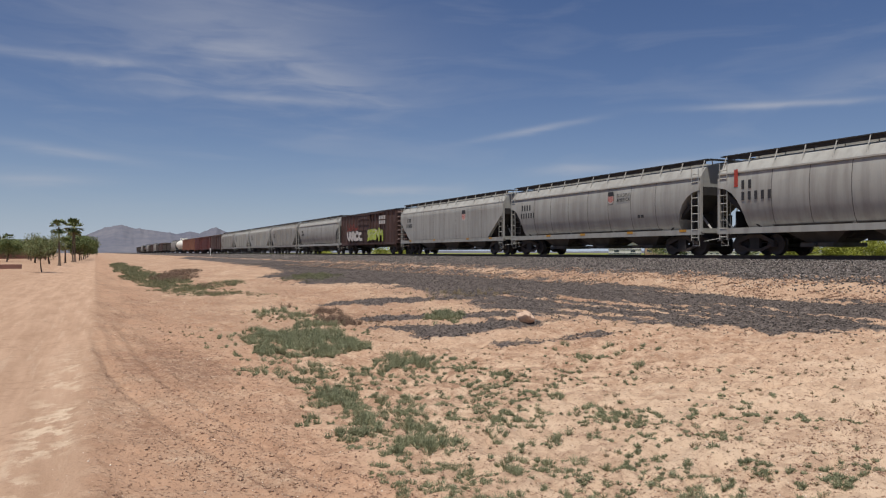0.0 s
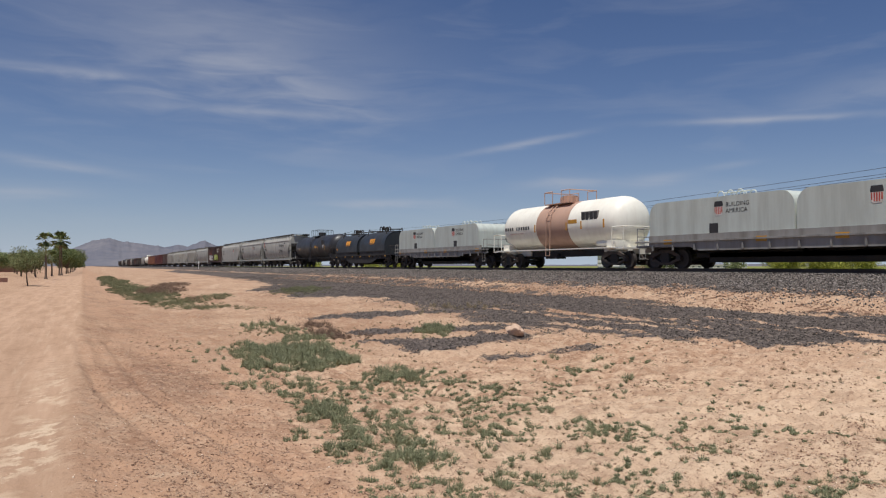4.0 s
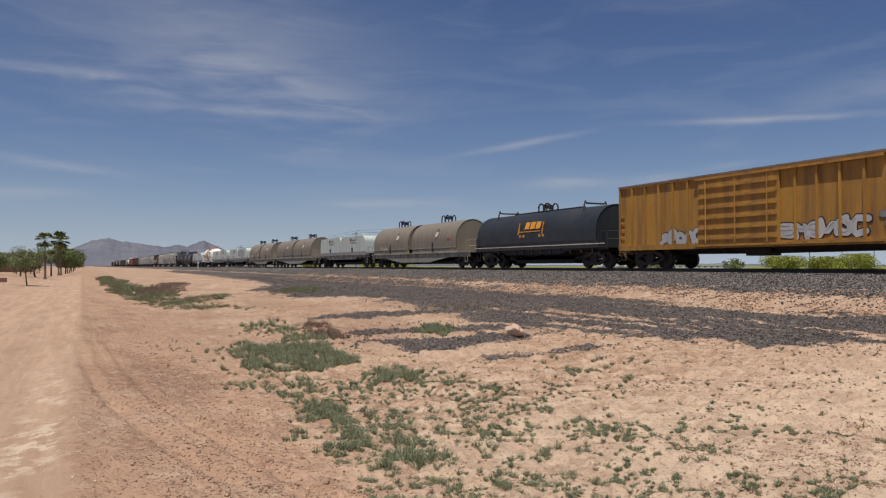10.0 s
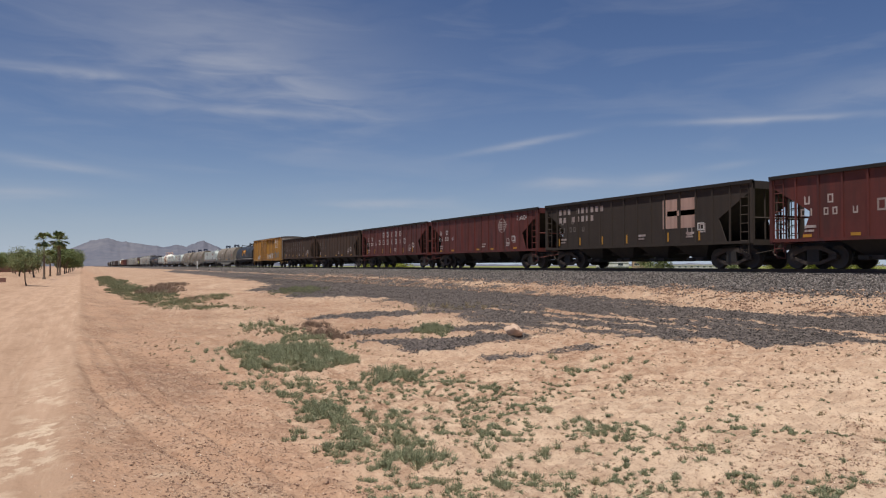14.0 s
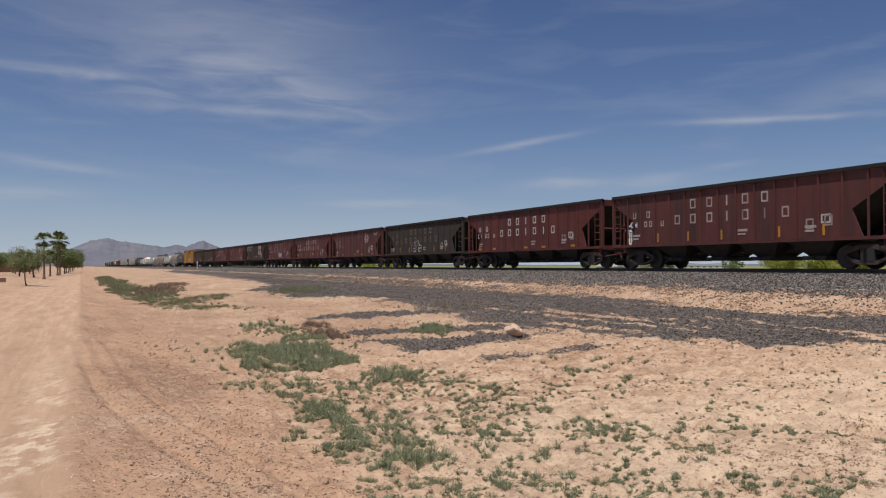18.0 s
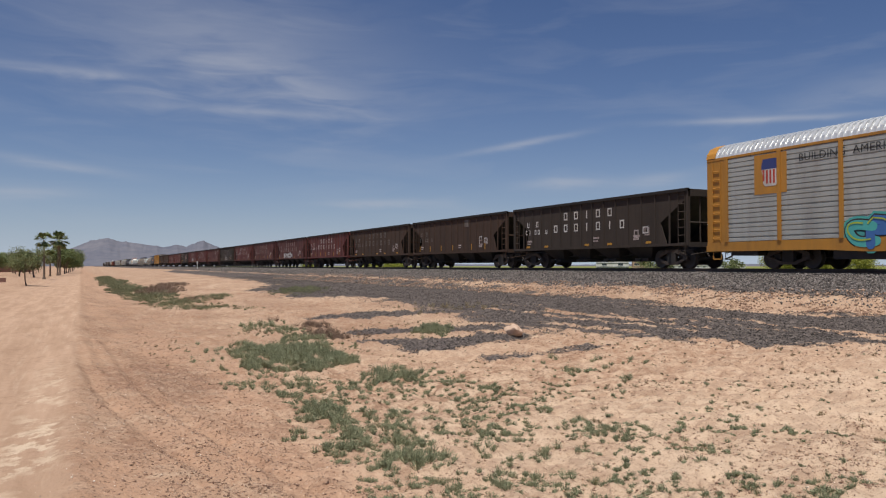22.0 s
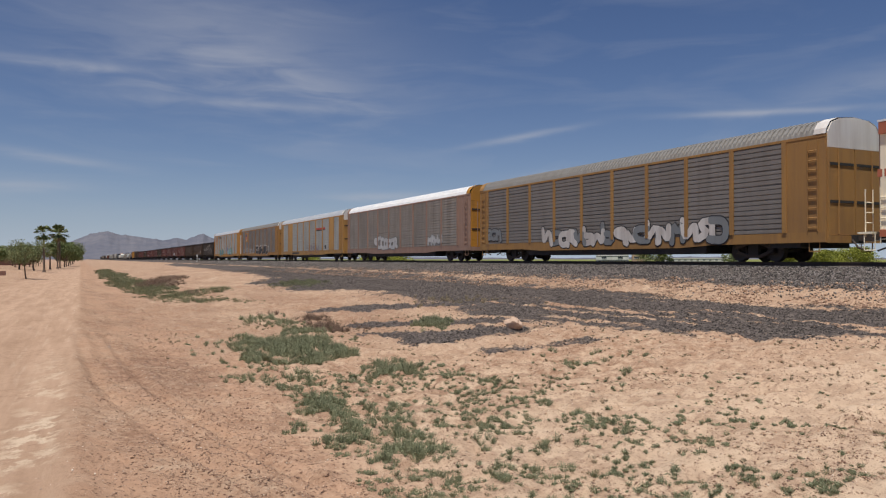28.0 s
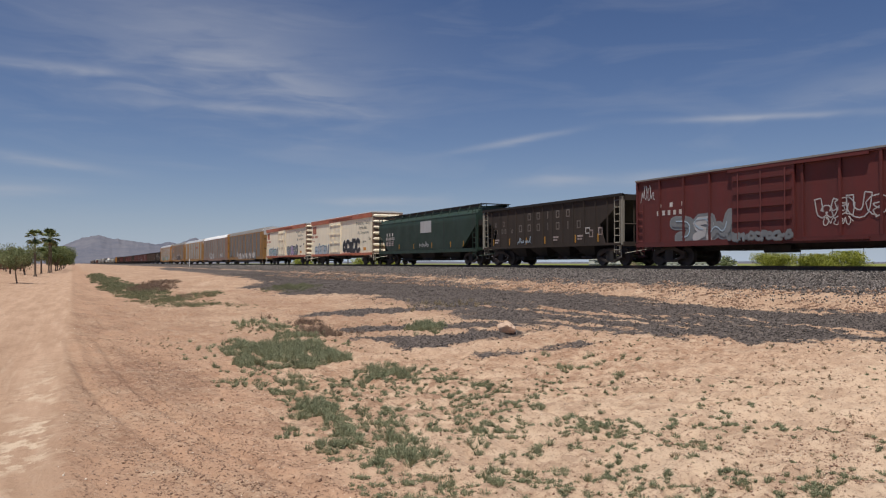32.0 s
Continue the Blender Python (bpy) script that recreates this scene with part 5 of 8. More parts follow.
def gear_meshes():
    if _gear:
        return
    def keep(name, bm, mat):
        me = bpy.data.meshes.new(name)
        bmesh.ops.recalc_face_normals(bm, faces=bm.faces[:])
        bm.to_mesh(me)
        bm.free()
        me.materials.append(mat)
        _gear[name] = me
    bm = bmesh.new()  # cast side frame with two windows
    x0, x1 = -0.07, 0.07
    outer = [(0.98, 0.62), (0.72, 0.72), (0.36, 0.88), (-0.36, 0.88), (-0.72, 0.72), (-0.98, 0.62), (-1.04, 0.36), (-0.80, 0.34), (-0.34, 0.16), (0.34, 0.16), (0.80, 0.34), (1.04, 0.36)]
    inner = [(0.78, 0.55), (0.62, 0.60), (0.27, 0.72), (-0.27, 0.72), (-0.62, 0.60), (-0.78, 0.55), (-0.82, 0.47), (-0.74, 0.44), (-0.27, 0.28), (0.27, 0.28), (0.74, 0.44), (0.82, 0.47)]
    ring = [[bm.verts.new((x, *q)) for q in pts] for x in (x0, x1) for pts in (outer, inner)]
    for i in range(12):
        j = (i + 1) % 12
        for a, b in ((0, 1), (1, 3), (3, 2), (2, 0)):
            bm.faces.new((ring[a][i], ring[a][j], ring[b][j], ring[b][i]))
    keep("side_frame", bm, STEEL_DARK)
    keep("spring_nest", boxes((-0.09, 0.09, -0.26, 0.26, 0.27, 0.74)), UNDER)
    keep("truck", boxes((-1.05, 1.05, -0.2, 0.2, 0.55, 0.82)), STEEL_DARK)
    bm = bmesh.new()
    def disc(prof):
        loft(bm, [[(x, r * math.cos(k * 2 * math.pi / 24), r * math.sin(k * 2 * math.pi / 24)) for k in range(24)] for x, r in prof])
    for s in (-1, 1):
        disc([(s * a, r) for a, r in ((0.86, 0.12), (0.84, 0.30), (0.86, 0.41), (0.86, R_WHEEL - 0.012), (0.72, R_WHEEL), (0.70, R_WHEEL + 0.026), (0.68, R_WHEEL + 0.02), (0.70, 0.40), (0.74, 0.30), (0.72, 0.12))])
        disc([(s * a, r) for a, r in ((0.86, 0.10), (1.09, 0.10))])
        for k in range(3):
            a = k * 2.094
            box(bm, s * 1.10 - 0.015, s * 1.10 + 0.015, 0.06 * math.cos(a) - 0.018, 0.06 * math.cos(a) + 0.018, 0.06 * math.sin(a) - 0.018, 0.06 * math.sin(a) + 0.018)
    disc([(-0.86, 0.085), (0.86, 0.085)])
    bmesh.ops.recalc_face_normals(bm, faces=bm.faces[:])
    me = bpy.data.meshes.new("wheelset")
    bm.to_mesh(me)
    bm.free()
    me.materials.append(WHEEL)
    _gear["wheelset"] = me
    bm = boxes((-0.09, 0.09, -0.75, -0.02, 0.80, 0.98), (-0.16, 0.16, -0.25, 0.0, 0.78, 1.02), (0.05, 0.17, -0.1, 0.06, 0.78, 1.02))
    rod(bm, [(0.3, -0.6, 0.85), (0.32, -0.35, 0.55), (0.25, 0.0, 0.42)], 0.035, 5)
    me = bpy.data.meshes.new("coupler")
    bm.to_mesh(me)
    bm.free()
    me.materials.append(STEEL_DARK)
    _gear["coupler"] = me
    bm = bmesh.new()
    for k in range(18):
        a, b = k * math.pi / 9, (k + 1) * math.pi / 9
        rod(bm, [(0.28 * math.cos(a), 0, 0.28 * math.sin(a)), (0.28 * math.cos(b), 0, 0.28 * math.sin(b))], 0.02, 4)
    for k in range(3):
        a = k * math.pi / 3
        rod(bm, [(-0.28 * math.cos(a), 0, -0.28 * math.sin(a)), (0.28 * math.cos(a), 0, 0.28 * math.sin(a))], 0.014, 4)
    me = bpy.data.meshes.new("brake_wheel")
    bm.to_mesh(me)
    bm.free()
    me.materials.append(STEEL_DARK)
    _gear["brake_wheel"] = me


def rolling_stock(name, L, truck_in, label, sill=True):
    """An empty car at rail level with trucks, wheelsets, couplers and a centre sill; +y is forward."""
    gear_meshes()
    e = new(name)
    tagged(e, label, "freight car", "freight cars of the train")
    for s in (-1, 1):
        tr = placed("truck", _gear["truck"], e, "", pose(0, s * (L / 2 - truck_in), 0))
        for q in (-1, 1):
            placed("side_frame", _gear["side_frame"], tr, "", pose(q * 1.0, 0, 0))
            placed("spring_nest", _gear["spring_nest"], tr, "", pose(q * 0.99, 0, 0))
        for q in (-0.915, 0.915):
            w = placed("wheelset", _gear["wheelset"], tr)
            w.matrix_parent_inverse = Matrix.Translation((0, q, R_WHEEL))
            WHEELS.append(w)
        placed("coupler", _gear["coupler"], e, "", pose(0, s * (L / 2 - 0.01), 0, 0, 0, 0 if s > 0 else 180))
    if sill:
        part("centre_sill", boxes((-0.28, 0.28, -L / 2 + 0.5, L / 2 - 0.5, 0.70, 1.02)), UNDER, e)
    bm = boxes((-0.5, 0.1, 0.6, 1.9, 0.55, 0.85))
    rod(bm, [(-0.45, -L / 2 + 1, 0.72), (-0.45, 0.6, 0.66), (-0.45, L / 2 - 1, 0.72)], 0.03, 4)
    part("brake_rigging", bm, UNDER, e)
    return e


def end_gear(car, L, mat, ladder_z=3.8, x=1.5, wheel_z=2.2, platform=True, side_ladders=True, inset=0.0):
    """End platforms, ladders and the brake wheel."""
    rungs = L / 2 - 0.85 - inset
    for s in (-1, 1):
        if platform:
            part("end_platform", boxes((-1.45, 1.45, *sorted((s * (L / 2 - 0.42), s * (L / 2 - 0.95))), 1.0, 1.07)), mat, car)
        if side_ladders:
            for q in (-1, 1):
                part("ladder", ladder_bm(bmesh.new(), q * x, s * rungs, 0.65, ladder_z), mat, car)
        part("ladder", ladder_bm(bmesh.new(), -s * 0.95, s * (L / 2 - 0.52), 0.9, ladder_z, along="x"), mat, car)
        for q in (-1, 1):  # stirrup steps
            bm = rod(bmesh.new(), [(q * 1.42, s * (L / 2 - 0.65), 1.0), (q * 1.42, s * (L / 2 - 0.65), 0.42), (q * 1.42, s * (L / 2 - 1.05), 0.42), (q * 1.42, s * (L / 2 - 1.05), 1.0)], 0.018, 4)
            part("step", bm, mat, car)
        bm = rod(bmesh.new(), [(-1.4, s * (L / 2 - 0.4), 0.62), (0.2, s * (L / 2 - 0.35), 0.86)], 0.018, 4)
        part("uncoupling_lever", bm, mat, car)
    placed("brake_wheel", _gear["brake_wheel"], car, "", pose(0.35, -(L / 2 - 0.42), wheel_z))


def reflectors(car, x, ys, z=1.35, h=0.5, w=0.09):
    for y in ys:
        part("reflector_strip", boxes((x - 0.004, x + 0.003, y - w / 2, y + w / 2, z, z + h)), YELLOW_MARK, car)


def bay_row(car, L, n, mat, z0=1.25, span=None):
    span = span or L - 6.4
    pitch = span / n
    for i in range(n):
        y = -span / 2 + (i + 0.5) * pitch
        bm = bmesh.new()
        frustum(bm, 0, y, z0, 2.6, pitch * 0.98, 0.50, 1.3, pitch * 0.34)
        box(bm, -0.95, 0.95, y - pitch * 0.2, y + pitch * 0.2, 0.34, 0.50)
        rod(bm, [(-1.1, y, 0.42), (1.1, y, 0.42)], 0.05, 5)
        part("hopper_bay", bm, mat, car)


LIFT[0] = 1.0


# ---------------------------------------------------------------- covered hopper
def covered_hopper(L, body_mat, label, bulge=True, marks=None, top=4.19, ribs=0, roof_mat=None, bays=3, belly=None):
    car = rolling_stock("covered_hopper", L, 2.15, label)
    E = L / 2 - 0.55
    if bulge:
        sec = ((1.22, 1.18), (1.38, 1.45), (1.50, 1.95), (1.54, 2.45), (1.53, 2.95), (1.47, 3.40), (1.44, 3.50))
    else:
        sec = ((1.50, 1.18), (1.52, 1.5), (1.52, 2.0), (1.52, 2.6), (1.52, 3.1), (1.52, 3.42), (1.48, 3.50))
    rf = ((1.36, 3.66), (1.15, top - 0.22), (0.85, top - 0.10), (0.45, top - 0.02), (0.0, top))
    reach, rise = (1.45, 1.75) if bulge else (2.1, 1.6)
    def wid(z):
        return float(np.interp(z, [q[1] for q in sec], [q[0] for q in sec]))
    def ring(y):
        t = min(1.0, max(0.0, (abs(y) - (E - reach)) / reach))
        zb = 1.18 + rise * (math.sqrt(1 - (1 - t) ** 2) if bulge else t)
        zs = [max(zb, q[1]) for q in sec]
        left = [(-wid(z), y, z + 0.0005 * i) for i, z in enumerate(zs)]
        return left + [(x, y, z) for x, z in [(-a, b) for a, b in rf] + [(a, b) for a, b in rf[-2::-1]]] + [(-a, y, z) for a, y, z in left[::-1]]
    ends = [reach * (1 - t) for t in ((1.0, 0.7, 0.45, 0.25, 0.12, 0.04, 0.01, 0.0) if bulge else (1.0, 0.66, 0.33, 0.0))]
    ys = [-E + d for d in ends] + [-E * 0.4, 0, E * 0.4] + [E - d for d in ends[::-1]]
    part("body", loft(bmesh.new(), [ring(y) for y in ys]), body_mat, car, smooth=True)
    bm = bmesh.new()
    for s in (-1, 1):  # eave angle along the roof edge
        box(bm, s * 1.47 - 0.04, s * 1.47 + 0.04, -E, E, 3.50, 3.56)
    part("eave_rail", bm, roof_mat or body_mat, car)
    for s in (-1, 1):
        part("side_sill", boxes((*sorted((s * 1.30, s * 1.50)), -L / 2 + 0.5, L / 2 - 0.5, 0.92, 1.17)), body_mat, car)
    # weld seams or side posts
    n = ribs or 7
    for i in range(n):
        y = -E + 2.0 + (2 * E - 4.0) * (i + 0.5) / n
        for s in (-1, 1):
            if ribs:
                part("side_post", boxes((*sorted((s * 1.52, s * 1.60)), y - 0.06, y + 0.06, 1.20, 3.48)), body_mat, car)
        if not ribs:
            bm = bmesh.new()
            loft(bm, [[(-q[0] - 0.006, yy, q[1]) for q in sec] for yy in (y - 0.014, y + 0.014)], cap=False, closed=False)
            part("weld_seam", bm, belly or body_mat, car)
    # slope sheets, the end cavity's shade put into their black; end posts
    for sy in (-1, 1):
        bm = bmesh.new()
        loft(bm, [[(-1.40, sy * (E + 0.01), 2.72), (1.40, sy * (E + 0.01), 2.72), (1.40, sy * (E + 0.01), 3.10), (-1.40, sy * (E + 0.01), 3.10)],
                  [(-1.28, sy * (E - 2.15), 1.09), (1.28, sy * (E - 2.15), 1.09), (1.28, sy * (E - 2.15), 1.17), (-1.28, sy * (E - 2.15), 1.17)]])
        # dark centre and cross plates, added to close off the end cavity
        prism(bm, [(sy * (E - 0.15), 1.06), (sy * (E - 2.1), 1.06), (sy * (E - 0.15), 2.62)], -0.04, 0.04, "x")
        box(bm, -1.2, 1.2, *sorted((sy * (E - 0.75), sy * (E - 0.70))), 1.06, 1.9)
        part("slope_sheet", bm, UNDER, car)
        bm = bmesh.new()
        for sx in (-1, 1):
            box(bm, sx * 1.42 - 0.05, sx * 1.42 + 0.05, sy * E - 0.06, sy * E + 0.06, 1.05, 3.4)
            rod(bm, [(sx * 0.7, sy * E, 1.1), (sx * 0.55, sy * (E - 1.2), 2.2)], 0.06, 4)
        box(bm, -1.45, 1.45, *sorted((sy * (E - 0.1), sy * (E + 0.1))), 1.0, 1.22)
        part("end_frame", bm, body_mat, car)
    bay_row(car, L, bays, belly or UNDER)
    # roof: hatch trough, walkways on brackets
    part("hatch_cover", boxes((-0.32, 0.32, -E + 1.0, E - 1.0, top - 0.02, top + 0.10)), roof_mat or body_mat, car)
    for s in (-1, 1):
        part("running_board", boxes((*sorted((s * 0.62, s * 1.12)), -E - 0.1, E + 0.1, top + 0.14, top + 0.18)), UNDER, car)
        # dark strip added for the shade behind the running board's edge
        part("board_fascia", boxes((*sorted((s * 1.02, s * 1.05)), -E + 0.1, E - 0.1, top - 0.03, top + 0.139)), UNDER, car)
        k = 12
        for i in range(k + 1):
            y = -E + 0.1 + (2 * E - 0.2) * i / k
            bm = rod(bmesh.new(), [(s * 1.32, y, 3.70), (s * 1.10, y, top + 0.14), (s * 0.65, y, top + 0.14), (s * 0.62, y, top - 0.1)], 0.028, 4)
            part("board_bracket", bm, body_mat, car)
    for s in (-1, 1):
        part("crossover_board", boxes((-1.1, 1.1, *sorted((s * (E - 0.1), s * (E + 0.25))), top + 0.13, top + 0.17)), UNDER, car)
    end_gear(car, L, body_mat, 4.0, 1.5, 2.6)
    return car


# ---------------------------------------------------------------- open hopper
TOP_RUST = paint("rusted_chord", (0.018, 0.013, 0.011), (0.010, 0.008, 0.007), 0.5, 0.2, 1.0)


def open_hopper(L, mat, label, posts=14, top=3.62, post_mat=None):
    car = rolling_stock("open_hopper", L, 2.0, label)
    E = L / 2 - 0.42
    prof = [(-E, top), (-E, 3.28), (-E + 1.85, 2.15), (-E + 1.4, 1.10), (E - 1.4, 1.10), (E - 1.85, 2.15), (E, 3.28), (E, top)]
    for s in (-1, 1):
        side = part("side_sheet", prism(bmesh.new(), prof, *sorted((s * 1.46, s * 1.50)), "x"), mat, car)
        part("top_chord", boxes((*sorted((s * 1.44, s * 1.58)), -E, E, top - 0.10, top + 0.04)), TOP_RUST, car)
        part("side_sill", boxes((*sorted((s * 1.42, s * 1.58)), -E + 0.2, E - 0.2, 1.04, 1.16)), mat, car)
        for i in range(posts):
            y = -E + 1.2 + (2 * E - 2.4) * i / (posts - 1)
            part("side_post", boxes((*sorted((s * 1.50, s * 1.545)), y - 0.04, y + 0.04, 1.16, top - 0.1)), mat, car)
        for q in (-1, 1):
            part("corner_post", boxes((*sorted((s * 1.40, s * 1.54)), *sorted((q * E, q * (E - 0.14))), 1.05, top)), post_mat or mat, car)
    for q in (-1, 1):
        bm = bmesh.new()  # slope sheet
        loft(bm, [[(-1.45, q * (E - 0.05), 3.36), (1.45, q * (E - 0.05), 3.36), (1.45, q * (E - 0.05), 3.42), (-1.45, q * (E - 0.05), 3.42)],
                  [(-1.45, q * (E - 3.4), 1.12), (1.45, q * (E - 3.4), 1.12), (1.45, q * (E - 3.4), 1.18), (-1.45, q * (E - 3.4), 1.18)]])
        # near black: the shade below the slope put into its colour
        part("slope_sheet", bm, UNDER, car)
        part("end_sheet", boxes((-1.45, 1.45, *sorted((q * E, q * (E - 0.06))), 3.3, top)), mat, car)
        bm = bmesh.new()
        for sx in (-0.7, 0.0, 0.7):
            rod(bm, [(sx, q * (E - 0.1), 1.1), (sx, q * (E - 0.12), 3.3)], 0.045, 4)
        rod(bm, [(-1.4, q * (E - 0.1), 2.1), (1.4, q * (E - 0.1), 2.1)], 0.04, 4)
        box(bm, -1.5, 1.5, *sorted((q * (E - 0.12), q * (E + 0.02))), 0.98, 1.2)
        part("end_frame", bm, mat, car)
    bay_row(car, L, 4, UNDER, 1.2, L - 6.0)
    end_gear(car, L, post_mat or mat, 3.6, 1.52, 1.9)
    return car


# ---------------------------------------------------------------- tank car
def tank_car(L, mat, label, r=1.45, stain=None, zc=2.70):
    LIFT[0] = 1.0
    car = rolling_stock("tank_car", L, 1.75, label)
    E = L / 2 - 1.15
    def circ(y, rr, n=40):
        return [(rr * math.sin(k * 2 * math.pi / n), y, zc + rr * math.cos(k * 2 * math.pi / n)) for k in range(n)]
    prof = [(-E - 0.02, 0.12), (-E + 0.05, 0.6), (-E + 0.2, 1.02), (-E + 0.42, 1.28), (-E + 0.72, 1.41), (-E + 1.0, r), (E - 1.0, r), (E - 0.72, 1.41), (E - 0.42, 1.28), (E - 0.2, 1.02), (E - 0.05, 0.6), (E + 0.02, 0.12)]
    part("tank", loft(bmesh.new(), [circ(y, q * r / 1.45 if q != r else r) for y, q in prof]), mat, car, smooth=True)
    if stain:
        part("spill_band", loft(bmesh.new(), [circ(y, r + 0.006) for y in (-1.75, 1.55)], cap=False), stain, car, smooth=True)
    for y in (-E * 0.5, E * 0.5) if not stain else (-E * 0.62, E * 0.62):
        part("band", loft(bmesh.new(), [circ(yy, r + 0.012) for yy in (y - 0.05, y + 0.05)], cap=False), mat, car, smooth=True)
    tm = stain or mat
    bm = bmesh.new()  # dome, valves, fittings
    def can(x, y, rr, z0, z1):
        loft(bm, [[(x + rr * math.cos(k * 0.628), y + rr * math.sin(k * 0.628), z) for k in range(10)] for z in (z0, z1)])
    can(0, 0, 0.45, zc + r - 0.15, zc + r + 0.42)
    can(0.0, 0.75, 0.16, zc + r - 0.1, zc + r + 0.38)
    can(0.0, -0.7, 0.12, zc + r - 0.1, zc + r + 0.3)
    part("dome", bm, tm, car, smooth=True)
    part("top_platform", boxes((-0.95, 0.95, -1.3, 1.3, zc + r - 0.10, zc + r - 0.05)), tm, car)
    bm = bmesh.new()
    for sx in (-0.95, 0.95):
        rod(bm, [(sx, -1.3, zc + r - 0.05), (sx, -1.3, zc + r + 0.66), (sx, -0.45, zc + r + 0.66), (sx, -0.45, zc + r - 0.05)], 0.028, 4)
        rod(bm, [(sx, 0.45, zc + r - 0.05), (sx, 0.45, zc + r + 0.66), (sx, 1.3, zc + r + 0.66), (sx, 1.3, zc + r - 0.05)], 0.028, 4)
    rod(bm, [(-0.95, -1.3, zc + r + 0.66), (0.95, -1.3, zc + r + 0.66)], 0.028, 4)
    rod(bm, [(-0.95, 1.3, zc + r + 0.66), (0.95, 1.3, zc + r + 0.66)], 0.028, 4)
    part("handrail", bm, tm, car)
    for s in (-1, 1):
        bm = bmesh.new()
        pts = [(s * (1.48 if a > 0.9 else r * math.sin(a * 1.55) + 0.10), 0.2, zc + (r * math.cos(a * 1.55) + 0.05 if a < 0.95 else -1.75)) for a in (0.35, 0.5, 0.65, 0.8, 0.95, 1.0)]
        for dy in (-0.21, 0.21):
            rod(bm, [(x, y + dy, z) for x, y, z in pts], 0.025, 4)
        for p, q in zip(pts, pts[1:]):
            for k in range(5 if p is pts[-2] else 1):
                t = k / 5
                x, y, z = (p[i] + (q[i] - p[i]) * t for i in range(3))
                rod(bm, [(x, y - 0.21, z), (x, y + 0.21, z)], 0.02, 4)
        part("ladder", bm, tm, car)
        part("side_walk", boxes((*sorted((s * 1.25, s * 1.48)), -L / 2 + 0.9, L / 2 - 0.9, 1.04, 1.10)), mat if stain else UNDER, car)
    for s in (-1, 1):
        bm = bmesh.new()
        box(bm, -1.25, 1.25, s * (L / 2 - 1.75) - 0.35, s * (L / 2 - 1.75) + 0.35, 0.98, zc - r + 0.42)
        box(bm, -0.4, 0.4, *sorted((s * (L / 2 - 0.45), s * (L / 2 - 3.4))), 0.72, 1.12)
        part("saddle", bm, mat if stain else UNDER, car)
        bm = boxes((-1.48, 1.48, *sorted((s * (L / 2 - 0.45), s * (L / 2 - 1.0))), 1.0, 1.07))
        part("end_platform", bm, mat if stain else UNDER, car)
        bm = bmesh.new()
        y = s * (L / 2 - 0.5)
        rod(bm, [(-1.45, y, 1.05), (-1.45, y, 2.15), (1.45, y, 2.15), (1.45, y, 1.05)], 0.025, 4)
        for q in (-1, 1):
            rod(bm, [(q * 1.45, y, 2.15), (q * 1.45, y - s * 0.9, 2.15), (q * 1.45, y - s * 1.0, 1.05)], 0.025, 4)
        part("end_rail", bm, mat if stain else UNDER, car)
    bm = bmesh.new()
    loft(bm, [[(-0.95 + 0.2 * math.cos(k * 0.785), y, 1.32 + 0.2 * math.sin(k * 0.785)) for k in range(8)] for y in (-E + 0.5, -E + 2.0)])
    part("air_reservoir", bm, mat if stain else UNDER, car, smooth=True)
    placed("brake_wheel", _gear["brake_wheel"], car, "", pose(0.5, -(L / 2 - 0.42), 2.0))
    LIFT[0] = 1.0
    return car


# ---------------------------------------------------------------- coil car
def lifting_frame(car, y, z, mat, kind):
    bm = bmesh.new()
    if kind == "arch":
        for sx in (-0.3, 0.3):
            for c in (-0.34, 0.34):
                pts = [(sx, y + c + 0.28 * math.cos(a * math.pi / 6), z + 0.28 + (0.22 * math.sin(a * math.pi / 6))) for a in range(7)]
                rod(bm, [(sx, pts[0][1], z - 0.05)] + pts + [(sx, pts[-1][1], z - 0.05)], 0.05, 5)
        box(bm, -0.34, 0.34, y - 0.1, y + 0.1, z + 0.2, z + 0.44)
    else:
        for sx in (-0.4, 0.4):
            for c in (-0.55, 0.0, 0.55):
                pts = [(sx, y + c + 0.22 * math.cos(a * math.pi / 5), z + 0.1 + 0.26 * math.sin(a * math.pi / 5)) for a in range(6)]
                rod(bm, [(sx, pts[0][1], z - 0.05)] + pts + [(sx, pts[-1][1], z - 0.05)], 0.028, 4)
        rod(bm, [(0, y - 0.75, z + 0.3), (0, y + 0.75, z + 0.3)], 0.03, 4)
    part("lifting_bracket", bm, mat, car)


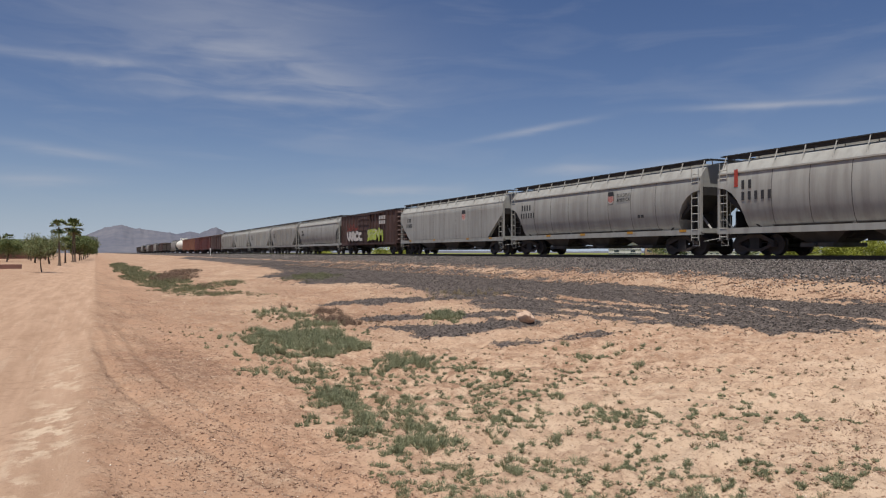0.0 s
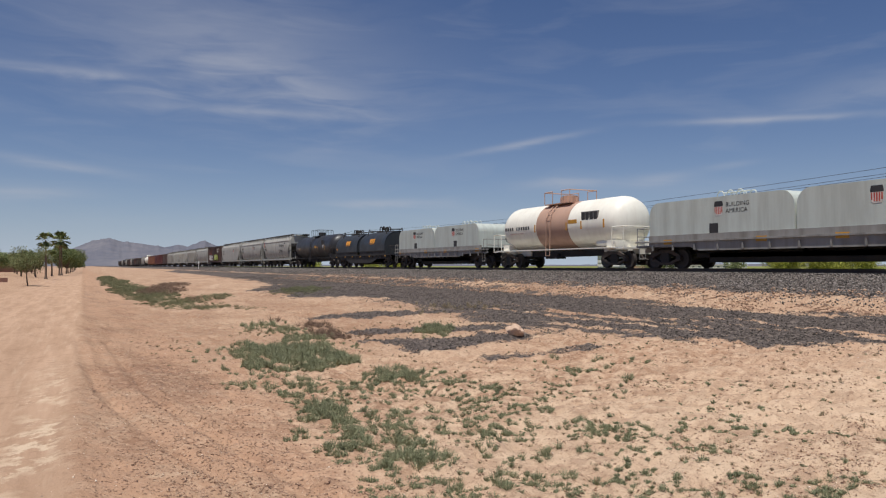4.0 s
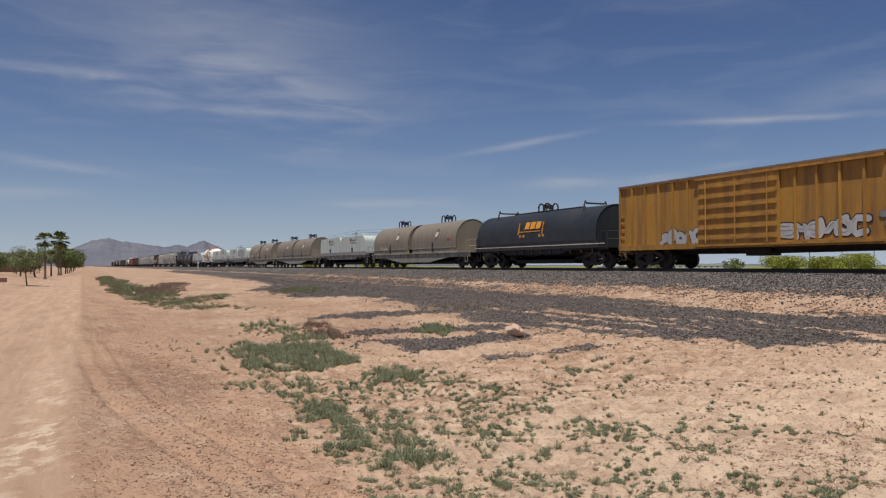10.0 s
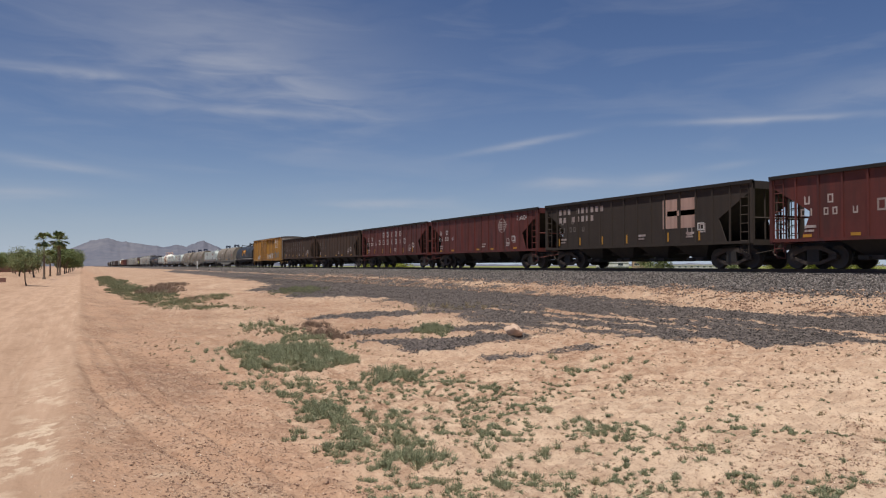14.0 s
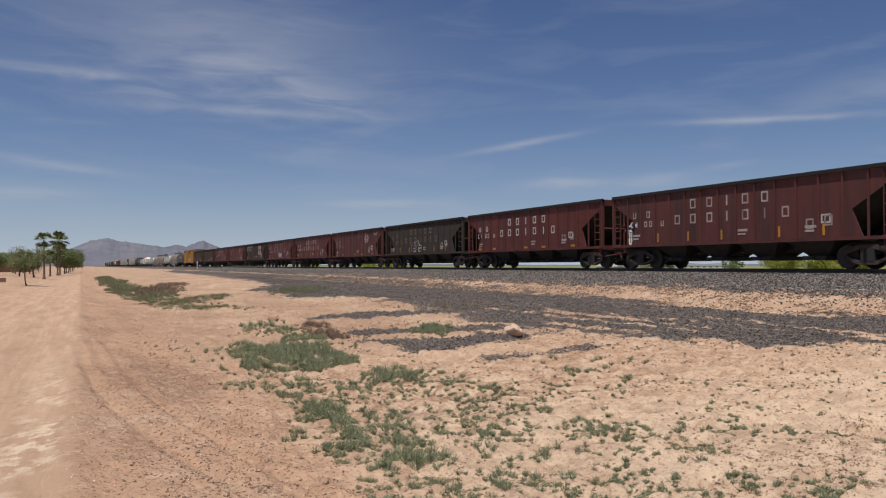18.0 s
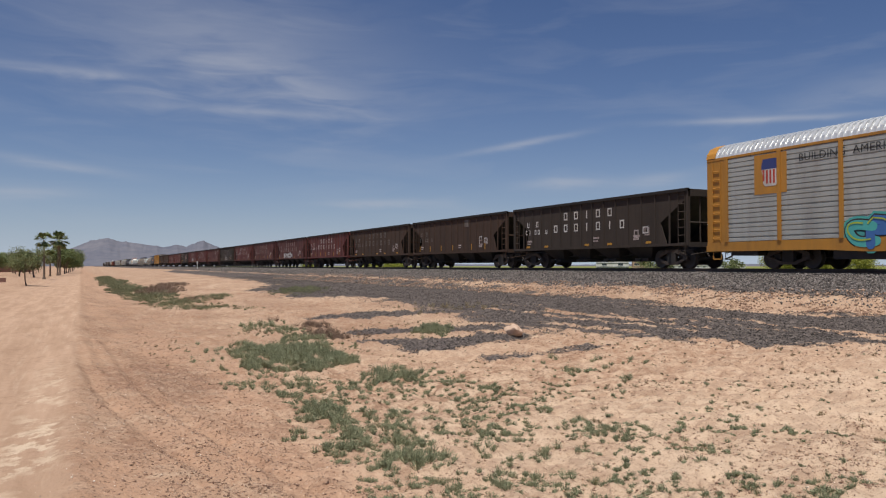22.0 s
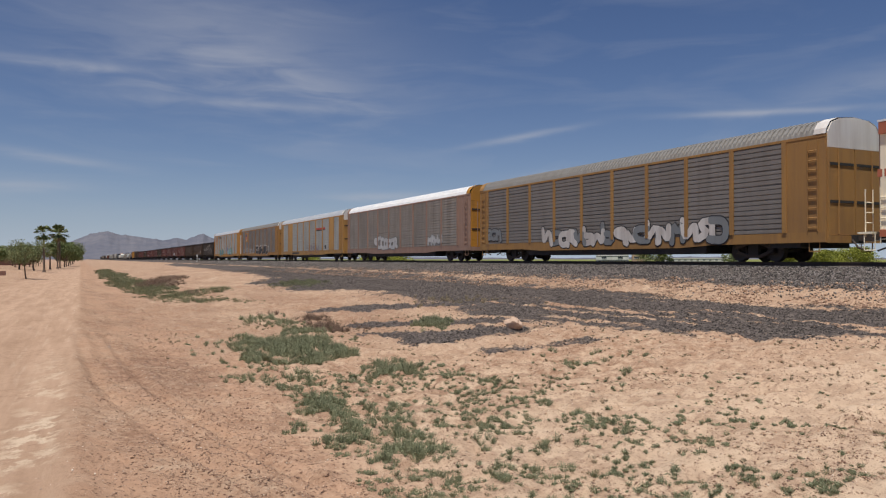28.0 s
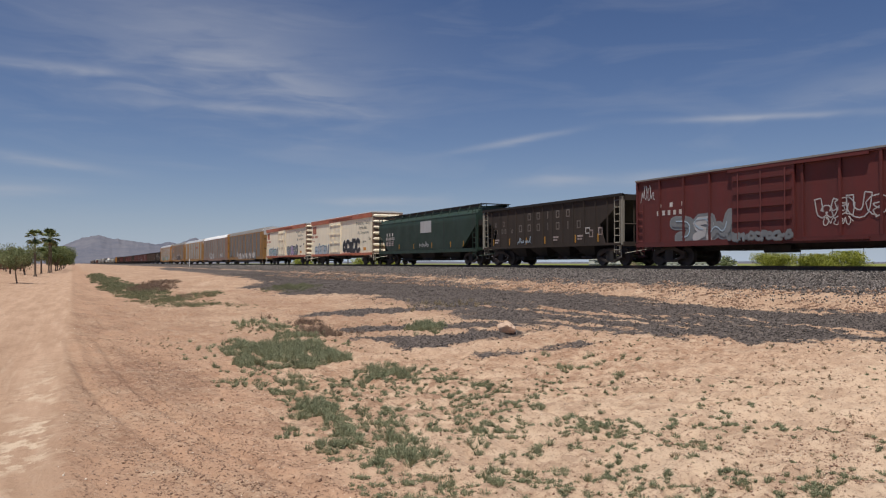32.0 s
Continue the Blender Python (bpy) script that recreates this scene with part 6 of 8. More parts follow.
def coil_car(L, hood, frame_mat, label, style, guides=False, bracket=None):
    """style: round, box or long. Hoods lie over a trough on a fish-bellied underframe."""
    car = rolling_stock("coil_car", L, 2.1, label)
    E = L / 2 - 0.5
    deck = 1.30
    for s in (-1, 1):
        if style == "round":
            prof = [(-E, 1.10), (-E, 0.80), (-E + 3.6, 0.76), (-3.0, 0.40), (3.0, 0.40), (E - 3.6, 0.76), (E, 0.80), (E, 1.10)]
        else:
            prof = [(-E + 0.9, 1.55), (-E + 0.9, 1.02), (-E + 3.6, 0.98), (-E + 4.2, 0.80), (E - 4.2, 0.80), (E - 3.6, 0.98), (E - 0.9, 1.02), (E - 0.9, 1.55)]
        part("side_sill", prism(bmesh.new(), prof, *sorted((s * 1.36, s * 1.44)), "x"), frame_mat, car)
        part("sill_flange", boxes((*sorted((s * 1.30, s * 1.52)), -E, E, *((1.10, 1.16) if style != "box" else (1.22, 1.29)))), frame_mat, car)
        for i in range(13):
            y = -E + 1.2 + (2 * E - 2.4) * i / 12
            part("sill_rib", boxes((*sorted((s * 1.44, s * 1.50)), y - 0.04, y + 0.04, 0.84, 1.09)), frame_mat, car)
    part("deck", boxes((-1.355, 1.355, -E, E, 1.0, 1.095)), frame_mat, car)
    part("centre_girder", boxes((-0.62, 0.62, -E + 4.0, E - 4.0, 0.27, 0.69), (-0.62, 0.62, -E + 3.2, E - 3.2, 0.5, 0.69)), UNDER, car)
    n = 1 if style == "long" else 2
    front, back, gap = (0.9, 1.3, 0.10) if style == "box" else (0.5 if not guides else 0.2, (2.2 if not guides else 1.6) if n == 2 else 1.0, 0.8)
    hl = (2 * E - front - back - gap * (n - 1)) / n
    for i in range(n):
        y = -E + back + hl / 2 + i * (hl + gap)
        z0 = 1.50 if style != "box" else 1.42
        part("trough_wall", boxes((-1.40, -1.30, y - hl / 2 + 0.02, y + hl / 2 - 0.02, 1.1, z0 + 0.02), (1.30, 1.40, y - hl / 2 + 0.02, y + hl / 2 - 0.02, 1.1, z0 + 0.02)), frame_mat, car)
        if style == "box":
            rr = 0.62
            top = 3.12
            pts = [(y - hl / 2, z0)]
            for a in range(7):
                b = math.pi - a * math.pi / 12
                pts.append((y - hl / 2 + rr + rr * math.cos(b), top - rr + rr * math.sin(b)))
            for a in range(7):
                b = math.pi / 2 - a * math.pi / 12
                pts.append((y + hl / 2 - rr + rr * math.cos(b), top - rr + rr * math.sin(b)))
            pts.append((y + hl / 2, z0))
            h = part("hood", prism(bmesh.new(), pts, -1.40, 1.40, "x"), hood, car, smooth=True)
            part("hood_latch", boxes((-1.425, -1.40, y - 0.24, y + 0.24, z0 + 0.08, z0 + 0.56)), BLACK_MARK, h)
            lifting_frame(car, y, top, hood, "loops")
        else:
            zc, rx = 2.08 if not guides else 2.04, 1.42
            rz = 1.54 if not guides else (1.34 if n == 2 else 1.46)
            sec = [(-rx, z0), (-rx, zc)] + [(-rx * math.cos(a * math.pi / 14), zc + rz * math.sin(a * math.pi / 14)) for a in range(1, 14)] + [(rx, zc), (rx, z0)]
            h = part("hood", prism(bmesh.new(), sec, y - hl / 2, y + hl / 2, "y"), hood, car, smooth=True)
            for ye in (y - hl / 2, y + hl / 2):
                bm = bmesh.new()
                loft(bm, [[(x * 1.006, yy, zc + (z - zc) * 1.006 if z > zc else z) for x, z in sec] for yy in (ye - 0.03, ye + 0.03)], cap=False, closed=False)
                part("hood_rim", bm, hood, h)
            part("hood_skirt", boxes((-rx - 0.03, -rx + 0.01, y - hl / 2, y + hl / 2, z0, z0 + 0.05), (rx - 0.01, rx + 0.03, y - hl / 2, y + hl / 2, z0, z0 + 0.05)), frame_mat, h)
            if guides:
                part("hood_spine", boxes((-0.16, 0.16, y - hl * 0.28, y + hl * 0.28, zc + rz - 0.01, zc + rz + 0.07)), UNDER, h)
                for q in (-1, 1):
                    yy = y + q * hl * 0.36
                    part("guide_post", rod(bmesh.new(), [(-0.9, yy, zc + rz * 0.72), (-0.71, yy, zc + rz + 0.3), (-0.62, yy, zc + rz + 0.16), (0.62, yy, zc + rz + 0.16), (0.71, yy, zc + rz + 0.3), (0.9, yy, zc + rz * 0.72)], 0.05, 4), UNDER, h)
            else:
                part("hood_latch", boxes((-rx - 0.03, -rx + 0.02, y - 0.13, y + 0.13, 1.18, 1.95)), BLACK_MARK, h)
            lifting_frame(car, y, zc + rz, bracket or UNDER, "arch")
    for s in (-1, 1):  # end platforms with rails
        part("end_platform", boxes((-1.45, 1.45, *sorted((s * E, s * (E - 0.75))), 1.0, 1.09)), frame_mat, car)
        if style != "box":  # pale end plate of the trough
            ye = s * E - s * ((back if s < 0 else front) - 0.12)
            part("end_plate", boxes((-1.38, 1.38, *sorted((ye, ye + s * 0.06)), 1.1, 2.05 if guides else 2.3)), hood, car)
        bm = bmesh.new()
        y = s * (E - 0.03)
        for q in (-1.42, -0.55, 0.55, 1.42):
            rod(bm, [(q, y, 1.09), (q, y, 1.95)], 0.024, 4)
        for z in (1.55, 1.95):
            rod(bm, [(-1.42, y, z), (1.42, y, z)], 0.026, 4)
        for q in (-1.42, 1.42):
            rod(bm, [(q, y, 1.95), (q, y - s * 0.5, 1.95), (q, y - s * 0.5, 1.09)], 0.02, 4)
        part("end_rail", bm, frame_mat, car)
    placed("brake_wheel", _gear["brake_wheel"], car, "", pose(0.3, -(E + 0.02), 2.0))
    for s in (-1, 1):
        for q in (-1, 1):
            y0 = s * (E - 0.25)
            bm = rod(bmesh.new(), [(q * 1.46, y0, 1.1), (q * 1.46, y0, 0.45), (q * 1.46, y0 - s * 0.4, 0.45), (q * 1.46, y0 - s * 0.4, 1.1)], 0.02, 4)
            part("step", bm, frame_mat, car)
    return car


# ---------------------------------------------------------------- box cars
def box_car(L, mat, roof_mat, label, top=4.55, post_gap=1.15, door=(6.2, 10.6), end_mat=None, name="box_car", ribbed=True, band=None, door_mat=None, door_bars=5, sill_mat=None, rib_mat=None):
    """door: start and end of the door, from the front end of the car."""
    inset = 1.3 if name == "reefer_car" else 0.62
    car = rolling_stock(name, L, 4.0 if name == "reefer_car" else 2.35, label)
    E = L / 2 - inset
    zb = 1.0
    part("body", boxes((-1.48, 1.48, -E, E, zb, top - 0.06)), mat, car)
    # low-peaked roof with cross ribs
    bm = bmesh.new()
    prism(bm, [(-1.58, top - 0.10), (1.58, top - 0.10), (1.58, top - 0.03), (0.9, top + 0.03), (0, top + 0.07), (-0.9, top + 0.03), (-1.58, top - 0.03)], -E - 0.03, E + 0.03, "y")
    roof = part("roof", bm, roof_mat, car)
    n = int(2 * E / 1.2)
    for i in range(n + 1 if not band else 0):
        y = -E + 2 * E * i / n
        bm = bmesh.new()
        prism(bm, [(-1.5, top - 0.02), (-0.9, top + 0.04), (0, top + 0.08), (0.9, top + 0.04), (1.5, top - 0.02), (1.5, top - 0.008), (0.9, top + 0.06), (0, top + 0.10), (-0.9, top + 0.06), (-1.5, top - 0.008)], y - 0.05, y + 0.05, "y")
        part("roof_rib", bm, roof_mat, roof)
    d0, d1 = L / 2 - door[0], L / 2 - door[1]
    for s in (-1, 1):
        a, b = sorted((s * 1.48, s * 1.56))
        if ribbed:
            k = int(2 * E / post_gap)
            for i in range(k + 1):
                y = -E + 0.05 + (2 * E - 0.1) * i / k
                if d1 - 0.15 < y < d0 + 0.15:
                    continue
                part("side_post", boxes((a, b, y - 0.05, y + 0.05, zb + 0.1, top - 0.12)), mat, car)
        part("side_sill", boxes((*sorted((s * 1.48, s * 1.55)), -E, E, zb - 0.12, zb + 0.12)), sill_mat or mat, car)
        part("top_rail", boxes((*sorted((s * 1.48, s * 1.57)), -E, E, top - (0.52 if band else 0.16), top - 0.1)), band or mat, car)
        dr = part("door", boxes((*sorted((s * 1.50, s * 1.60)), d1, d0, zb + 0.05, top - (0.56 if band else 0.22))), door_mat or mat, car)
        for i in range(door_bars):
            z = zb + 0.30 + (top - zb - (1.15 if band else 0.9)) * i / (door_bars - 1)
            part("door_rib", boxes((*sorted((s * 1.60, s * 1.655)), d1 + 0.08, d0 - 0.08, z - 0.05, z + 0.05)), door_mat or mat, dr)
        bm = bmesh.new()
        for f in (0.12, 0.5, 0.88):
            yy = d1 + (d0 - d1) * f
            rod(bm, [(s * 1.675, yy, zb + 0.1), (s * 1.675, yy, top - (0.65 if band else 0.35))], 0.03, 4)
        part("lock_bar", bm, door_mat or mat, dr)
        part("door_track", boxes((*sorted((s * 1.56, s * 1.64)), d1 - (d0 - d1), d0 + 0.2, top - 0.26, top - 0.16)), band or mat, car)
        part("door_track", boxes((*sorted((s * 1.56, s * 1.64)), d1 - (d0 - d1), d0 + 0.2, zb - 0.04, zb + 0.05)), sill_mat or mat, car)
    for q in (-1, 1):  # corrugated ends
        e = part("end_wall", boxes((-1.46, 1.46, *sorted((q * E, q * (E + 0.05))), zb, top - 0.12)), end_mat or mat, car)
        for i in range(7):
            z = zb + 0.3 + (top - zb - 0.7) * i / 6
            bm = bmesh.new()
            ring = lambda x, d: [(x, q * (E + 0.05), z - d * 1.5), (x, q * (E + 0.05 + d), z - d * 0.5), (x, q * (E + 0.05 + d), z + d * 0.5), (x, q * (E + 0.05), z + d * 1.5)]
            loft(bm, [ring(-1.42, 0.01), ring(-1.25, 0.085), ring(1.25, 0.085), ring(1.42, 0.01)])
            part("end_rib", bm, rib_mat or end_mat or mat, e)
    end_gear(car, L, mat, 2.6 if name == "reefer_car" else 3.0, 1.52, 2.0, inset=inset - 0.62)
    return car


# ---------------------------------------------------------------- autorack
def autorack(L, frame_mat, panel_mat, roof_mat, end_mat, label, solid=(), post_w=0.16, near_solid=1.8, far_solid=1.1, widths=(1,) * 9):
    """widths: shares of the side's panels from the tail forward; end_mat: doors and cap of the ends."""
    door_mat, end_mat = end_mat
    car = rolling_stock("autorack_car", L, 4.5, label)
    E = L / 2 - 0.75
    for s in (-1, 1):
        prof = [(-E, 1.12), (-E, 0.74), (-E + 5.5, 0.72), (-E + 7.5, 0.62), (E - 7.5, 0.62), (E - 5.5, 0.72), (E, 0.74), (E, 1.12)]
        part("side_sill", prism(bmesh.new(), prof, *sorted((s * 1.46, s * 1.55)), "x"), frame_mat, car)
        part("top_rail", boxes((*sorted((s * 1.46, s * 1.55)), -E, E, 4.66, 4.76)), frame_mat, car)
        for y0, y1 in ((-E, -E + near_solid), (E - far_solid, E)):
            part("end_panel", boxes((*sorted((s * 1.45, s * 1.535)), y0, y1, 1.12, 4.66)), frame_mat, car)
        a0, a1 = -E + near_solid, E - far_solid
        total = sum(widths)
        y1 = a0
        part("side_post", boxes((*sorted((s * 1.46, s * 1.59)), a0 - post_w / 2, a0 + post_w / 2, 1.12, 4.68)), frame_mat, car)
        for i, wd in enumerate(widths):
            y0, y1 = y1, y1 + (a1 - a0) * wd / total
            part("side_post", boxes((*sorted((s * 1.46, s * 1.59)), y1 - post_w / 2, y1 + post_w / 2, 1.12, 4.68)), frame_mat, car)
            if i in solid:
                part("side_panel", boxes((*sorted((s * 1.46, s * 1.56)), y0, y1, 1.12, 4.66)), frame_mat, car)
                continue
            bm = bmesh.new()  # light sheet with narrow lengthwise grooves
            prof = []
            k = 18
            for r in range(k):
                dz = (4.66 - 1.14) / k
                z = 1.14 + dz * r
                g = 0.20 if r % 3 else 0.36
                prof += [(s * 1.535, z), (s * 1.535, z + dz * (1 - g)), (s * 1.478, z + dz * (1 - g * 0.55)), (s * 1.478, z + dz * 0.985)]
            rows = [[bm.verts.new((x, y, z)) for x, z in prof] for y in (y0 + post_w / 2, y1 - post_w / 2)]
            for q in range(len(prof) - 1):
                bm.faces.new((rows[0][q], rows[0][q + 1], rows[1][q + 1], rows[1][q]))
            part("side_panel", bm, panel_mat, car)
    part("deck", boxes((-1.46, 1.46, -E, E, 1.0, 1.1)), UNDER, car)
    part("underframe", boxes((-1.42, 1.42, -E + 6.0, E - 6.0, 0.36, 0.98), (-1.42, 1.42, -E + 1.2, -E + 2.6, 0.55, 0.98), (-1.42, 1.42, E - 2.6, E - 1.2, 0.55, 0.98)), UNDER, car)
    part("inner_deck", boxes((-1.44, 1.44, -E + 0.3, E - 0.3, 2.95, 3.02)), UNDER, car)
    sec = [(-1.54, 4.74), (-1.49, 4.94), (-1.30, 5.20), (-0.9, 5.36), (0, 5.44), (0.9, 5.36), (1.30, 5.20), (1.49, 4.94), (1.54, 4.74)]
    rings, m = [], int(2 * E / 0.25)
    for i in range(m):
        y = -E + 2 * E * i / m
        w = 2 * E / m
        for f, d in ((0.0, 0.035), (0.48, 0.035), (0.54, -0.06), (0.93, -0.06)):
            rings.append([(x, y + f * w, z + (d if 0 < j < 8 else 0)) for j, (x, z) in enumerate(sec)])
    rings.append([(x, E, z) for x, z in sec])
    part("roof", loft(bmesh.new(), rings, cap=False, closed=False), roof_mat, car)
    for q in (-1, 1):
        bm = bmesh.new()
        part("roof_cap", loft(bm, [[(x * 1.015, y, z + 0.03) for x, z in sec] for y in (q * (E - 0.5), q * (E + 0.02))], cap=False, closed=False), frame_mat if q > 0 else end_mat, car)
        for sx in (-1, 1):
            pts = [(sx * 0.03, 1.0), (sx * 1.46, 1.0), (sx * 1.46, 4.25), (sx * 0.03, 4.25)]
            d = part("end_door", prism(bmesh.new(), pts, *sorted((q * (E - 0.02), q * (E + 0.06))), "y"), door_mat, car)
            part("hinge_bar", rod(bmesh.new(), [(sx * 0.95, q * (E + 0.09), 1.05), (sx * 0.95, q * (E + 0.09), 4.2)], 0.03, 5), frame_mat, d)
            for zz in (2.2, 3.6):
                part("door_bar", boxes((*sorted((sx * 0.1, sx * 1.4)), *sorted((q * (E + 0.06), q * (E + 0.09))), zz, zz + 0.1)), UNDER, d)
        pts = [(-1.46, 4.26), (1.46, 4.26), (1.46, 4.84), (1.25, 5.20), (0.8, 5.37), (0, 5.45), (-0.8, 5.37), (-1.25, 5.20), (-1.46, 4.84)]
        part("end_cap", prism(bmesh.new(), pts, *sorted((q * (E - 0.02), q * (E + 0.05))), "y"), end_mat, car)
        for sx in (-1, 1):
            part("ladder", ladder_bm(bmesh.new(), sx * 1.57, q * (E - 0.55), 1.15, 4.55), frame_mat, car)
            bm = bmesh.new()
            rod(bm, [(sx * 1.5, q * (E - 0.3), 0.75), (sx * 1.5, q * (E - 0.3), 0.4), (sx * 1.5, q * (E - 0.75), 0.4), (sx * 1.5, q * (E - 0.75), 0.75)], 0.02, 4)
            part("step", bm, frame_mat, car)
        part("end_sill", boxes((-1.5, 1.5, *sorted((q * E, q * (E + 0.1))), 0.72, 0.99)), frame_mat, car)
    return car

# ---------------------------------------------------------------- the train, from its head to its tail
GREY = paint("hopper_grey", (0.375, 0.365, 0.325), (0.15, 0.13, 0.105), 0.5, 0.15, 0.55)
GREY_B = paint("hopper_grey_worn", (0.33, 0.315, 0.28), (0.13, 0.105, 0.085), 0.6, 0.25, 0.6)
GREY_ROOF = paint("hopper_roof_grey", (0.47, 0.455, 0.40), (0.22, 0.19, 0.155), 0.35, 0.1, 0.5)
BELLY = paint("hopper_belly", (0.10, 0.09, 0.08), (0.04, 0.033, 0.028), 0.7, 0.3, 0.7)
BROWN_BOX = paint("boxcar_brown", (0.085, 0.042, 0.032), (0.045, 0.03, 0.025), 0.5, 0.4, 0.65)
TANK_BLACK = paint("tank_black", (0.022, 0.022, 0.024), (0.06, 0.052, 0.045), 0.35, 0.05, 0.42)
TANK_WHITE = paint("tank_white", (0.83, 0.80, 0.69), (0.46, 0.37, 0.28), 0.22, 0.08, 0.45)
SPILL = paint("spill_tan", (0.46, 0.29, 0.21), (0.32, 0.2, 0.14), 0.5, 0.1, 0.75)
CSX_DARK = paint("coil_black", (0.020, 0.024, 0.028), (0.05, 0.045, 0.04), 0.35, 0.1, 0.5)
COIL_PALE = paint("coil_pale_green", (0.50, 0.54, 0.49), (0.27, 0.26, 0.22), 0.5, 0.1, 0.55)
COIL_FRAME = paint("coil_frame_grey", (0.27, 0.26, 0.24), (0.12, 0.10, 0.08), 0.6, 0.3, 0.65)
COIL_BROWN = paint("coil_brown", (0.225, 0.185, 0.135), (0.13, 0.10, 0.07), 0.45, 0.15, 0.6)
COIL_TAN = paint("coil_frame_tan", (0.31, 0.285, 0.225), (0.14, 0.11, 0.08), 0.5, 0.3, 0.7)
BRACKET_BLUE = paint("bracket_blue", (0.014, 0.026, 0.065), (0.05, 0.05, 0.05), 0.4, 0.2, 0.5)
YELLOW_BOX = paint("boxcar_yellow", (0.45, 0.225, 0.036), (0.15, 0.072, 0.03), 0.8, 0.55, 0.6)
YELLOW_END = paint("boxcar_end_grey", (0.20, 0.16, 0.13), (0.08, 0.06, 0.05), 0.6, 0.4, 0.65)
MAROON = paint("hopper_red", (0.128, 0.026, 0.018), (0.030, 0.017, 0.014), 0.8, 0.25, 0.6)
MAROON_B = paint("hopper_red_faded", (0.118, 0.031, 0.023), (0.034, 0.019, 0.016), 0.85, 0.3, 0.65)
HOPPER_BROWN = paint("hopper_brown", (0.066, 0.034, 0.019), (0.026, 0.016, 0.010), 0.65, 0.3, 0.9)
HOPPER_DARK = paint("hopper_black", (0.044, 0.030, 0.021), (0.018, 0.013, 0.010), 0.5, 0.3, 0.9)
RACK_ORANGE = paint("rack_orange", (0.47, 0.215, 0.028), (0.20, 0.095, 0.03), 0.45, 0.15, 0.55)
RACK_TAN = paint("rack_tan", (0.44, 0.24, 0.065), (0.2, 0.11, 0.06), 0.5, 0.2, 0.6)
RACK_BROWN = paint("rack_brown", (0.36, 0.18, 0.045), (0.14, 0.072, 0.04), 0.5, 0.25, 0.65)
RACK_RUST = paint("rack_rust", (0.36, 0.19, 0.055), (0.17, 0.095, 0.05), 0.55, 0.25, 0.65)
RACK_PINK = paint("rack_faded_brown", (0.34, 0.21, 0.15), (0.16, 0.1, 0.075), 0.5, 0.2, 0.65)
GALV = paint("galvanised", (0.40, 0.405, 0.375), (0.21, 0.19, 0.165), 0.6, 0.2, 0.5)
GALV_DIRTY = paint("galvanised_dirty", (0.21, 0.19, 0.17), (0.15, 0.125, 0.105), 0.6, 0.2, 0.6)
GALV_BROWN = paint("galvanised_brown", (0.30, 0.265, 0.225), (0.15, 0.12, 0.095), 0.6, 0.2, 0.6)
ROOF_BRIGHT = paint("roof_bright", (0.62, 0.63, 0.62), (0.4, 0.38, 0.35), 0.3, 0.05, 0.42, 0.4)
ROOF_DULL = paint("roof_dull", (0.24, 0.225, 0.20), (0.17, 0.15, 0.125), 0.5, 0.1, 0.55)
ROOF_WHITE = paint("roof_white", (0.82, 0.81, 0.78), (0.5, 0.46, 0.42), 0.2, 0.03, 0.4)
END_WHITE = paint("end_white", (0.72, 0.68, 0.62), (0.36, 0.28, 0.22), 0.4, 0.1, 0.5)
REEFER = paint("reefer_cream", (0.89, 0.79, 0.59), (0.54, 0.42, 0.28), 0.28, 0.06, 0.5)
# brown end wall: shade of the recesses between ribs put into the colour
REEFER_END = paint("reefer_end_recess_shade", (0.30, 0.19, 0.13), (0.14, 0.09, 0.065), 0.6, 0.2, 0.7)
REEFER_ORANGE = paint("reefer_orange", (0.46, 0.135, 0.065), (0.22, 0.09, 0.055), 0.4, 0.15, 0.55)
FOREST = paint("hopper_green", (0.020, 0.044, 0.027), (0.025, 0.024, 0.02), 0.45, 0.15, 0.6)
RED_BOX = paint("boxcar_red", (0.122, 0.022, 0.018), (0.065, 0.028, 0.024), 0.4, 0.2, 0.6)
RUST_BOX = paint("boxcar_rust", (0.26, 0.10, 0.05), (0.1, 0.05, 0.035), 0.5, 0.3, 0.65)
ORANGE_TXT = paint("marking_orange", (0.72, 0.30, 0.03), (0.4, 0.2, 0.06), 0.2, 0.05, 0.5)
PAINT_TEAL = paint("spray_teal", (0.08, 0.42, 0.36), (0.05, 0.2, 0.3), 0.3, 0.0, 0.5)
PAINT_BLUE = paint("spray_blue", (0.05, 0.16, 0.42), (0.05, 0.1, 0.2), 0.3, 0.0, 0.5)
PAINT_PALE = paint("spray_pale_blue", (0.42, 0.52, 0.58), (0.25, 0.3, 0.33), 0.4, 0.0, 0.5)
PAINT_SILVER = paint("spray_silver", (0.50, 0.49, 0.47), (0.25, 0.22, 0.2), 0.5, 0.1, 0.5)
PAINT_GREY = paint("spray_grey", (0.21, 0.22, 0.22), (0.12, 0.12, 0.12), 0.4, 0.0, 0.6)
PAINT_LIME = paint("spray_lime", (0.42, 0.50, 0.04), (0.2, 0.25, 0.05), 0.3, 0.0, 0.5)
PAINT_PURPLE = paint("spray_purple", (0.13, 0.03, 0.10), (0.1, 0.05, 0.06), 0.2, 0.0, 0.5)
PAINT_MAUVE = paint("spray_mauve", (0.42, 0.28, 0.45), (0.25, 0.2, 0.28), 0.3, 0.0, 0.5)

DUST_MARK = paint("marking_dusty", (0.17, 0.14, 0.115), (0.07, 0.05, 0.04), 0.7, 0.2, 0.7)

TRAIN = []
head = 541.05  # the train's head along the track at the start


def couple(car, L):
    global head
    TRAIN.append((car, head - L / 2))
    head -= L
    return car


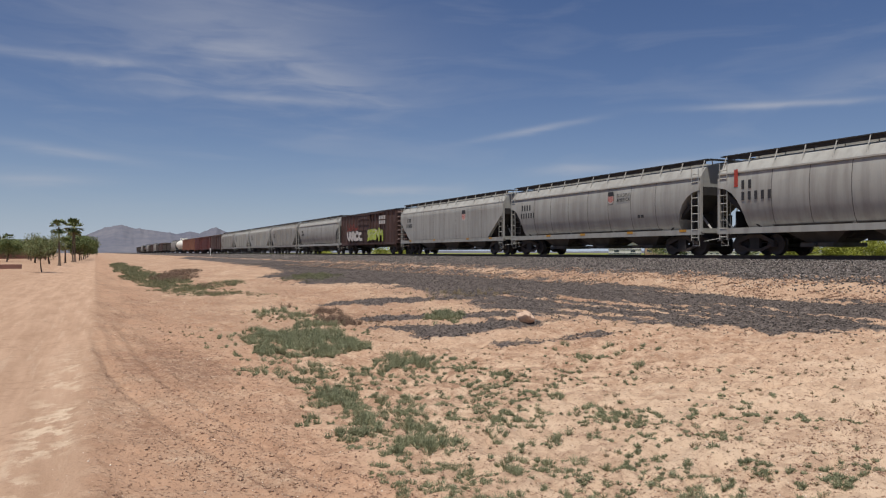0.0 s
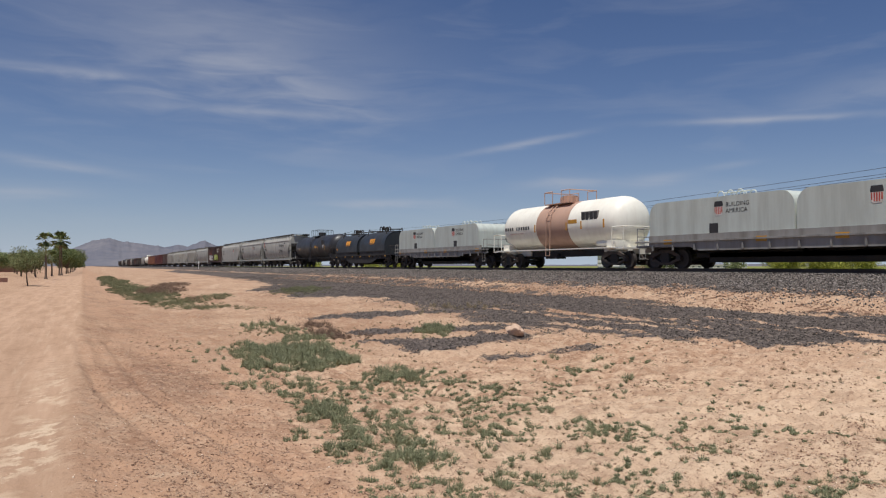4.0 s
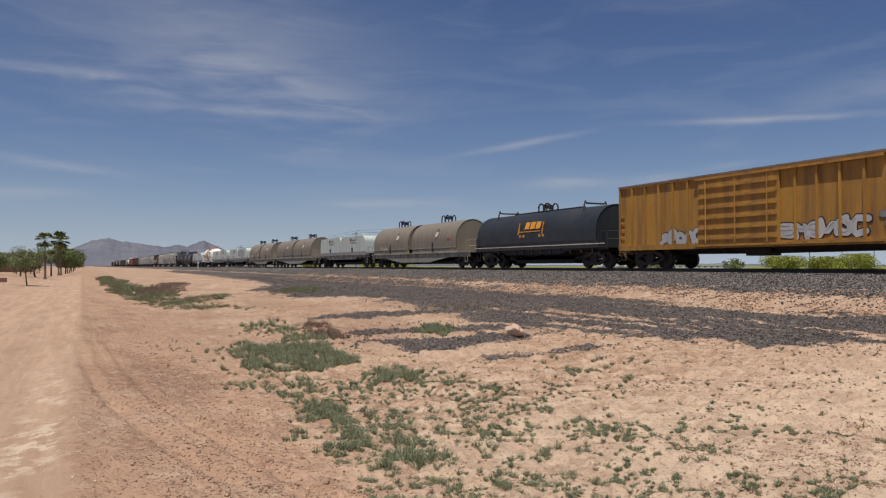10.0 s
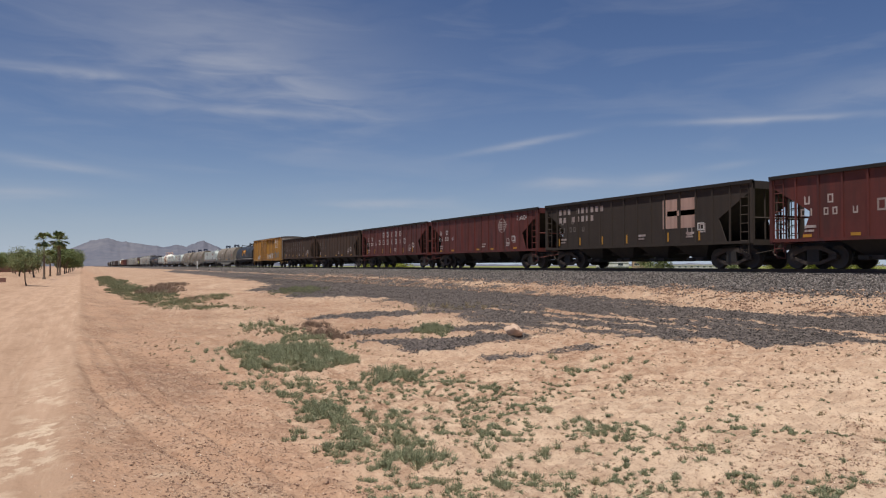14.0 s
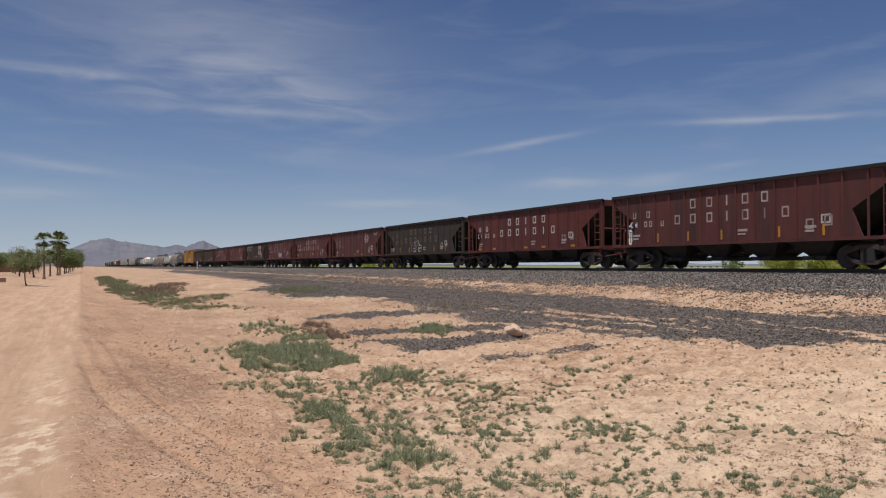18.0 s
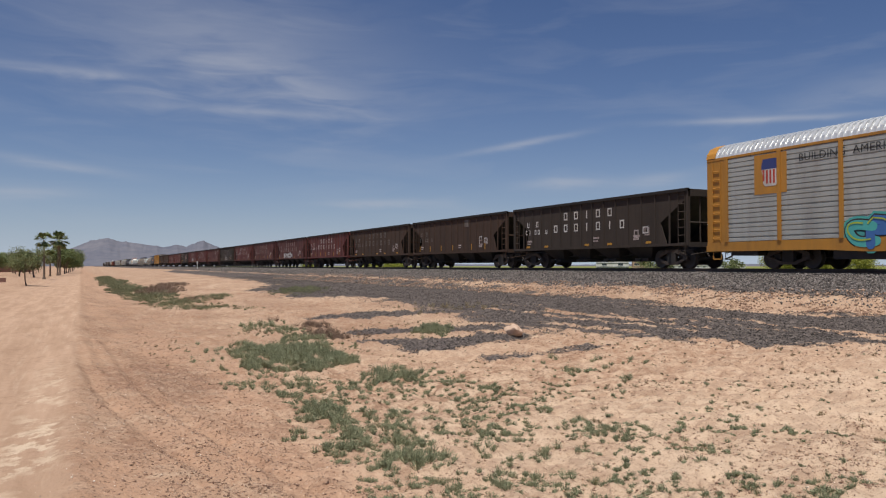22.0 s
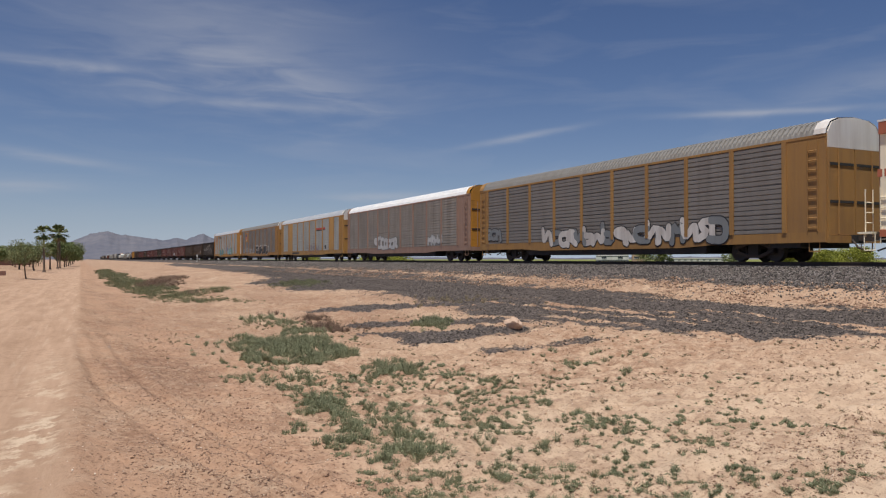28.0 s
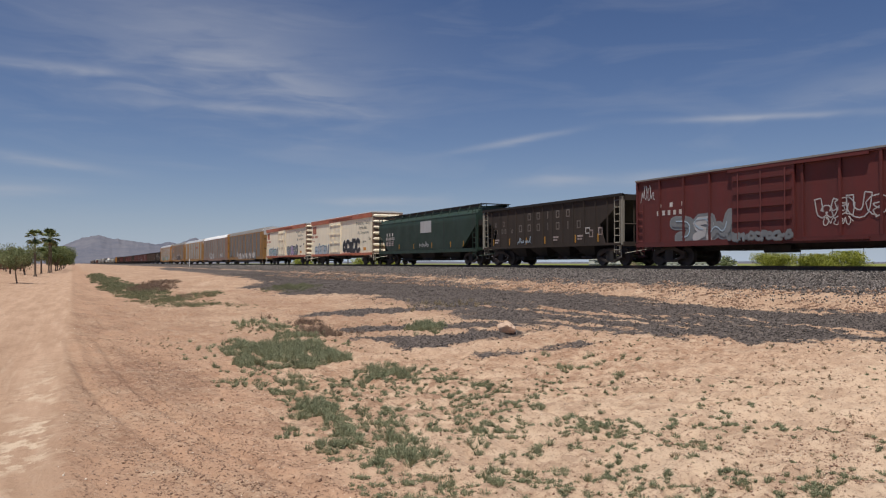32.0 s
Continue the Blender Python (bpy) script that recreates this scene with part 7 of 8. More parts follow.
def letters(car, mat, x, y, z, n, h, pitch, w=None, gaps=()):
    return part("marking", bars(bmesh.new(), x, y, z, n, h, pitch, w, gaps), mat, car)


# far head of the train: mixed cars already down the line
for i in range(21):
    L = 23.0 if i == 15 else (18.0 if i < 15 else (16.0, 16.0, 15.5, 15.5, 16.6)[i - 16])
    kind = ("hop", "dark", "dark", "grey", "dark", "tank", "grey", "dark", "brown", "grey", "dark", "brown", "dark", "dark", "grey", "tank", "orange", "orange", "red", "red", "brown")[i]
    if kind in ("hop", "dark"):
        c = open_hopper(L, HOPPER_DARK if kind == "dark" else HOPPER_BROWN, "dark open hopper car far down the track", 7)
    elif kind == "grey":
        c = covered_hopper(L, GREY_B, "grey covered hopper car far down the track", True, None, 4.17, 0, GREY_ROOF)
    elif kind == "tank":
        c = tank_car(L, TANK_BLACK if i < 10 else TANK_WHITE, "tank car far down the track")
    else:
        c = box_car(L, {"brown": BROWN_BOX, "orange": RUST_BOX, "red": RED_BOX}[kind], ROOF_DULL, "weathered box car far down the track", 4.15, 2.3)
    couple(c, L)

# grey covered hoppers
for L, m in ((16.8, GREY_B), (16.06, GREY), (17.97, GREY), (17.28, GREY_B), (19.74, GREY)):
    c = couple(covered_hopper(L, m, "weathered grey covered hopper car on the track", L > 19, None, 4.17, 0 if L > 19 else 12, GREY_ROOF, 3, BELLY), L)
    letters(c, BLACK_MARK, -1.555, L / 2 - 2.6, 2.7, 4, 0.28, 0.24)
    letters(c, BLACK_MARK, -1.555, L / 2 - 2.6, 2.3, 6, 0.28, 0.24)

# dark brown box car with yellow and white spray paint
L = 17.72
c = couple(box_car(L, BROWN_BOX, UNDER, "dark brown ribbed box car with spray-painted side", 4.15, 1.0, (6.6, 10.2), BROWN_BOX), L)
letters(c, WHITE_MARK, -1.575, -3.9, 3.3, 3, 0.34, 0.62, 0.45)
letters(c, WHITE_MARK, -1.575, -3.9, 2.85, 3, 0.34, 0.62, 0.45)
graffiti(c, -1.66, 5.6, 1.3, 4.6, 1.1, 5, WHITE_MARK, BLACK_MARK, 3, 0.15)
graffiti(c, -1.66, -0.8, 1.3, 4.4, 1.35, 4, PAINT_LIME, BLACK_MARK, 4, 0.15, WHITE_MARK)
tag(c, -1.58, 6.0, 2.4, 4.0, 0.8, 5, RED_MARK, 5, 0.03)

# three large grey covered hoppers
L = 19.57
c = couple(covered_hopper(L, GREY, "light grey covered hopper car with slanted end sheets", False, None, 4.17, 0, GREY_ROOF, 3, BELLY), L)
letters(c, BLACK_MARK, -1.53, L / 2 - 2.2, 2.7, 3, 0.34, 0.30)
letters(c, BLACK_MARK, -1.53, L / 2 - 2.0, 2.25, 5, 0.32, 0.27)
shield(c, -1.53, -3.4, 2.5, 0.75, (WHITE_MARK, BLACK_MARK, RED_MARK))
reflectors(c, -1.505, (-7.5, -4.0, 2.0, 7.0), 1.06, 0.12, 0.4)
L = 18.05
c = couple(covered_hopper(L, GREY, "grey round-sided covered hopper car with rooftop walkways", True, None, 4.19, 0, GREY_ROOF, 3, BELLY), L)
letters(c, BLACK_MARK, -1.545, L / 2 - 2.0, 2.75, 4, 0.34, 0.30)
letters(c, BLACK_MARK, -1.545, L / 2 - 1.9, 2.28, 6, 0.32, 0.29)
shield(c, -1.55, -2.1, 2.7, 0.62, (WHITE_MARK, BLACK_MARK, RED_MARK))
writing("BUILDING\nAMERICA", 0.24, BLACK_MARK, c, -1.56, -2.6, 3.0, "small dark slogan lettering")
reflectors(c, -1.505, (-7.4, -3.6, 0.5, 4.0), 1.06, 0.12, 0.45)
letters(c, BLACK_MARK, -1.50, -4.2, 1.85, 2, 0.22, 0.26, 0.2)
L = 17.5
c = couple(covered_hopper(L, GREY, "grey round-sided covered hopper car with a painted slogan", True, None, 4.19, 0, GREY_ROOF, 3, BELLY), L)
letters(c, BLACK_MARK, -1.545, L / 2 - 1.9, 2.8, 2, 0.36, 0.36)
letters(c, BLACK_MARK, -1.545, L / 2 - 1.9, 2.32, 5, 0.36, 0.34)
letters(c, RED_MARK, -1.54, L / 2 - 1.5, 2.9, 1, 0.75, 0.3, 0.2)
writing("We will\ndeliver.", 0.74, BLACK_MARK, c, -1.56, -2.3, 2.72, "large black slogan lettering")
shield(c, -1.55, -5.3, 2.7, 0.6, (WHITE_MARK, BLACK_MARK, WHITE_MARK))
letters(c, BLACK_MARK, -1.52, -7.6, 1.85, 1, 0.3, 0.4, 0.4)

# black tank car
L = 18.45
c = couple(tank_car(L, TANK_BLACK, "black tank car with a railed platform on top", 1.38, None, 2.38), L)
letters(c, WHITE_MARK, -1.40, 6.2, 2.2, 4, 0.16, 0.2)
reflectors(c, -1.385, (5.2, 0.2, -2.6, -5.6), 2.0, 0.4, 0.1)
letters(c, YELLOW_MARK, -1.39, -1.4, 2.25, 1, 0.24, 0.9, 0.8)
for yy in (-4.6, ):
    bm = boxes((-1.41, -1.35, yy - 0.4, yy + 0.4, 2.6, 3.1))
    part("placard_frame", bm, UNDER, c)
bm = bmesh.new()
prism(bm, [(-4.9, 2.15), (-5.12, 2.37), (-4.9, 2.59), (-4.68, 2.37)], -1.41, -1.385, "x")
part("placard", bm, WHITE_MARK, c)

# black coil car with two hoods
L = 17.35
c = couple(coil_car(L, CSX_DARK, UNDER, "black coil car with two round hoods and orange lettering", "round", True, UNDER), L)
for yy in (4.6, -2.6):
    lean_back(part("marking", bars(bmesh.new(), -1.42, yy, 2.3, 3, 0.40, 0.46, 0.38), ORANGE_TXT, c), -1.42, 2.3, 17)
    letters(c, ORANGE_TXT, -1.425, yy, 2.18, 1, 0.07, 1, 1.3)
reflectors(c, -1.505, (7.5, 4.6, 2.2, -0.2, -2.8, -6.9), 1.0, 0.16, 0.4)
letters(c, ORANGE_TXT, -1.43, 7.7, 1.75, 1, 0.25, 0.3, 0.28)

# pale coil car with box hoods
def pale_coil(L, label, seed=None):
    c = couple(coil_car(L, COIL_PALE, COIL_FRAME, label, "box"), L)
    for yy in (3.7, -3.5):
        shield(c, -1.405, yy + 0.4, 2.3, 0.62, (WHITE_MARK, BLACK_MARK, RED_MARK))
        writing("BUILDING\nAMERICA", 0.27, BLACK_MARK, c, -1.405, yy, 2.66, "small dark slogan lettering")
    reflectors(c, -1.445, (7.2, 1.8, -1.8, -6.9), 1.12, 0.22, 0.55)
    return c


pale_coil(17.7, "pale grey-green coil car with two box hoods")

# white tank car
L = 14.3
c = couple(tank_car(L, TANK_WHITE, "white tank car with a tan spill stain round its middle", 1.42, SPILL, 2.46), L)
letters(c, BLACK_MARK, -1.425, 5.2, 2.35, 11, 0.20, 0.27, 0.17, (4,))
letters(c, FADED_MARK, -1.41, 4.6, 2.1, 1, 0.08, 1.0, 1.6)
part("placard_frame", boxes((-1.40, -1.30, -4.5, -3.0, 2.6, 3.1)), COIL_FRAME, c)
letters(c, BLACK_MARK, -1.41, -3.05, 2.64, 4, 0.42, 0.36, 0.3)
letters(c, YELLOW_MARK, -1.42, -1.75, 2.5, 1, 0.22, 1, 0.85)
for yy in (1.7, -1.6, -3.0, -5.0):
    part("reflector_strip", boxes((-1.43, -1.40, yy - 0.05, yy + 0.05, 2.15, 2.6)), YELLOW_MARK, c)

pale_coil(19.8, "pale grey-green coil car with dented box hoods")
c = pale_coil(19.1, "pale grey-green coil car with spray-painted hood")
graffiti(c, -1.42, -0.7, 1.85, 4.6, 0.95, 4, PAINT_SILVER, BLACK_MARK, 12, 0.15)


def brown_coil(L, label, scrawls):
    c = couple(coil_car(L, COIL_BROWN, COIL_TAN, label, "round", False, BRACKET_BLUE), L)
    z = 2.36
    for yy in (4.0, -4.0):
        lean_back(shield(c, -1.43, yy + 0.25 - 0.5, z, 0.68, (WHITE_MARK, DUST_MARK, WHITE_MARK), 0.5), -1.43, z, 21)
    letters(c, RED_MARK, -1.425, -6.2, 2.05, 1, 0.16, 1.0, 0.5)
    for i, (yy, zz, w, h) in enumerate(scrawls):
        tag(c, -1.43, yy, zz, w, h, 5, WHITE_MARK, int(L * 10) + i, 0.022)
    reflectors(c, -1.505, (6.8, 1.2, -1.6, -7.2), 1.30, 0.08, 0.5)
    return c


brown_coil(19.1, "brown coil car with two round hoods and scrawls", ((7.6, 1.55, 2.8, 0.6), (2.4, 1.6, 1.4, 0.65)))
brown_coil(21.2, "brown coil car with two round hoods", ())
pale_coil(18.1, "pale grey-green coil car with two box hoods")
brown_coil(20.8, "brown coil car with two weathered round hoods", ((7.9, 1.5, 2.2, 0.35),))

# black coil car with one long hood
L = 15.5
c = couple(coil_car(L, CSX_DARK, UNDER, "black coil car with one long round hood", "long", True, UNDER), L)
lean_back(letters(c, ORANGE_TXT, -1.41, 0.95, 2.38, 3, 0.46, 0.62, 0.5), -1.41, 2.38, 19)
letters(c, ORANGE_TXT, -1.42, 1.6, 2.2, 1, 0.06, 1, 2.4)
bm = bmesh.new()
for yy, dy in ((1.75, -0.35), (-0.95, -0.35)):
    prism(bm, [(yy, 2.05), (yy - 0.12, 2.05), (yy - 0.12 + dy * 0.7, 2.8), (yy + dy * 0.7, 2.8)], -1.43, -1.36, "x")
part("marking", bm, ORANGE_TXT, c)
for yy in (1.55, 1.15, -0.65, -1.05):
    part("marking", bars(bmesh.new(), -1.43, yy, 1.88, 1, 0.16, 1, 0.22), ORANGE_TXT, c)
part("marking", boxes((-1.525, -1.515, -L / 2 + 0.6, L / 2 - 0.6, 1.29, 1.34)), WHITE_MARK, c)

# yellow box car
L = 19.35
c = couple(box_car(L, YELLOW_BOX, YELLOW_END, "faded yellow ribbed box car with rust and spray paint", 4.15, 0.95, (6.1, 10.4), YELLOW_END, door_bars=6), L)
shield(c, -1.487, -5.80, 2.65, 1.2, (WHITE_MARK, WHITE_MARK, YELLOW_BOX))
shield(c, -1.487, -6.65, 2.65, 1.2, (WHITE_MARK, WHITE_MARK, YELLOW_BOX))
graffiti(c, -1.487, 6.0, 1.1, 2.6, 0.75, 3, PAINT_SILVER, BLACK_MARK, 31, 0.17)
graffiti(c, -1.487, -0.8, 1.15, 3.6, 0.85, 4, PAINT_SILVER, BLACK_MARK, 32, 0.17, WHITE_MARK)
graffiti(c, -1.487, -5.0, 1.3, 2.6, 0.8, 4, PAINT_GREY, YELLOW_END, 33, 0.12)
reflectors(c, -1.575, (-7.6,), 1.2, 0.8, 0.16)

# open hoppers
def union_marks(c, L, mat, first=3, words=True, flat=False):
    x = -1.506
    E = L / 2
    F = E - 0.42
    n = 13 if L > 15.5 else 12
    pitch = (2 * F - 2.4) / n
    def bay(i):
        return F - 1.2 - pitch * (i + 0.5)
    glyph_row(c, mat, x, [(bay(0), 2.44), (bay(1), 2.44)], 0.33, 0.24, 0.06, "uo")
    glyph_row(c, mat, x, [(bay(0) + 0.18, 2.0), (bay(0) - 0.18, 2.0), (bay(1) + 0.18, 2.0), (bay(1) - 0.18, 2.0), (bay(2), 2.0)], 0.28, 0.2, 0.055, "cioou")
    if words:
        glyph_row(c, mat, x, [(bay(i), 2.70) for i in range(4, 9)], 0.43, 0.34, 0.07, "ooioo")
        glyph_row(c, mat, x, [(bay(i), 2.03) for i in range(3, 10)], 0.43, 0.34, 0.07, "oooioio")
    for yy in (E - 2.0, E - 8.6, -E + 4.2):
        letters(c, FADED_MARK, x, yy, 1.55, 1, 0.1, 1, 0.5)
        letters(c, FADED_MARK, x, yy, 1.40, 1, 0.08, 1, 0.4)
    glyph_row(c, WHITE_MARK, x, [(-E + 3.3, 1.7)], 0.34, 0.4, 0.06, "o")
    if flat:
        reflectors(c, -1.506, [bay(i) for i in (0, 2, 6, 8, 11)], 1.2, 0.11, 0.38)
    else:
        reflectors(c, -1.506, [bay(i) + 0.3 for i in (0, 2, 4, 6, 9, 11)], 1.25, 0.42, 0.09)
    glyph_row(c, FADED_MARK, x, [(bay(11) + 0.1, 1.6), (bay(10) - 0.1, 1.5)], 0.4, 0.34, 0.06, "oo")


def round_emblem(c, y, z, r, mat):
    bm = bmesh.new()
    n = 20
    for k in range(n):
        a, b = 2 * math.pi * k / n, 2 * math.pi * (k + 1) / n
        v = [bm.verts.new((-1.506, y + q * math.cos(t), z + q * math.sin(t))) for q, t in ((r, a), (r, b), (r * 0.86, b), (r * 0.86, a))]
        bm.faces.new(v)
    part("emblem", bm, mat, c)
    bm = bmesh.new()
    for k, (w, off) in enumerate(((1.5, 0.4), (1.7, 0.1), (1.5, -0.2), (1.1, -0.5))):
        box(bm, -1.510, -1.506, y - w * r * 0.75, y + w * r * 0.55, z + off * r - 0.04, z + off * r + 0.05)
    part("emblem_stripe", bm, mat, c)


HL = 16.02
SPECS = (
    (HOPPER_BROWN, "brown open hopper car with faded white lettering", DUST_MARK, True, None),
    (HOPPER_BROWN, "dark brown open hopper car streaked with dust", DUST_MARK, False, None),
    (MAROON, "red open hopper car with white lettering", WHITE_MARK, True, None),
    (MAROON, "red open hopper car with a round emblem", WHITE_MARK, False, "emblem"),
    (HOPPER_DARK, "blackened open hopper car with a pale square emblem", DUST_MARK, False, "square"),
    (MAROON, "red open hopper car with faded lettering", FADED_MARK, True, "scrawl"),
    (MAROON, "red open hopper car with white lettering", WHITE_MARK, True, None),
    (MAROON_B, "faded red open hopper car with a round emblem", FADED_MARK, False, "emblem"),
    (HOPPER_DARK, "blackened open hopper car with white spray paint", DUST_MARK, True, "white"),
    (MAROON, "red open hopper car with bright white lettering", WHITE_MARK, True, None),
    (MAROON_B, "faded red open hopper car with lettering", FADED_MARK, True, None),
    (MAROON_B, "faded red open hopper car with silver spray paint", FADED_MARK, True, "silver"),
    (MAROON, "red open hopper car with white lettering", WHITE_MARK, True, None),
    (HOPPER_BROWN, "dark brown open hopper car with faded lettering", DUST_MARK, True, None),
    (HOPPER_BROWN, "brown smooth-sided hopper car with a small emblem", DUST_MARK, False, "small"),
    (HOPPER_DARK, "dark open hopper car with white lettering", WHITE_MARK, True, None),
)
for i, (mat, label, mark, words, extra) in enumerate(SPECS):
    c = couple(open_hopper(HL, mat, label, 14, 3.62), HL)
    union_marks(c, HL, mark, 3, words, i % 2 == 1)
    if extra == "emblem":
        round_emblem(c, -3.3, 2.75, 0.48, FADED_MARK)
        tag(c, -1.505, -5.2, 3.0, 1.2, 0.5, 3, WHITE_MARK, 60 + i, 0.02)
    elif extra == "square":
        bm = bars(bmesh.new(), -1.506, -2.3, 1.85, 2, 1.35, 1.15, 0.95)
        box(bm, -1.51, -1.506, -4.4, -2.6, 2.42, 2.66)
        part("emblem", bm, paint("marking_peach", (0.5, 0.32, 0.25), (0.2, 0.1, 0.08), 0.6, 0.2, 0.6), c)
        letters(c, FADED_MARK, -1.505, 6.2, 3.0, 10, 0.3, 0.42, 0.22, (3,))
        letters(c, FADED_MARK, -1.505, 6.2, 2.55, 8, 0.3, 0.42, 0.22, (2,))
    elif extra == "white":
        graffiti(c, -1.508, 1.6, 1.3, 2.0, 0.9, 3, None, WHITE_MARK, 41, 0.13)
    elif extra == "silver":
        graffiti(c, -1.508, 3.4, 1.2, 4.4, 0.75, 6, PAINT_SILVER, PAINT_GREY, 42, 0.2)
    elif extra == "scrawl":
        graffiti(c, -1.508, 0.2, 1.3, 1.8, 0.7, 3, PAINT_SILVER, PAINT_GREY, 43, 0.15)
    elif extra == "small":
        bm = bars(bmesh.new(), -1.506, -1.6, 2.9, 1, 0.5, 1, 0.6)
        part("emblem", bm, DUST_MARK, c)
        glyph_row(c, WHITE_MARK, -1.506, [(-4.0, 1.45)], 0.7, 0.4, 0.06, "o")

# autoracks
L = 28.83
c = couple(autorack(L, RACK_ORANGE, GALV, ROOF_BRIGHT, (END_WHITE, RACK_ORANGE), "orange-framed autorack car with bright ribbed roof", (), 0.16, 2.2), L)
shield(c, -1.552, 10.3, 3.3, 1.1, (WHITE_MARK, BLUE_MARK, RED_MARK))
part("emblem_plate", boxes((-1.548, -1.536, 9.55, 11.1, 3.0, 4.6)), RACK_ORANGE, c)
writing("BUILDING  AMERICA", 0.42, BLACK_MARK, c, -1.56, 9.0, 4.12, "dark slogan lettering")
graffiti(c, -1.541, 6.9, 0.75, 4.4, 1.15, 5, (PAINT_TEAL, PAINT_BLUE), BLACK_MARK, 51, 0.17, PAINT_LIME, PAINT_TEAL)
graffiti(c, -1.541, -2.2, 0.95, 4.2, 1.35, 6, (PAINT_PALE, PAINT_TEAL), BLACK_MARK, 52, 0.15, PAINT_TEAL)
graffiti(c, -1.541, -0.6, 1.7, 1.2, 0.6, 2, PAINT_BLUE, PAINT_BLUE, 53, 0.2)
L = 28.42
c = couple(autorack(L, RACK_BROWN, GALV_DIRTY, ROOF_DULL, (RACK_BROWN, END_WHITE), "rust-brown autorack car with grimy panels and spray paint", (), 0.14, 1.9), L)
part("emblem_plate", boxes((-1.548, -1.536, 7.9, 9.4, 2.95, 4.4)), RACK_ORANGE, c)
shield(c, -1.552, 8.9, 3.15, 1.05, (WHITE_MARK, BLUE_MARK, RED_MARK))
graffiti(c, -1.541, 11.4, 1.0, 8.6, 1.0, 6, None, PAINT_SILVER, 54, 0.10)
graffiti(c, -1.541, 1.6, 0.9, 8.6, 1.35, 7, BLACK_MARK, WHITE_MARK, 55, 0.14, None, WHITE_MARK)
c = couple(autorack(L, RACK_TAN, GALV, ROOF_BRIGHT, (RACK_TAN, END_WHITE), "tan autorack car with solid panels and bright roof", (1, 8), 0.24, 1.2, 1.2, (2.1, 1.5) + (2.75,) * 6 + (1.95, 2.9)), L)
graffiti(c, -1.541, 0.1, 0.7, 4.6, 1.35, 4, None, PAINT_PURPLE, 56, 0.12)
part("marking", prism(bmesh.new(), [(-3.6, 3.5), (-3.4, 3.72), (-6.9, 3.72), (-7.1, 3.5)], -1.546, -1.538, "x"), RED_MARK, c)
part("marking", prism(bmesh.new(), [(-3.6, 3.38), (-3.6, 3.48), (-7.1, 3.48), (-7.1, 3.38)], -1.546, -1.538, "x"), BLACK_MARK, c)
part("marking", boxes((-1.562, -1.552, 4.0, 7.4, 0.78, 0.98)), BLACK_MARK, c)
letters(c, BLACK_MARK, -1.542, -6.9, 1.3, 1, 0.4, 1, 0.5)
c = couple(autorack(L, RACK_PINK, GALV_BROWN, ROOF_WHITE, (RACK_ORANGE, RACK_ORANGE), "faded brown autorack car with a white roof", (), 0.18, 1.9, 0.6), L)
graffiti(c, -1.541, 5.5, 1.0, 5.6, 1.15, 5, PAINT_SILVER, PAINT_GREY, 57, 0.12)
graffiti(c, -1.541, -6.5, 1.2, 2.4, 0.9, 3, PAINT_SILVER, PAINT_GREY, 58, 0.12)
L = 28.1
c = couple(autorack(L, RACK_RUST, GALV_DIRTY, ROOF_DULL, (RACK_RUST, END_WHITE), "orange-posted autorack car with dark grimy panels", (), 0.20), L)
graffiti(c, -1.541, 5.4, 0.8, 14.0, 1.15, 8, (WHITE_MARK, PAINT_GREY, WHITE_MARK), BLACK_MARK, 59, 0.17)
graffiti(c, -1.541, 12.2, 1.3, 1.8, 0.9, 2, PAINT_GREY, BLACK_MARK, 60, 0.14)

# refrigerator cars
def reefer(L, label, one, two, seed, edge=None):
    c = couple(box_car(L, REEFER, ROOF_WHITE, label, 4.93, 1.0, (8.2, 11.8), REEFER_END, "reefer_car", False, REEFER_ORANGE, None, 4, REEFER_ORANGE, REEFER), L)
    letters(c, REEFER_ORANGE, -1.485, L / 2 - 1.75, 3.4, 2, 0.85, 0.66, 0.6)
    letters(c, REEFER_ORANGE, -1.485, L / 2 - 1.2, 2.95, 10, 0.26, 0.25, 0.17, (4,))
    letters(c, REEFER_ORANGE, -1.485, L / 2 - 1.7, 2.5, 4, 0.16, 0.22)
    writing("Protecting  Today's\n      Perishables\n   For Tomorrow", 0.46, paint("marking_green_grey", (0.13, 0.15, 0.13), (0.2, 0.17, 0.13), 0.4, 0.1, 0.6), c, -1.487, -L / 2 + 5.6, 3.82, "dark grey-green slogan lettering")
    graffiti(c, -1.50, L / 2 - 2.9, 1.05, 4.7, 1.1, 5, (PAINT_PALE, PAINT_SILVER), BLACK_MARK, seed, 0.17, PAINT_TEAL if seed == 81 else WHITE_MARK, PAINT_PALE)
    graffiti(c, -1.50, -1.6, 1.1, 4.9, 1.4, 4, one, edge or BLACK_MARK, seed + 1, 0.17, two)
    for yy, zz in ((-6.1, 2.0), (-7.6, 2.2)):
        tag(c, -1.49, yy - 1.2, zz + 0.1, 0.9, 0.3, 3, BLACK_MARK, seed + int(yy * 3), 0.018)
    letters(c, ORANGE_TXT, -1.487, -7.4, 1.35, 1, 0.28, 1, 0.7)
    return c


reefer(22.35, "cream refrigerator car with orange bands and spray paint", (PAINT_GREY, PAINT_GREY, PAINT_MAUVE), PAINT_PALE, 81)
reefer(21.97, "cream refrigerator car with orange bands and black graffiti", BLACK_MARK, None, 91, WHITE_MARK)

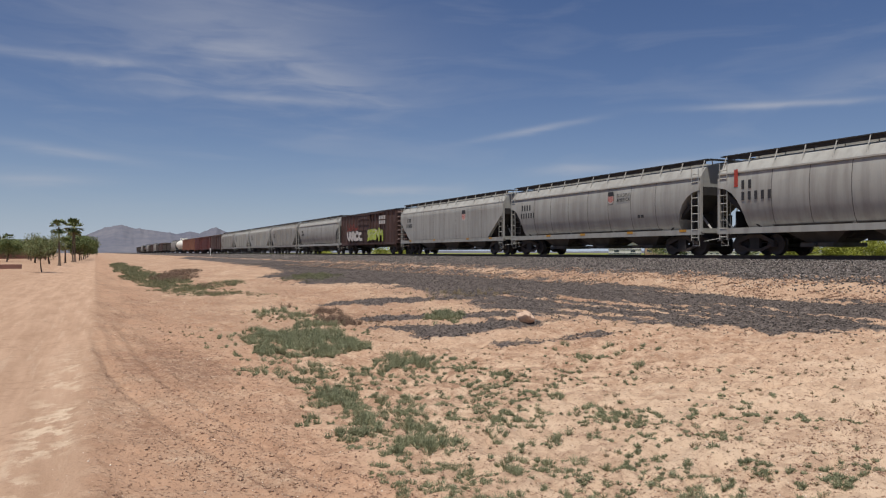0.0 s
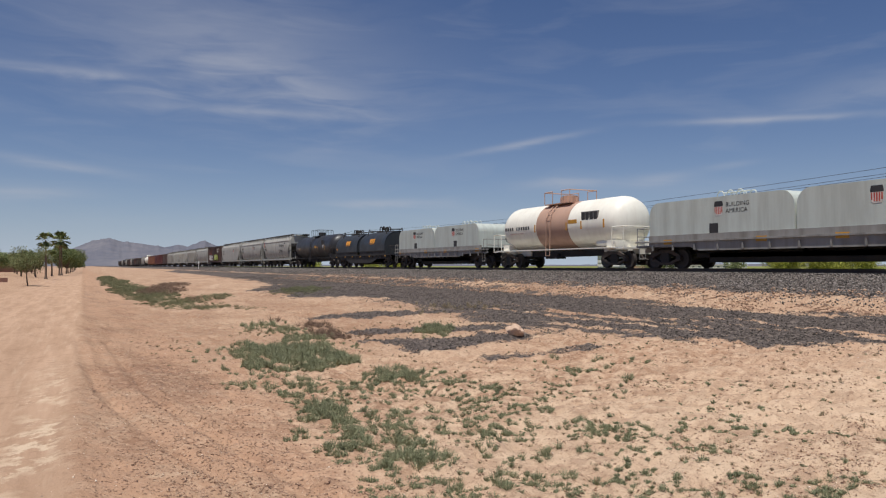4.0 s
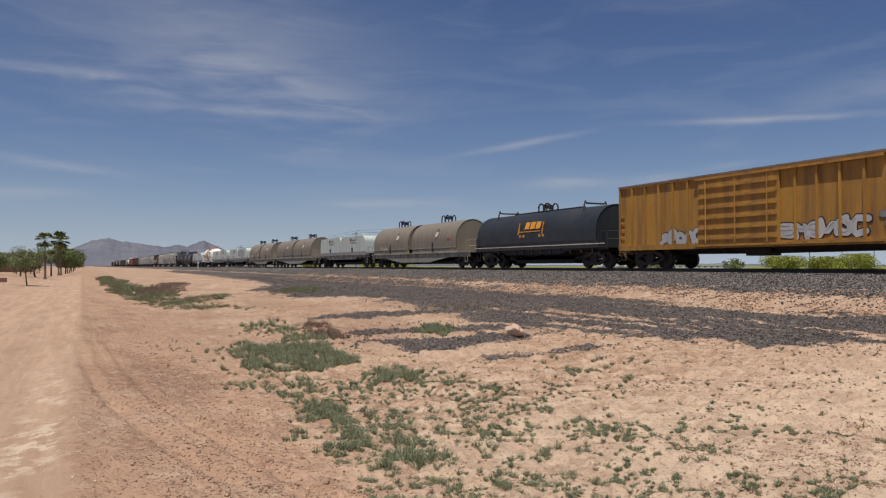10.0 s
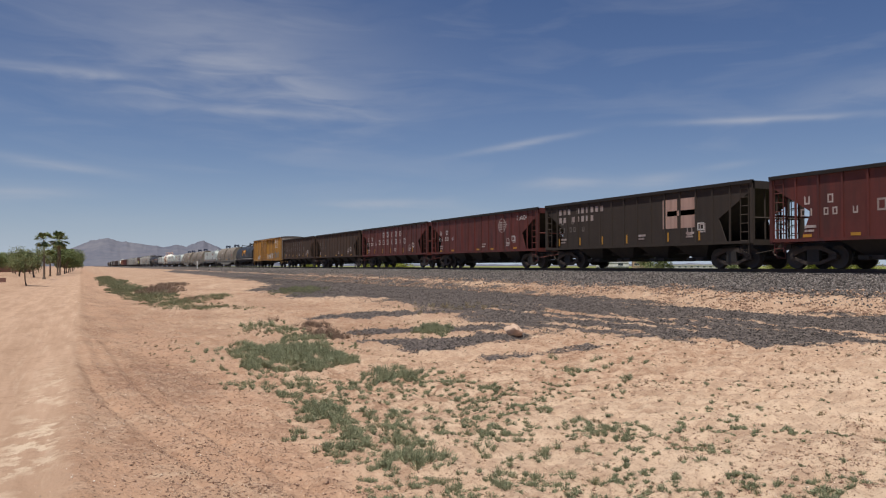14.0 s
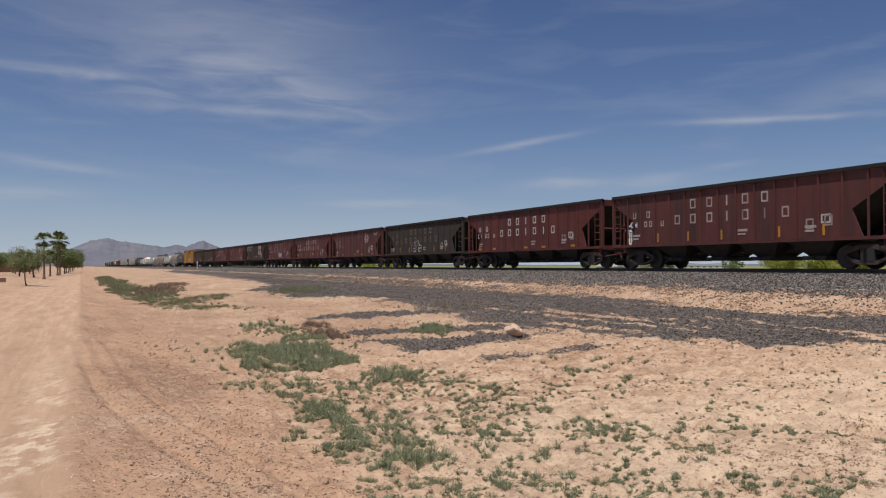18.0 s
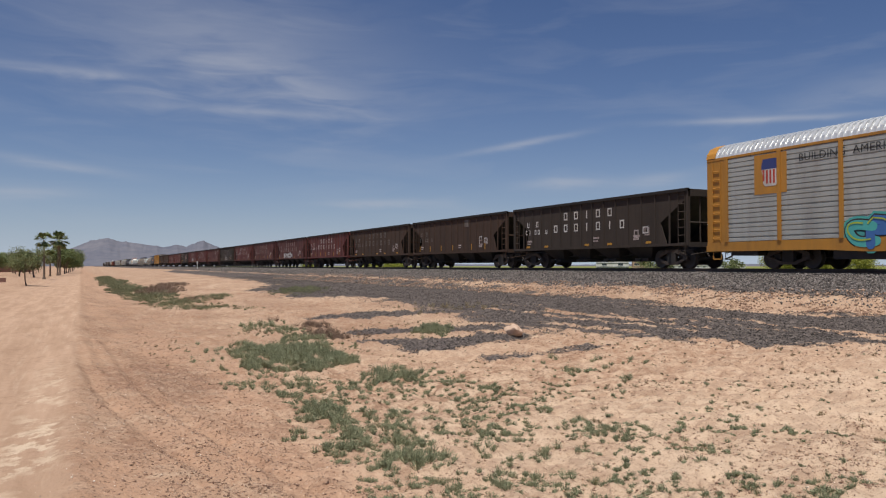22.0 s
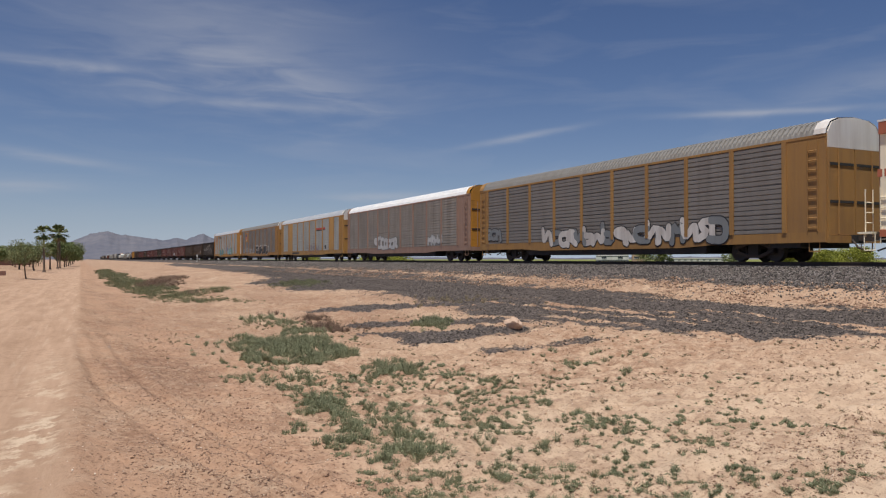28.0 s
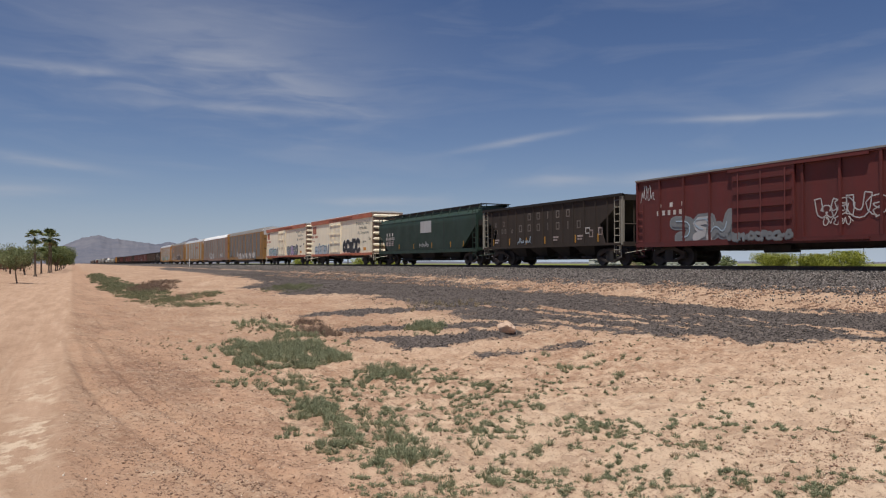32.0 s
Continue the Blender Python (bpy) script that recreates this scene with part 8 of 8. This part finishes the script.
# green covered hopper
L = 19.2
c = couple(covered_hopper(L, FOREST, "dark green covered hopper car with a white panel", False, None, 4.06, 0, FOREST, 3, UNDER), L)
part("emblem_plate", boxes((-1.532, -1.526, -1.9, 0.1, 2.5, 3.4)), PAINT_SILVER, c)
letters(c, WHITE_MARK, -1.53, L / 2 - 2.4, 2.45, 3, 0.26, 0.62, 0.2)
letters(c, WHITE_MARK, -1.53, L / 2 - 2.3, 2.1, 6, 0.24, 0.33, 0.18)
for k in range(3):
    letters(c, FADED_MARK, -1.53, L / 2 - 2.3, 1.9 - k * 0.14, 3, 0.1, 0.62, 0.42)
reflectors(c, -1.53, (4.4, 1.4, -2.0, -5.2, -7.2), 1.3, 0.4, 0.1)
tag(c, -1.535, 0.3, 1.4, 1.9, 0.5, 4, PAINT_SILVER, 71, 0.022)

# brown open hopper and red box car at the tail
c = couple(open_hopper(15.1, HOPPER_DARK, "dark brown open hopper car with tan end posts", 13, 3.60, COIL_TAN), 15.1)
union_marks(c, 15.1, DUST_MARK, 3, True)
tag(c, -1.506, 2.8, 1.3, 1.6, 0.45, 4, PAINT_PALE, 72, 0.02)
L = 18.3
c = couple(box_car(L, RED_BOX, ROOF_DULL, "red box car with sliding door and grey spray paint", 4.16, 1.5, (6.6, 9.6), RED_BOX, door_bars=5), L)
letters(c, WHITE_MARK, -1.485, L / 2 - 2.1, 2.72, 3, 0.2, 0.75, 0.18)
letters(c, WHITE_MARK, -1.485, L / 2 - 2.0, 2.35, 5, 0.22, 0.36, 0.16)
graffiti(c, -1.487, L / 2 - 3.4, 1.05, 2.9, 1.2, 2, (PAINT_GREY, PAINT_SILVER), PAINT_GREY, 73, 0.2, PAINT_PALE, PAINT_GREY)
graffiti(c, -1.67, L / 2 - 6.4, 1.02, 3.2, 0.4, 4, PAINT_GREY, PAINT_GREY, 74, 0.25)
tag(c, -1.487, L / 2 - 0.9, 3.1, 1.0, 0.9, 4, PAINT_SILVER, 75, 0.03)
tag(c, -1.487, -1.6, 1.5, 1.2, 0.6, 3, WHITE_MARK, 76, 0.035)
graffiti(c, -1.487, L / 2 - 10.6, 1.7, 2.6, 1.0, 4, None, PAINT_SILVER, 77, 0.10)


# ---------------------------------------------------------------- motion
def motions():
    """The train rolls away at a steady speed; each wheelset turns as it rolls."""
    for car, y in TRAIN:
        walk(car, [(t, pose(TRACK_X, y + SPEED * t, RAIL_Z)) for t in (0, 16, 32)])
    turn = math.degrees(SPEED / FPS / R_WHEEL)
    first = WHEELS[0]
    walk(first, [(i / FPS, pose(0, 0, 0, -turn * i)) for i in range(32 * FPS + 1)])
    for w in WHEELS[1:]:
        w.rotation_mode = "QUATERNION"
        keys = w.animation_data_create()
        keys.action = first.animation_data.action
        keys.action_slot = first.animation_data.action_slot


motions()
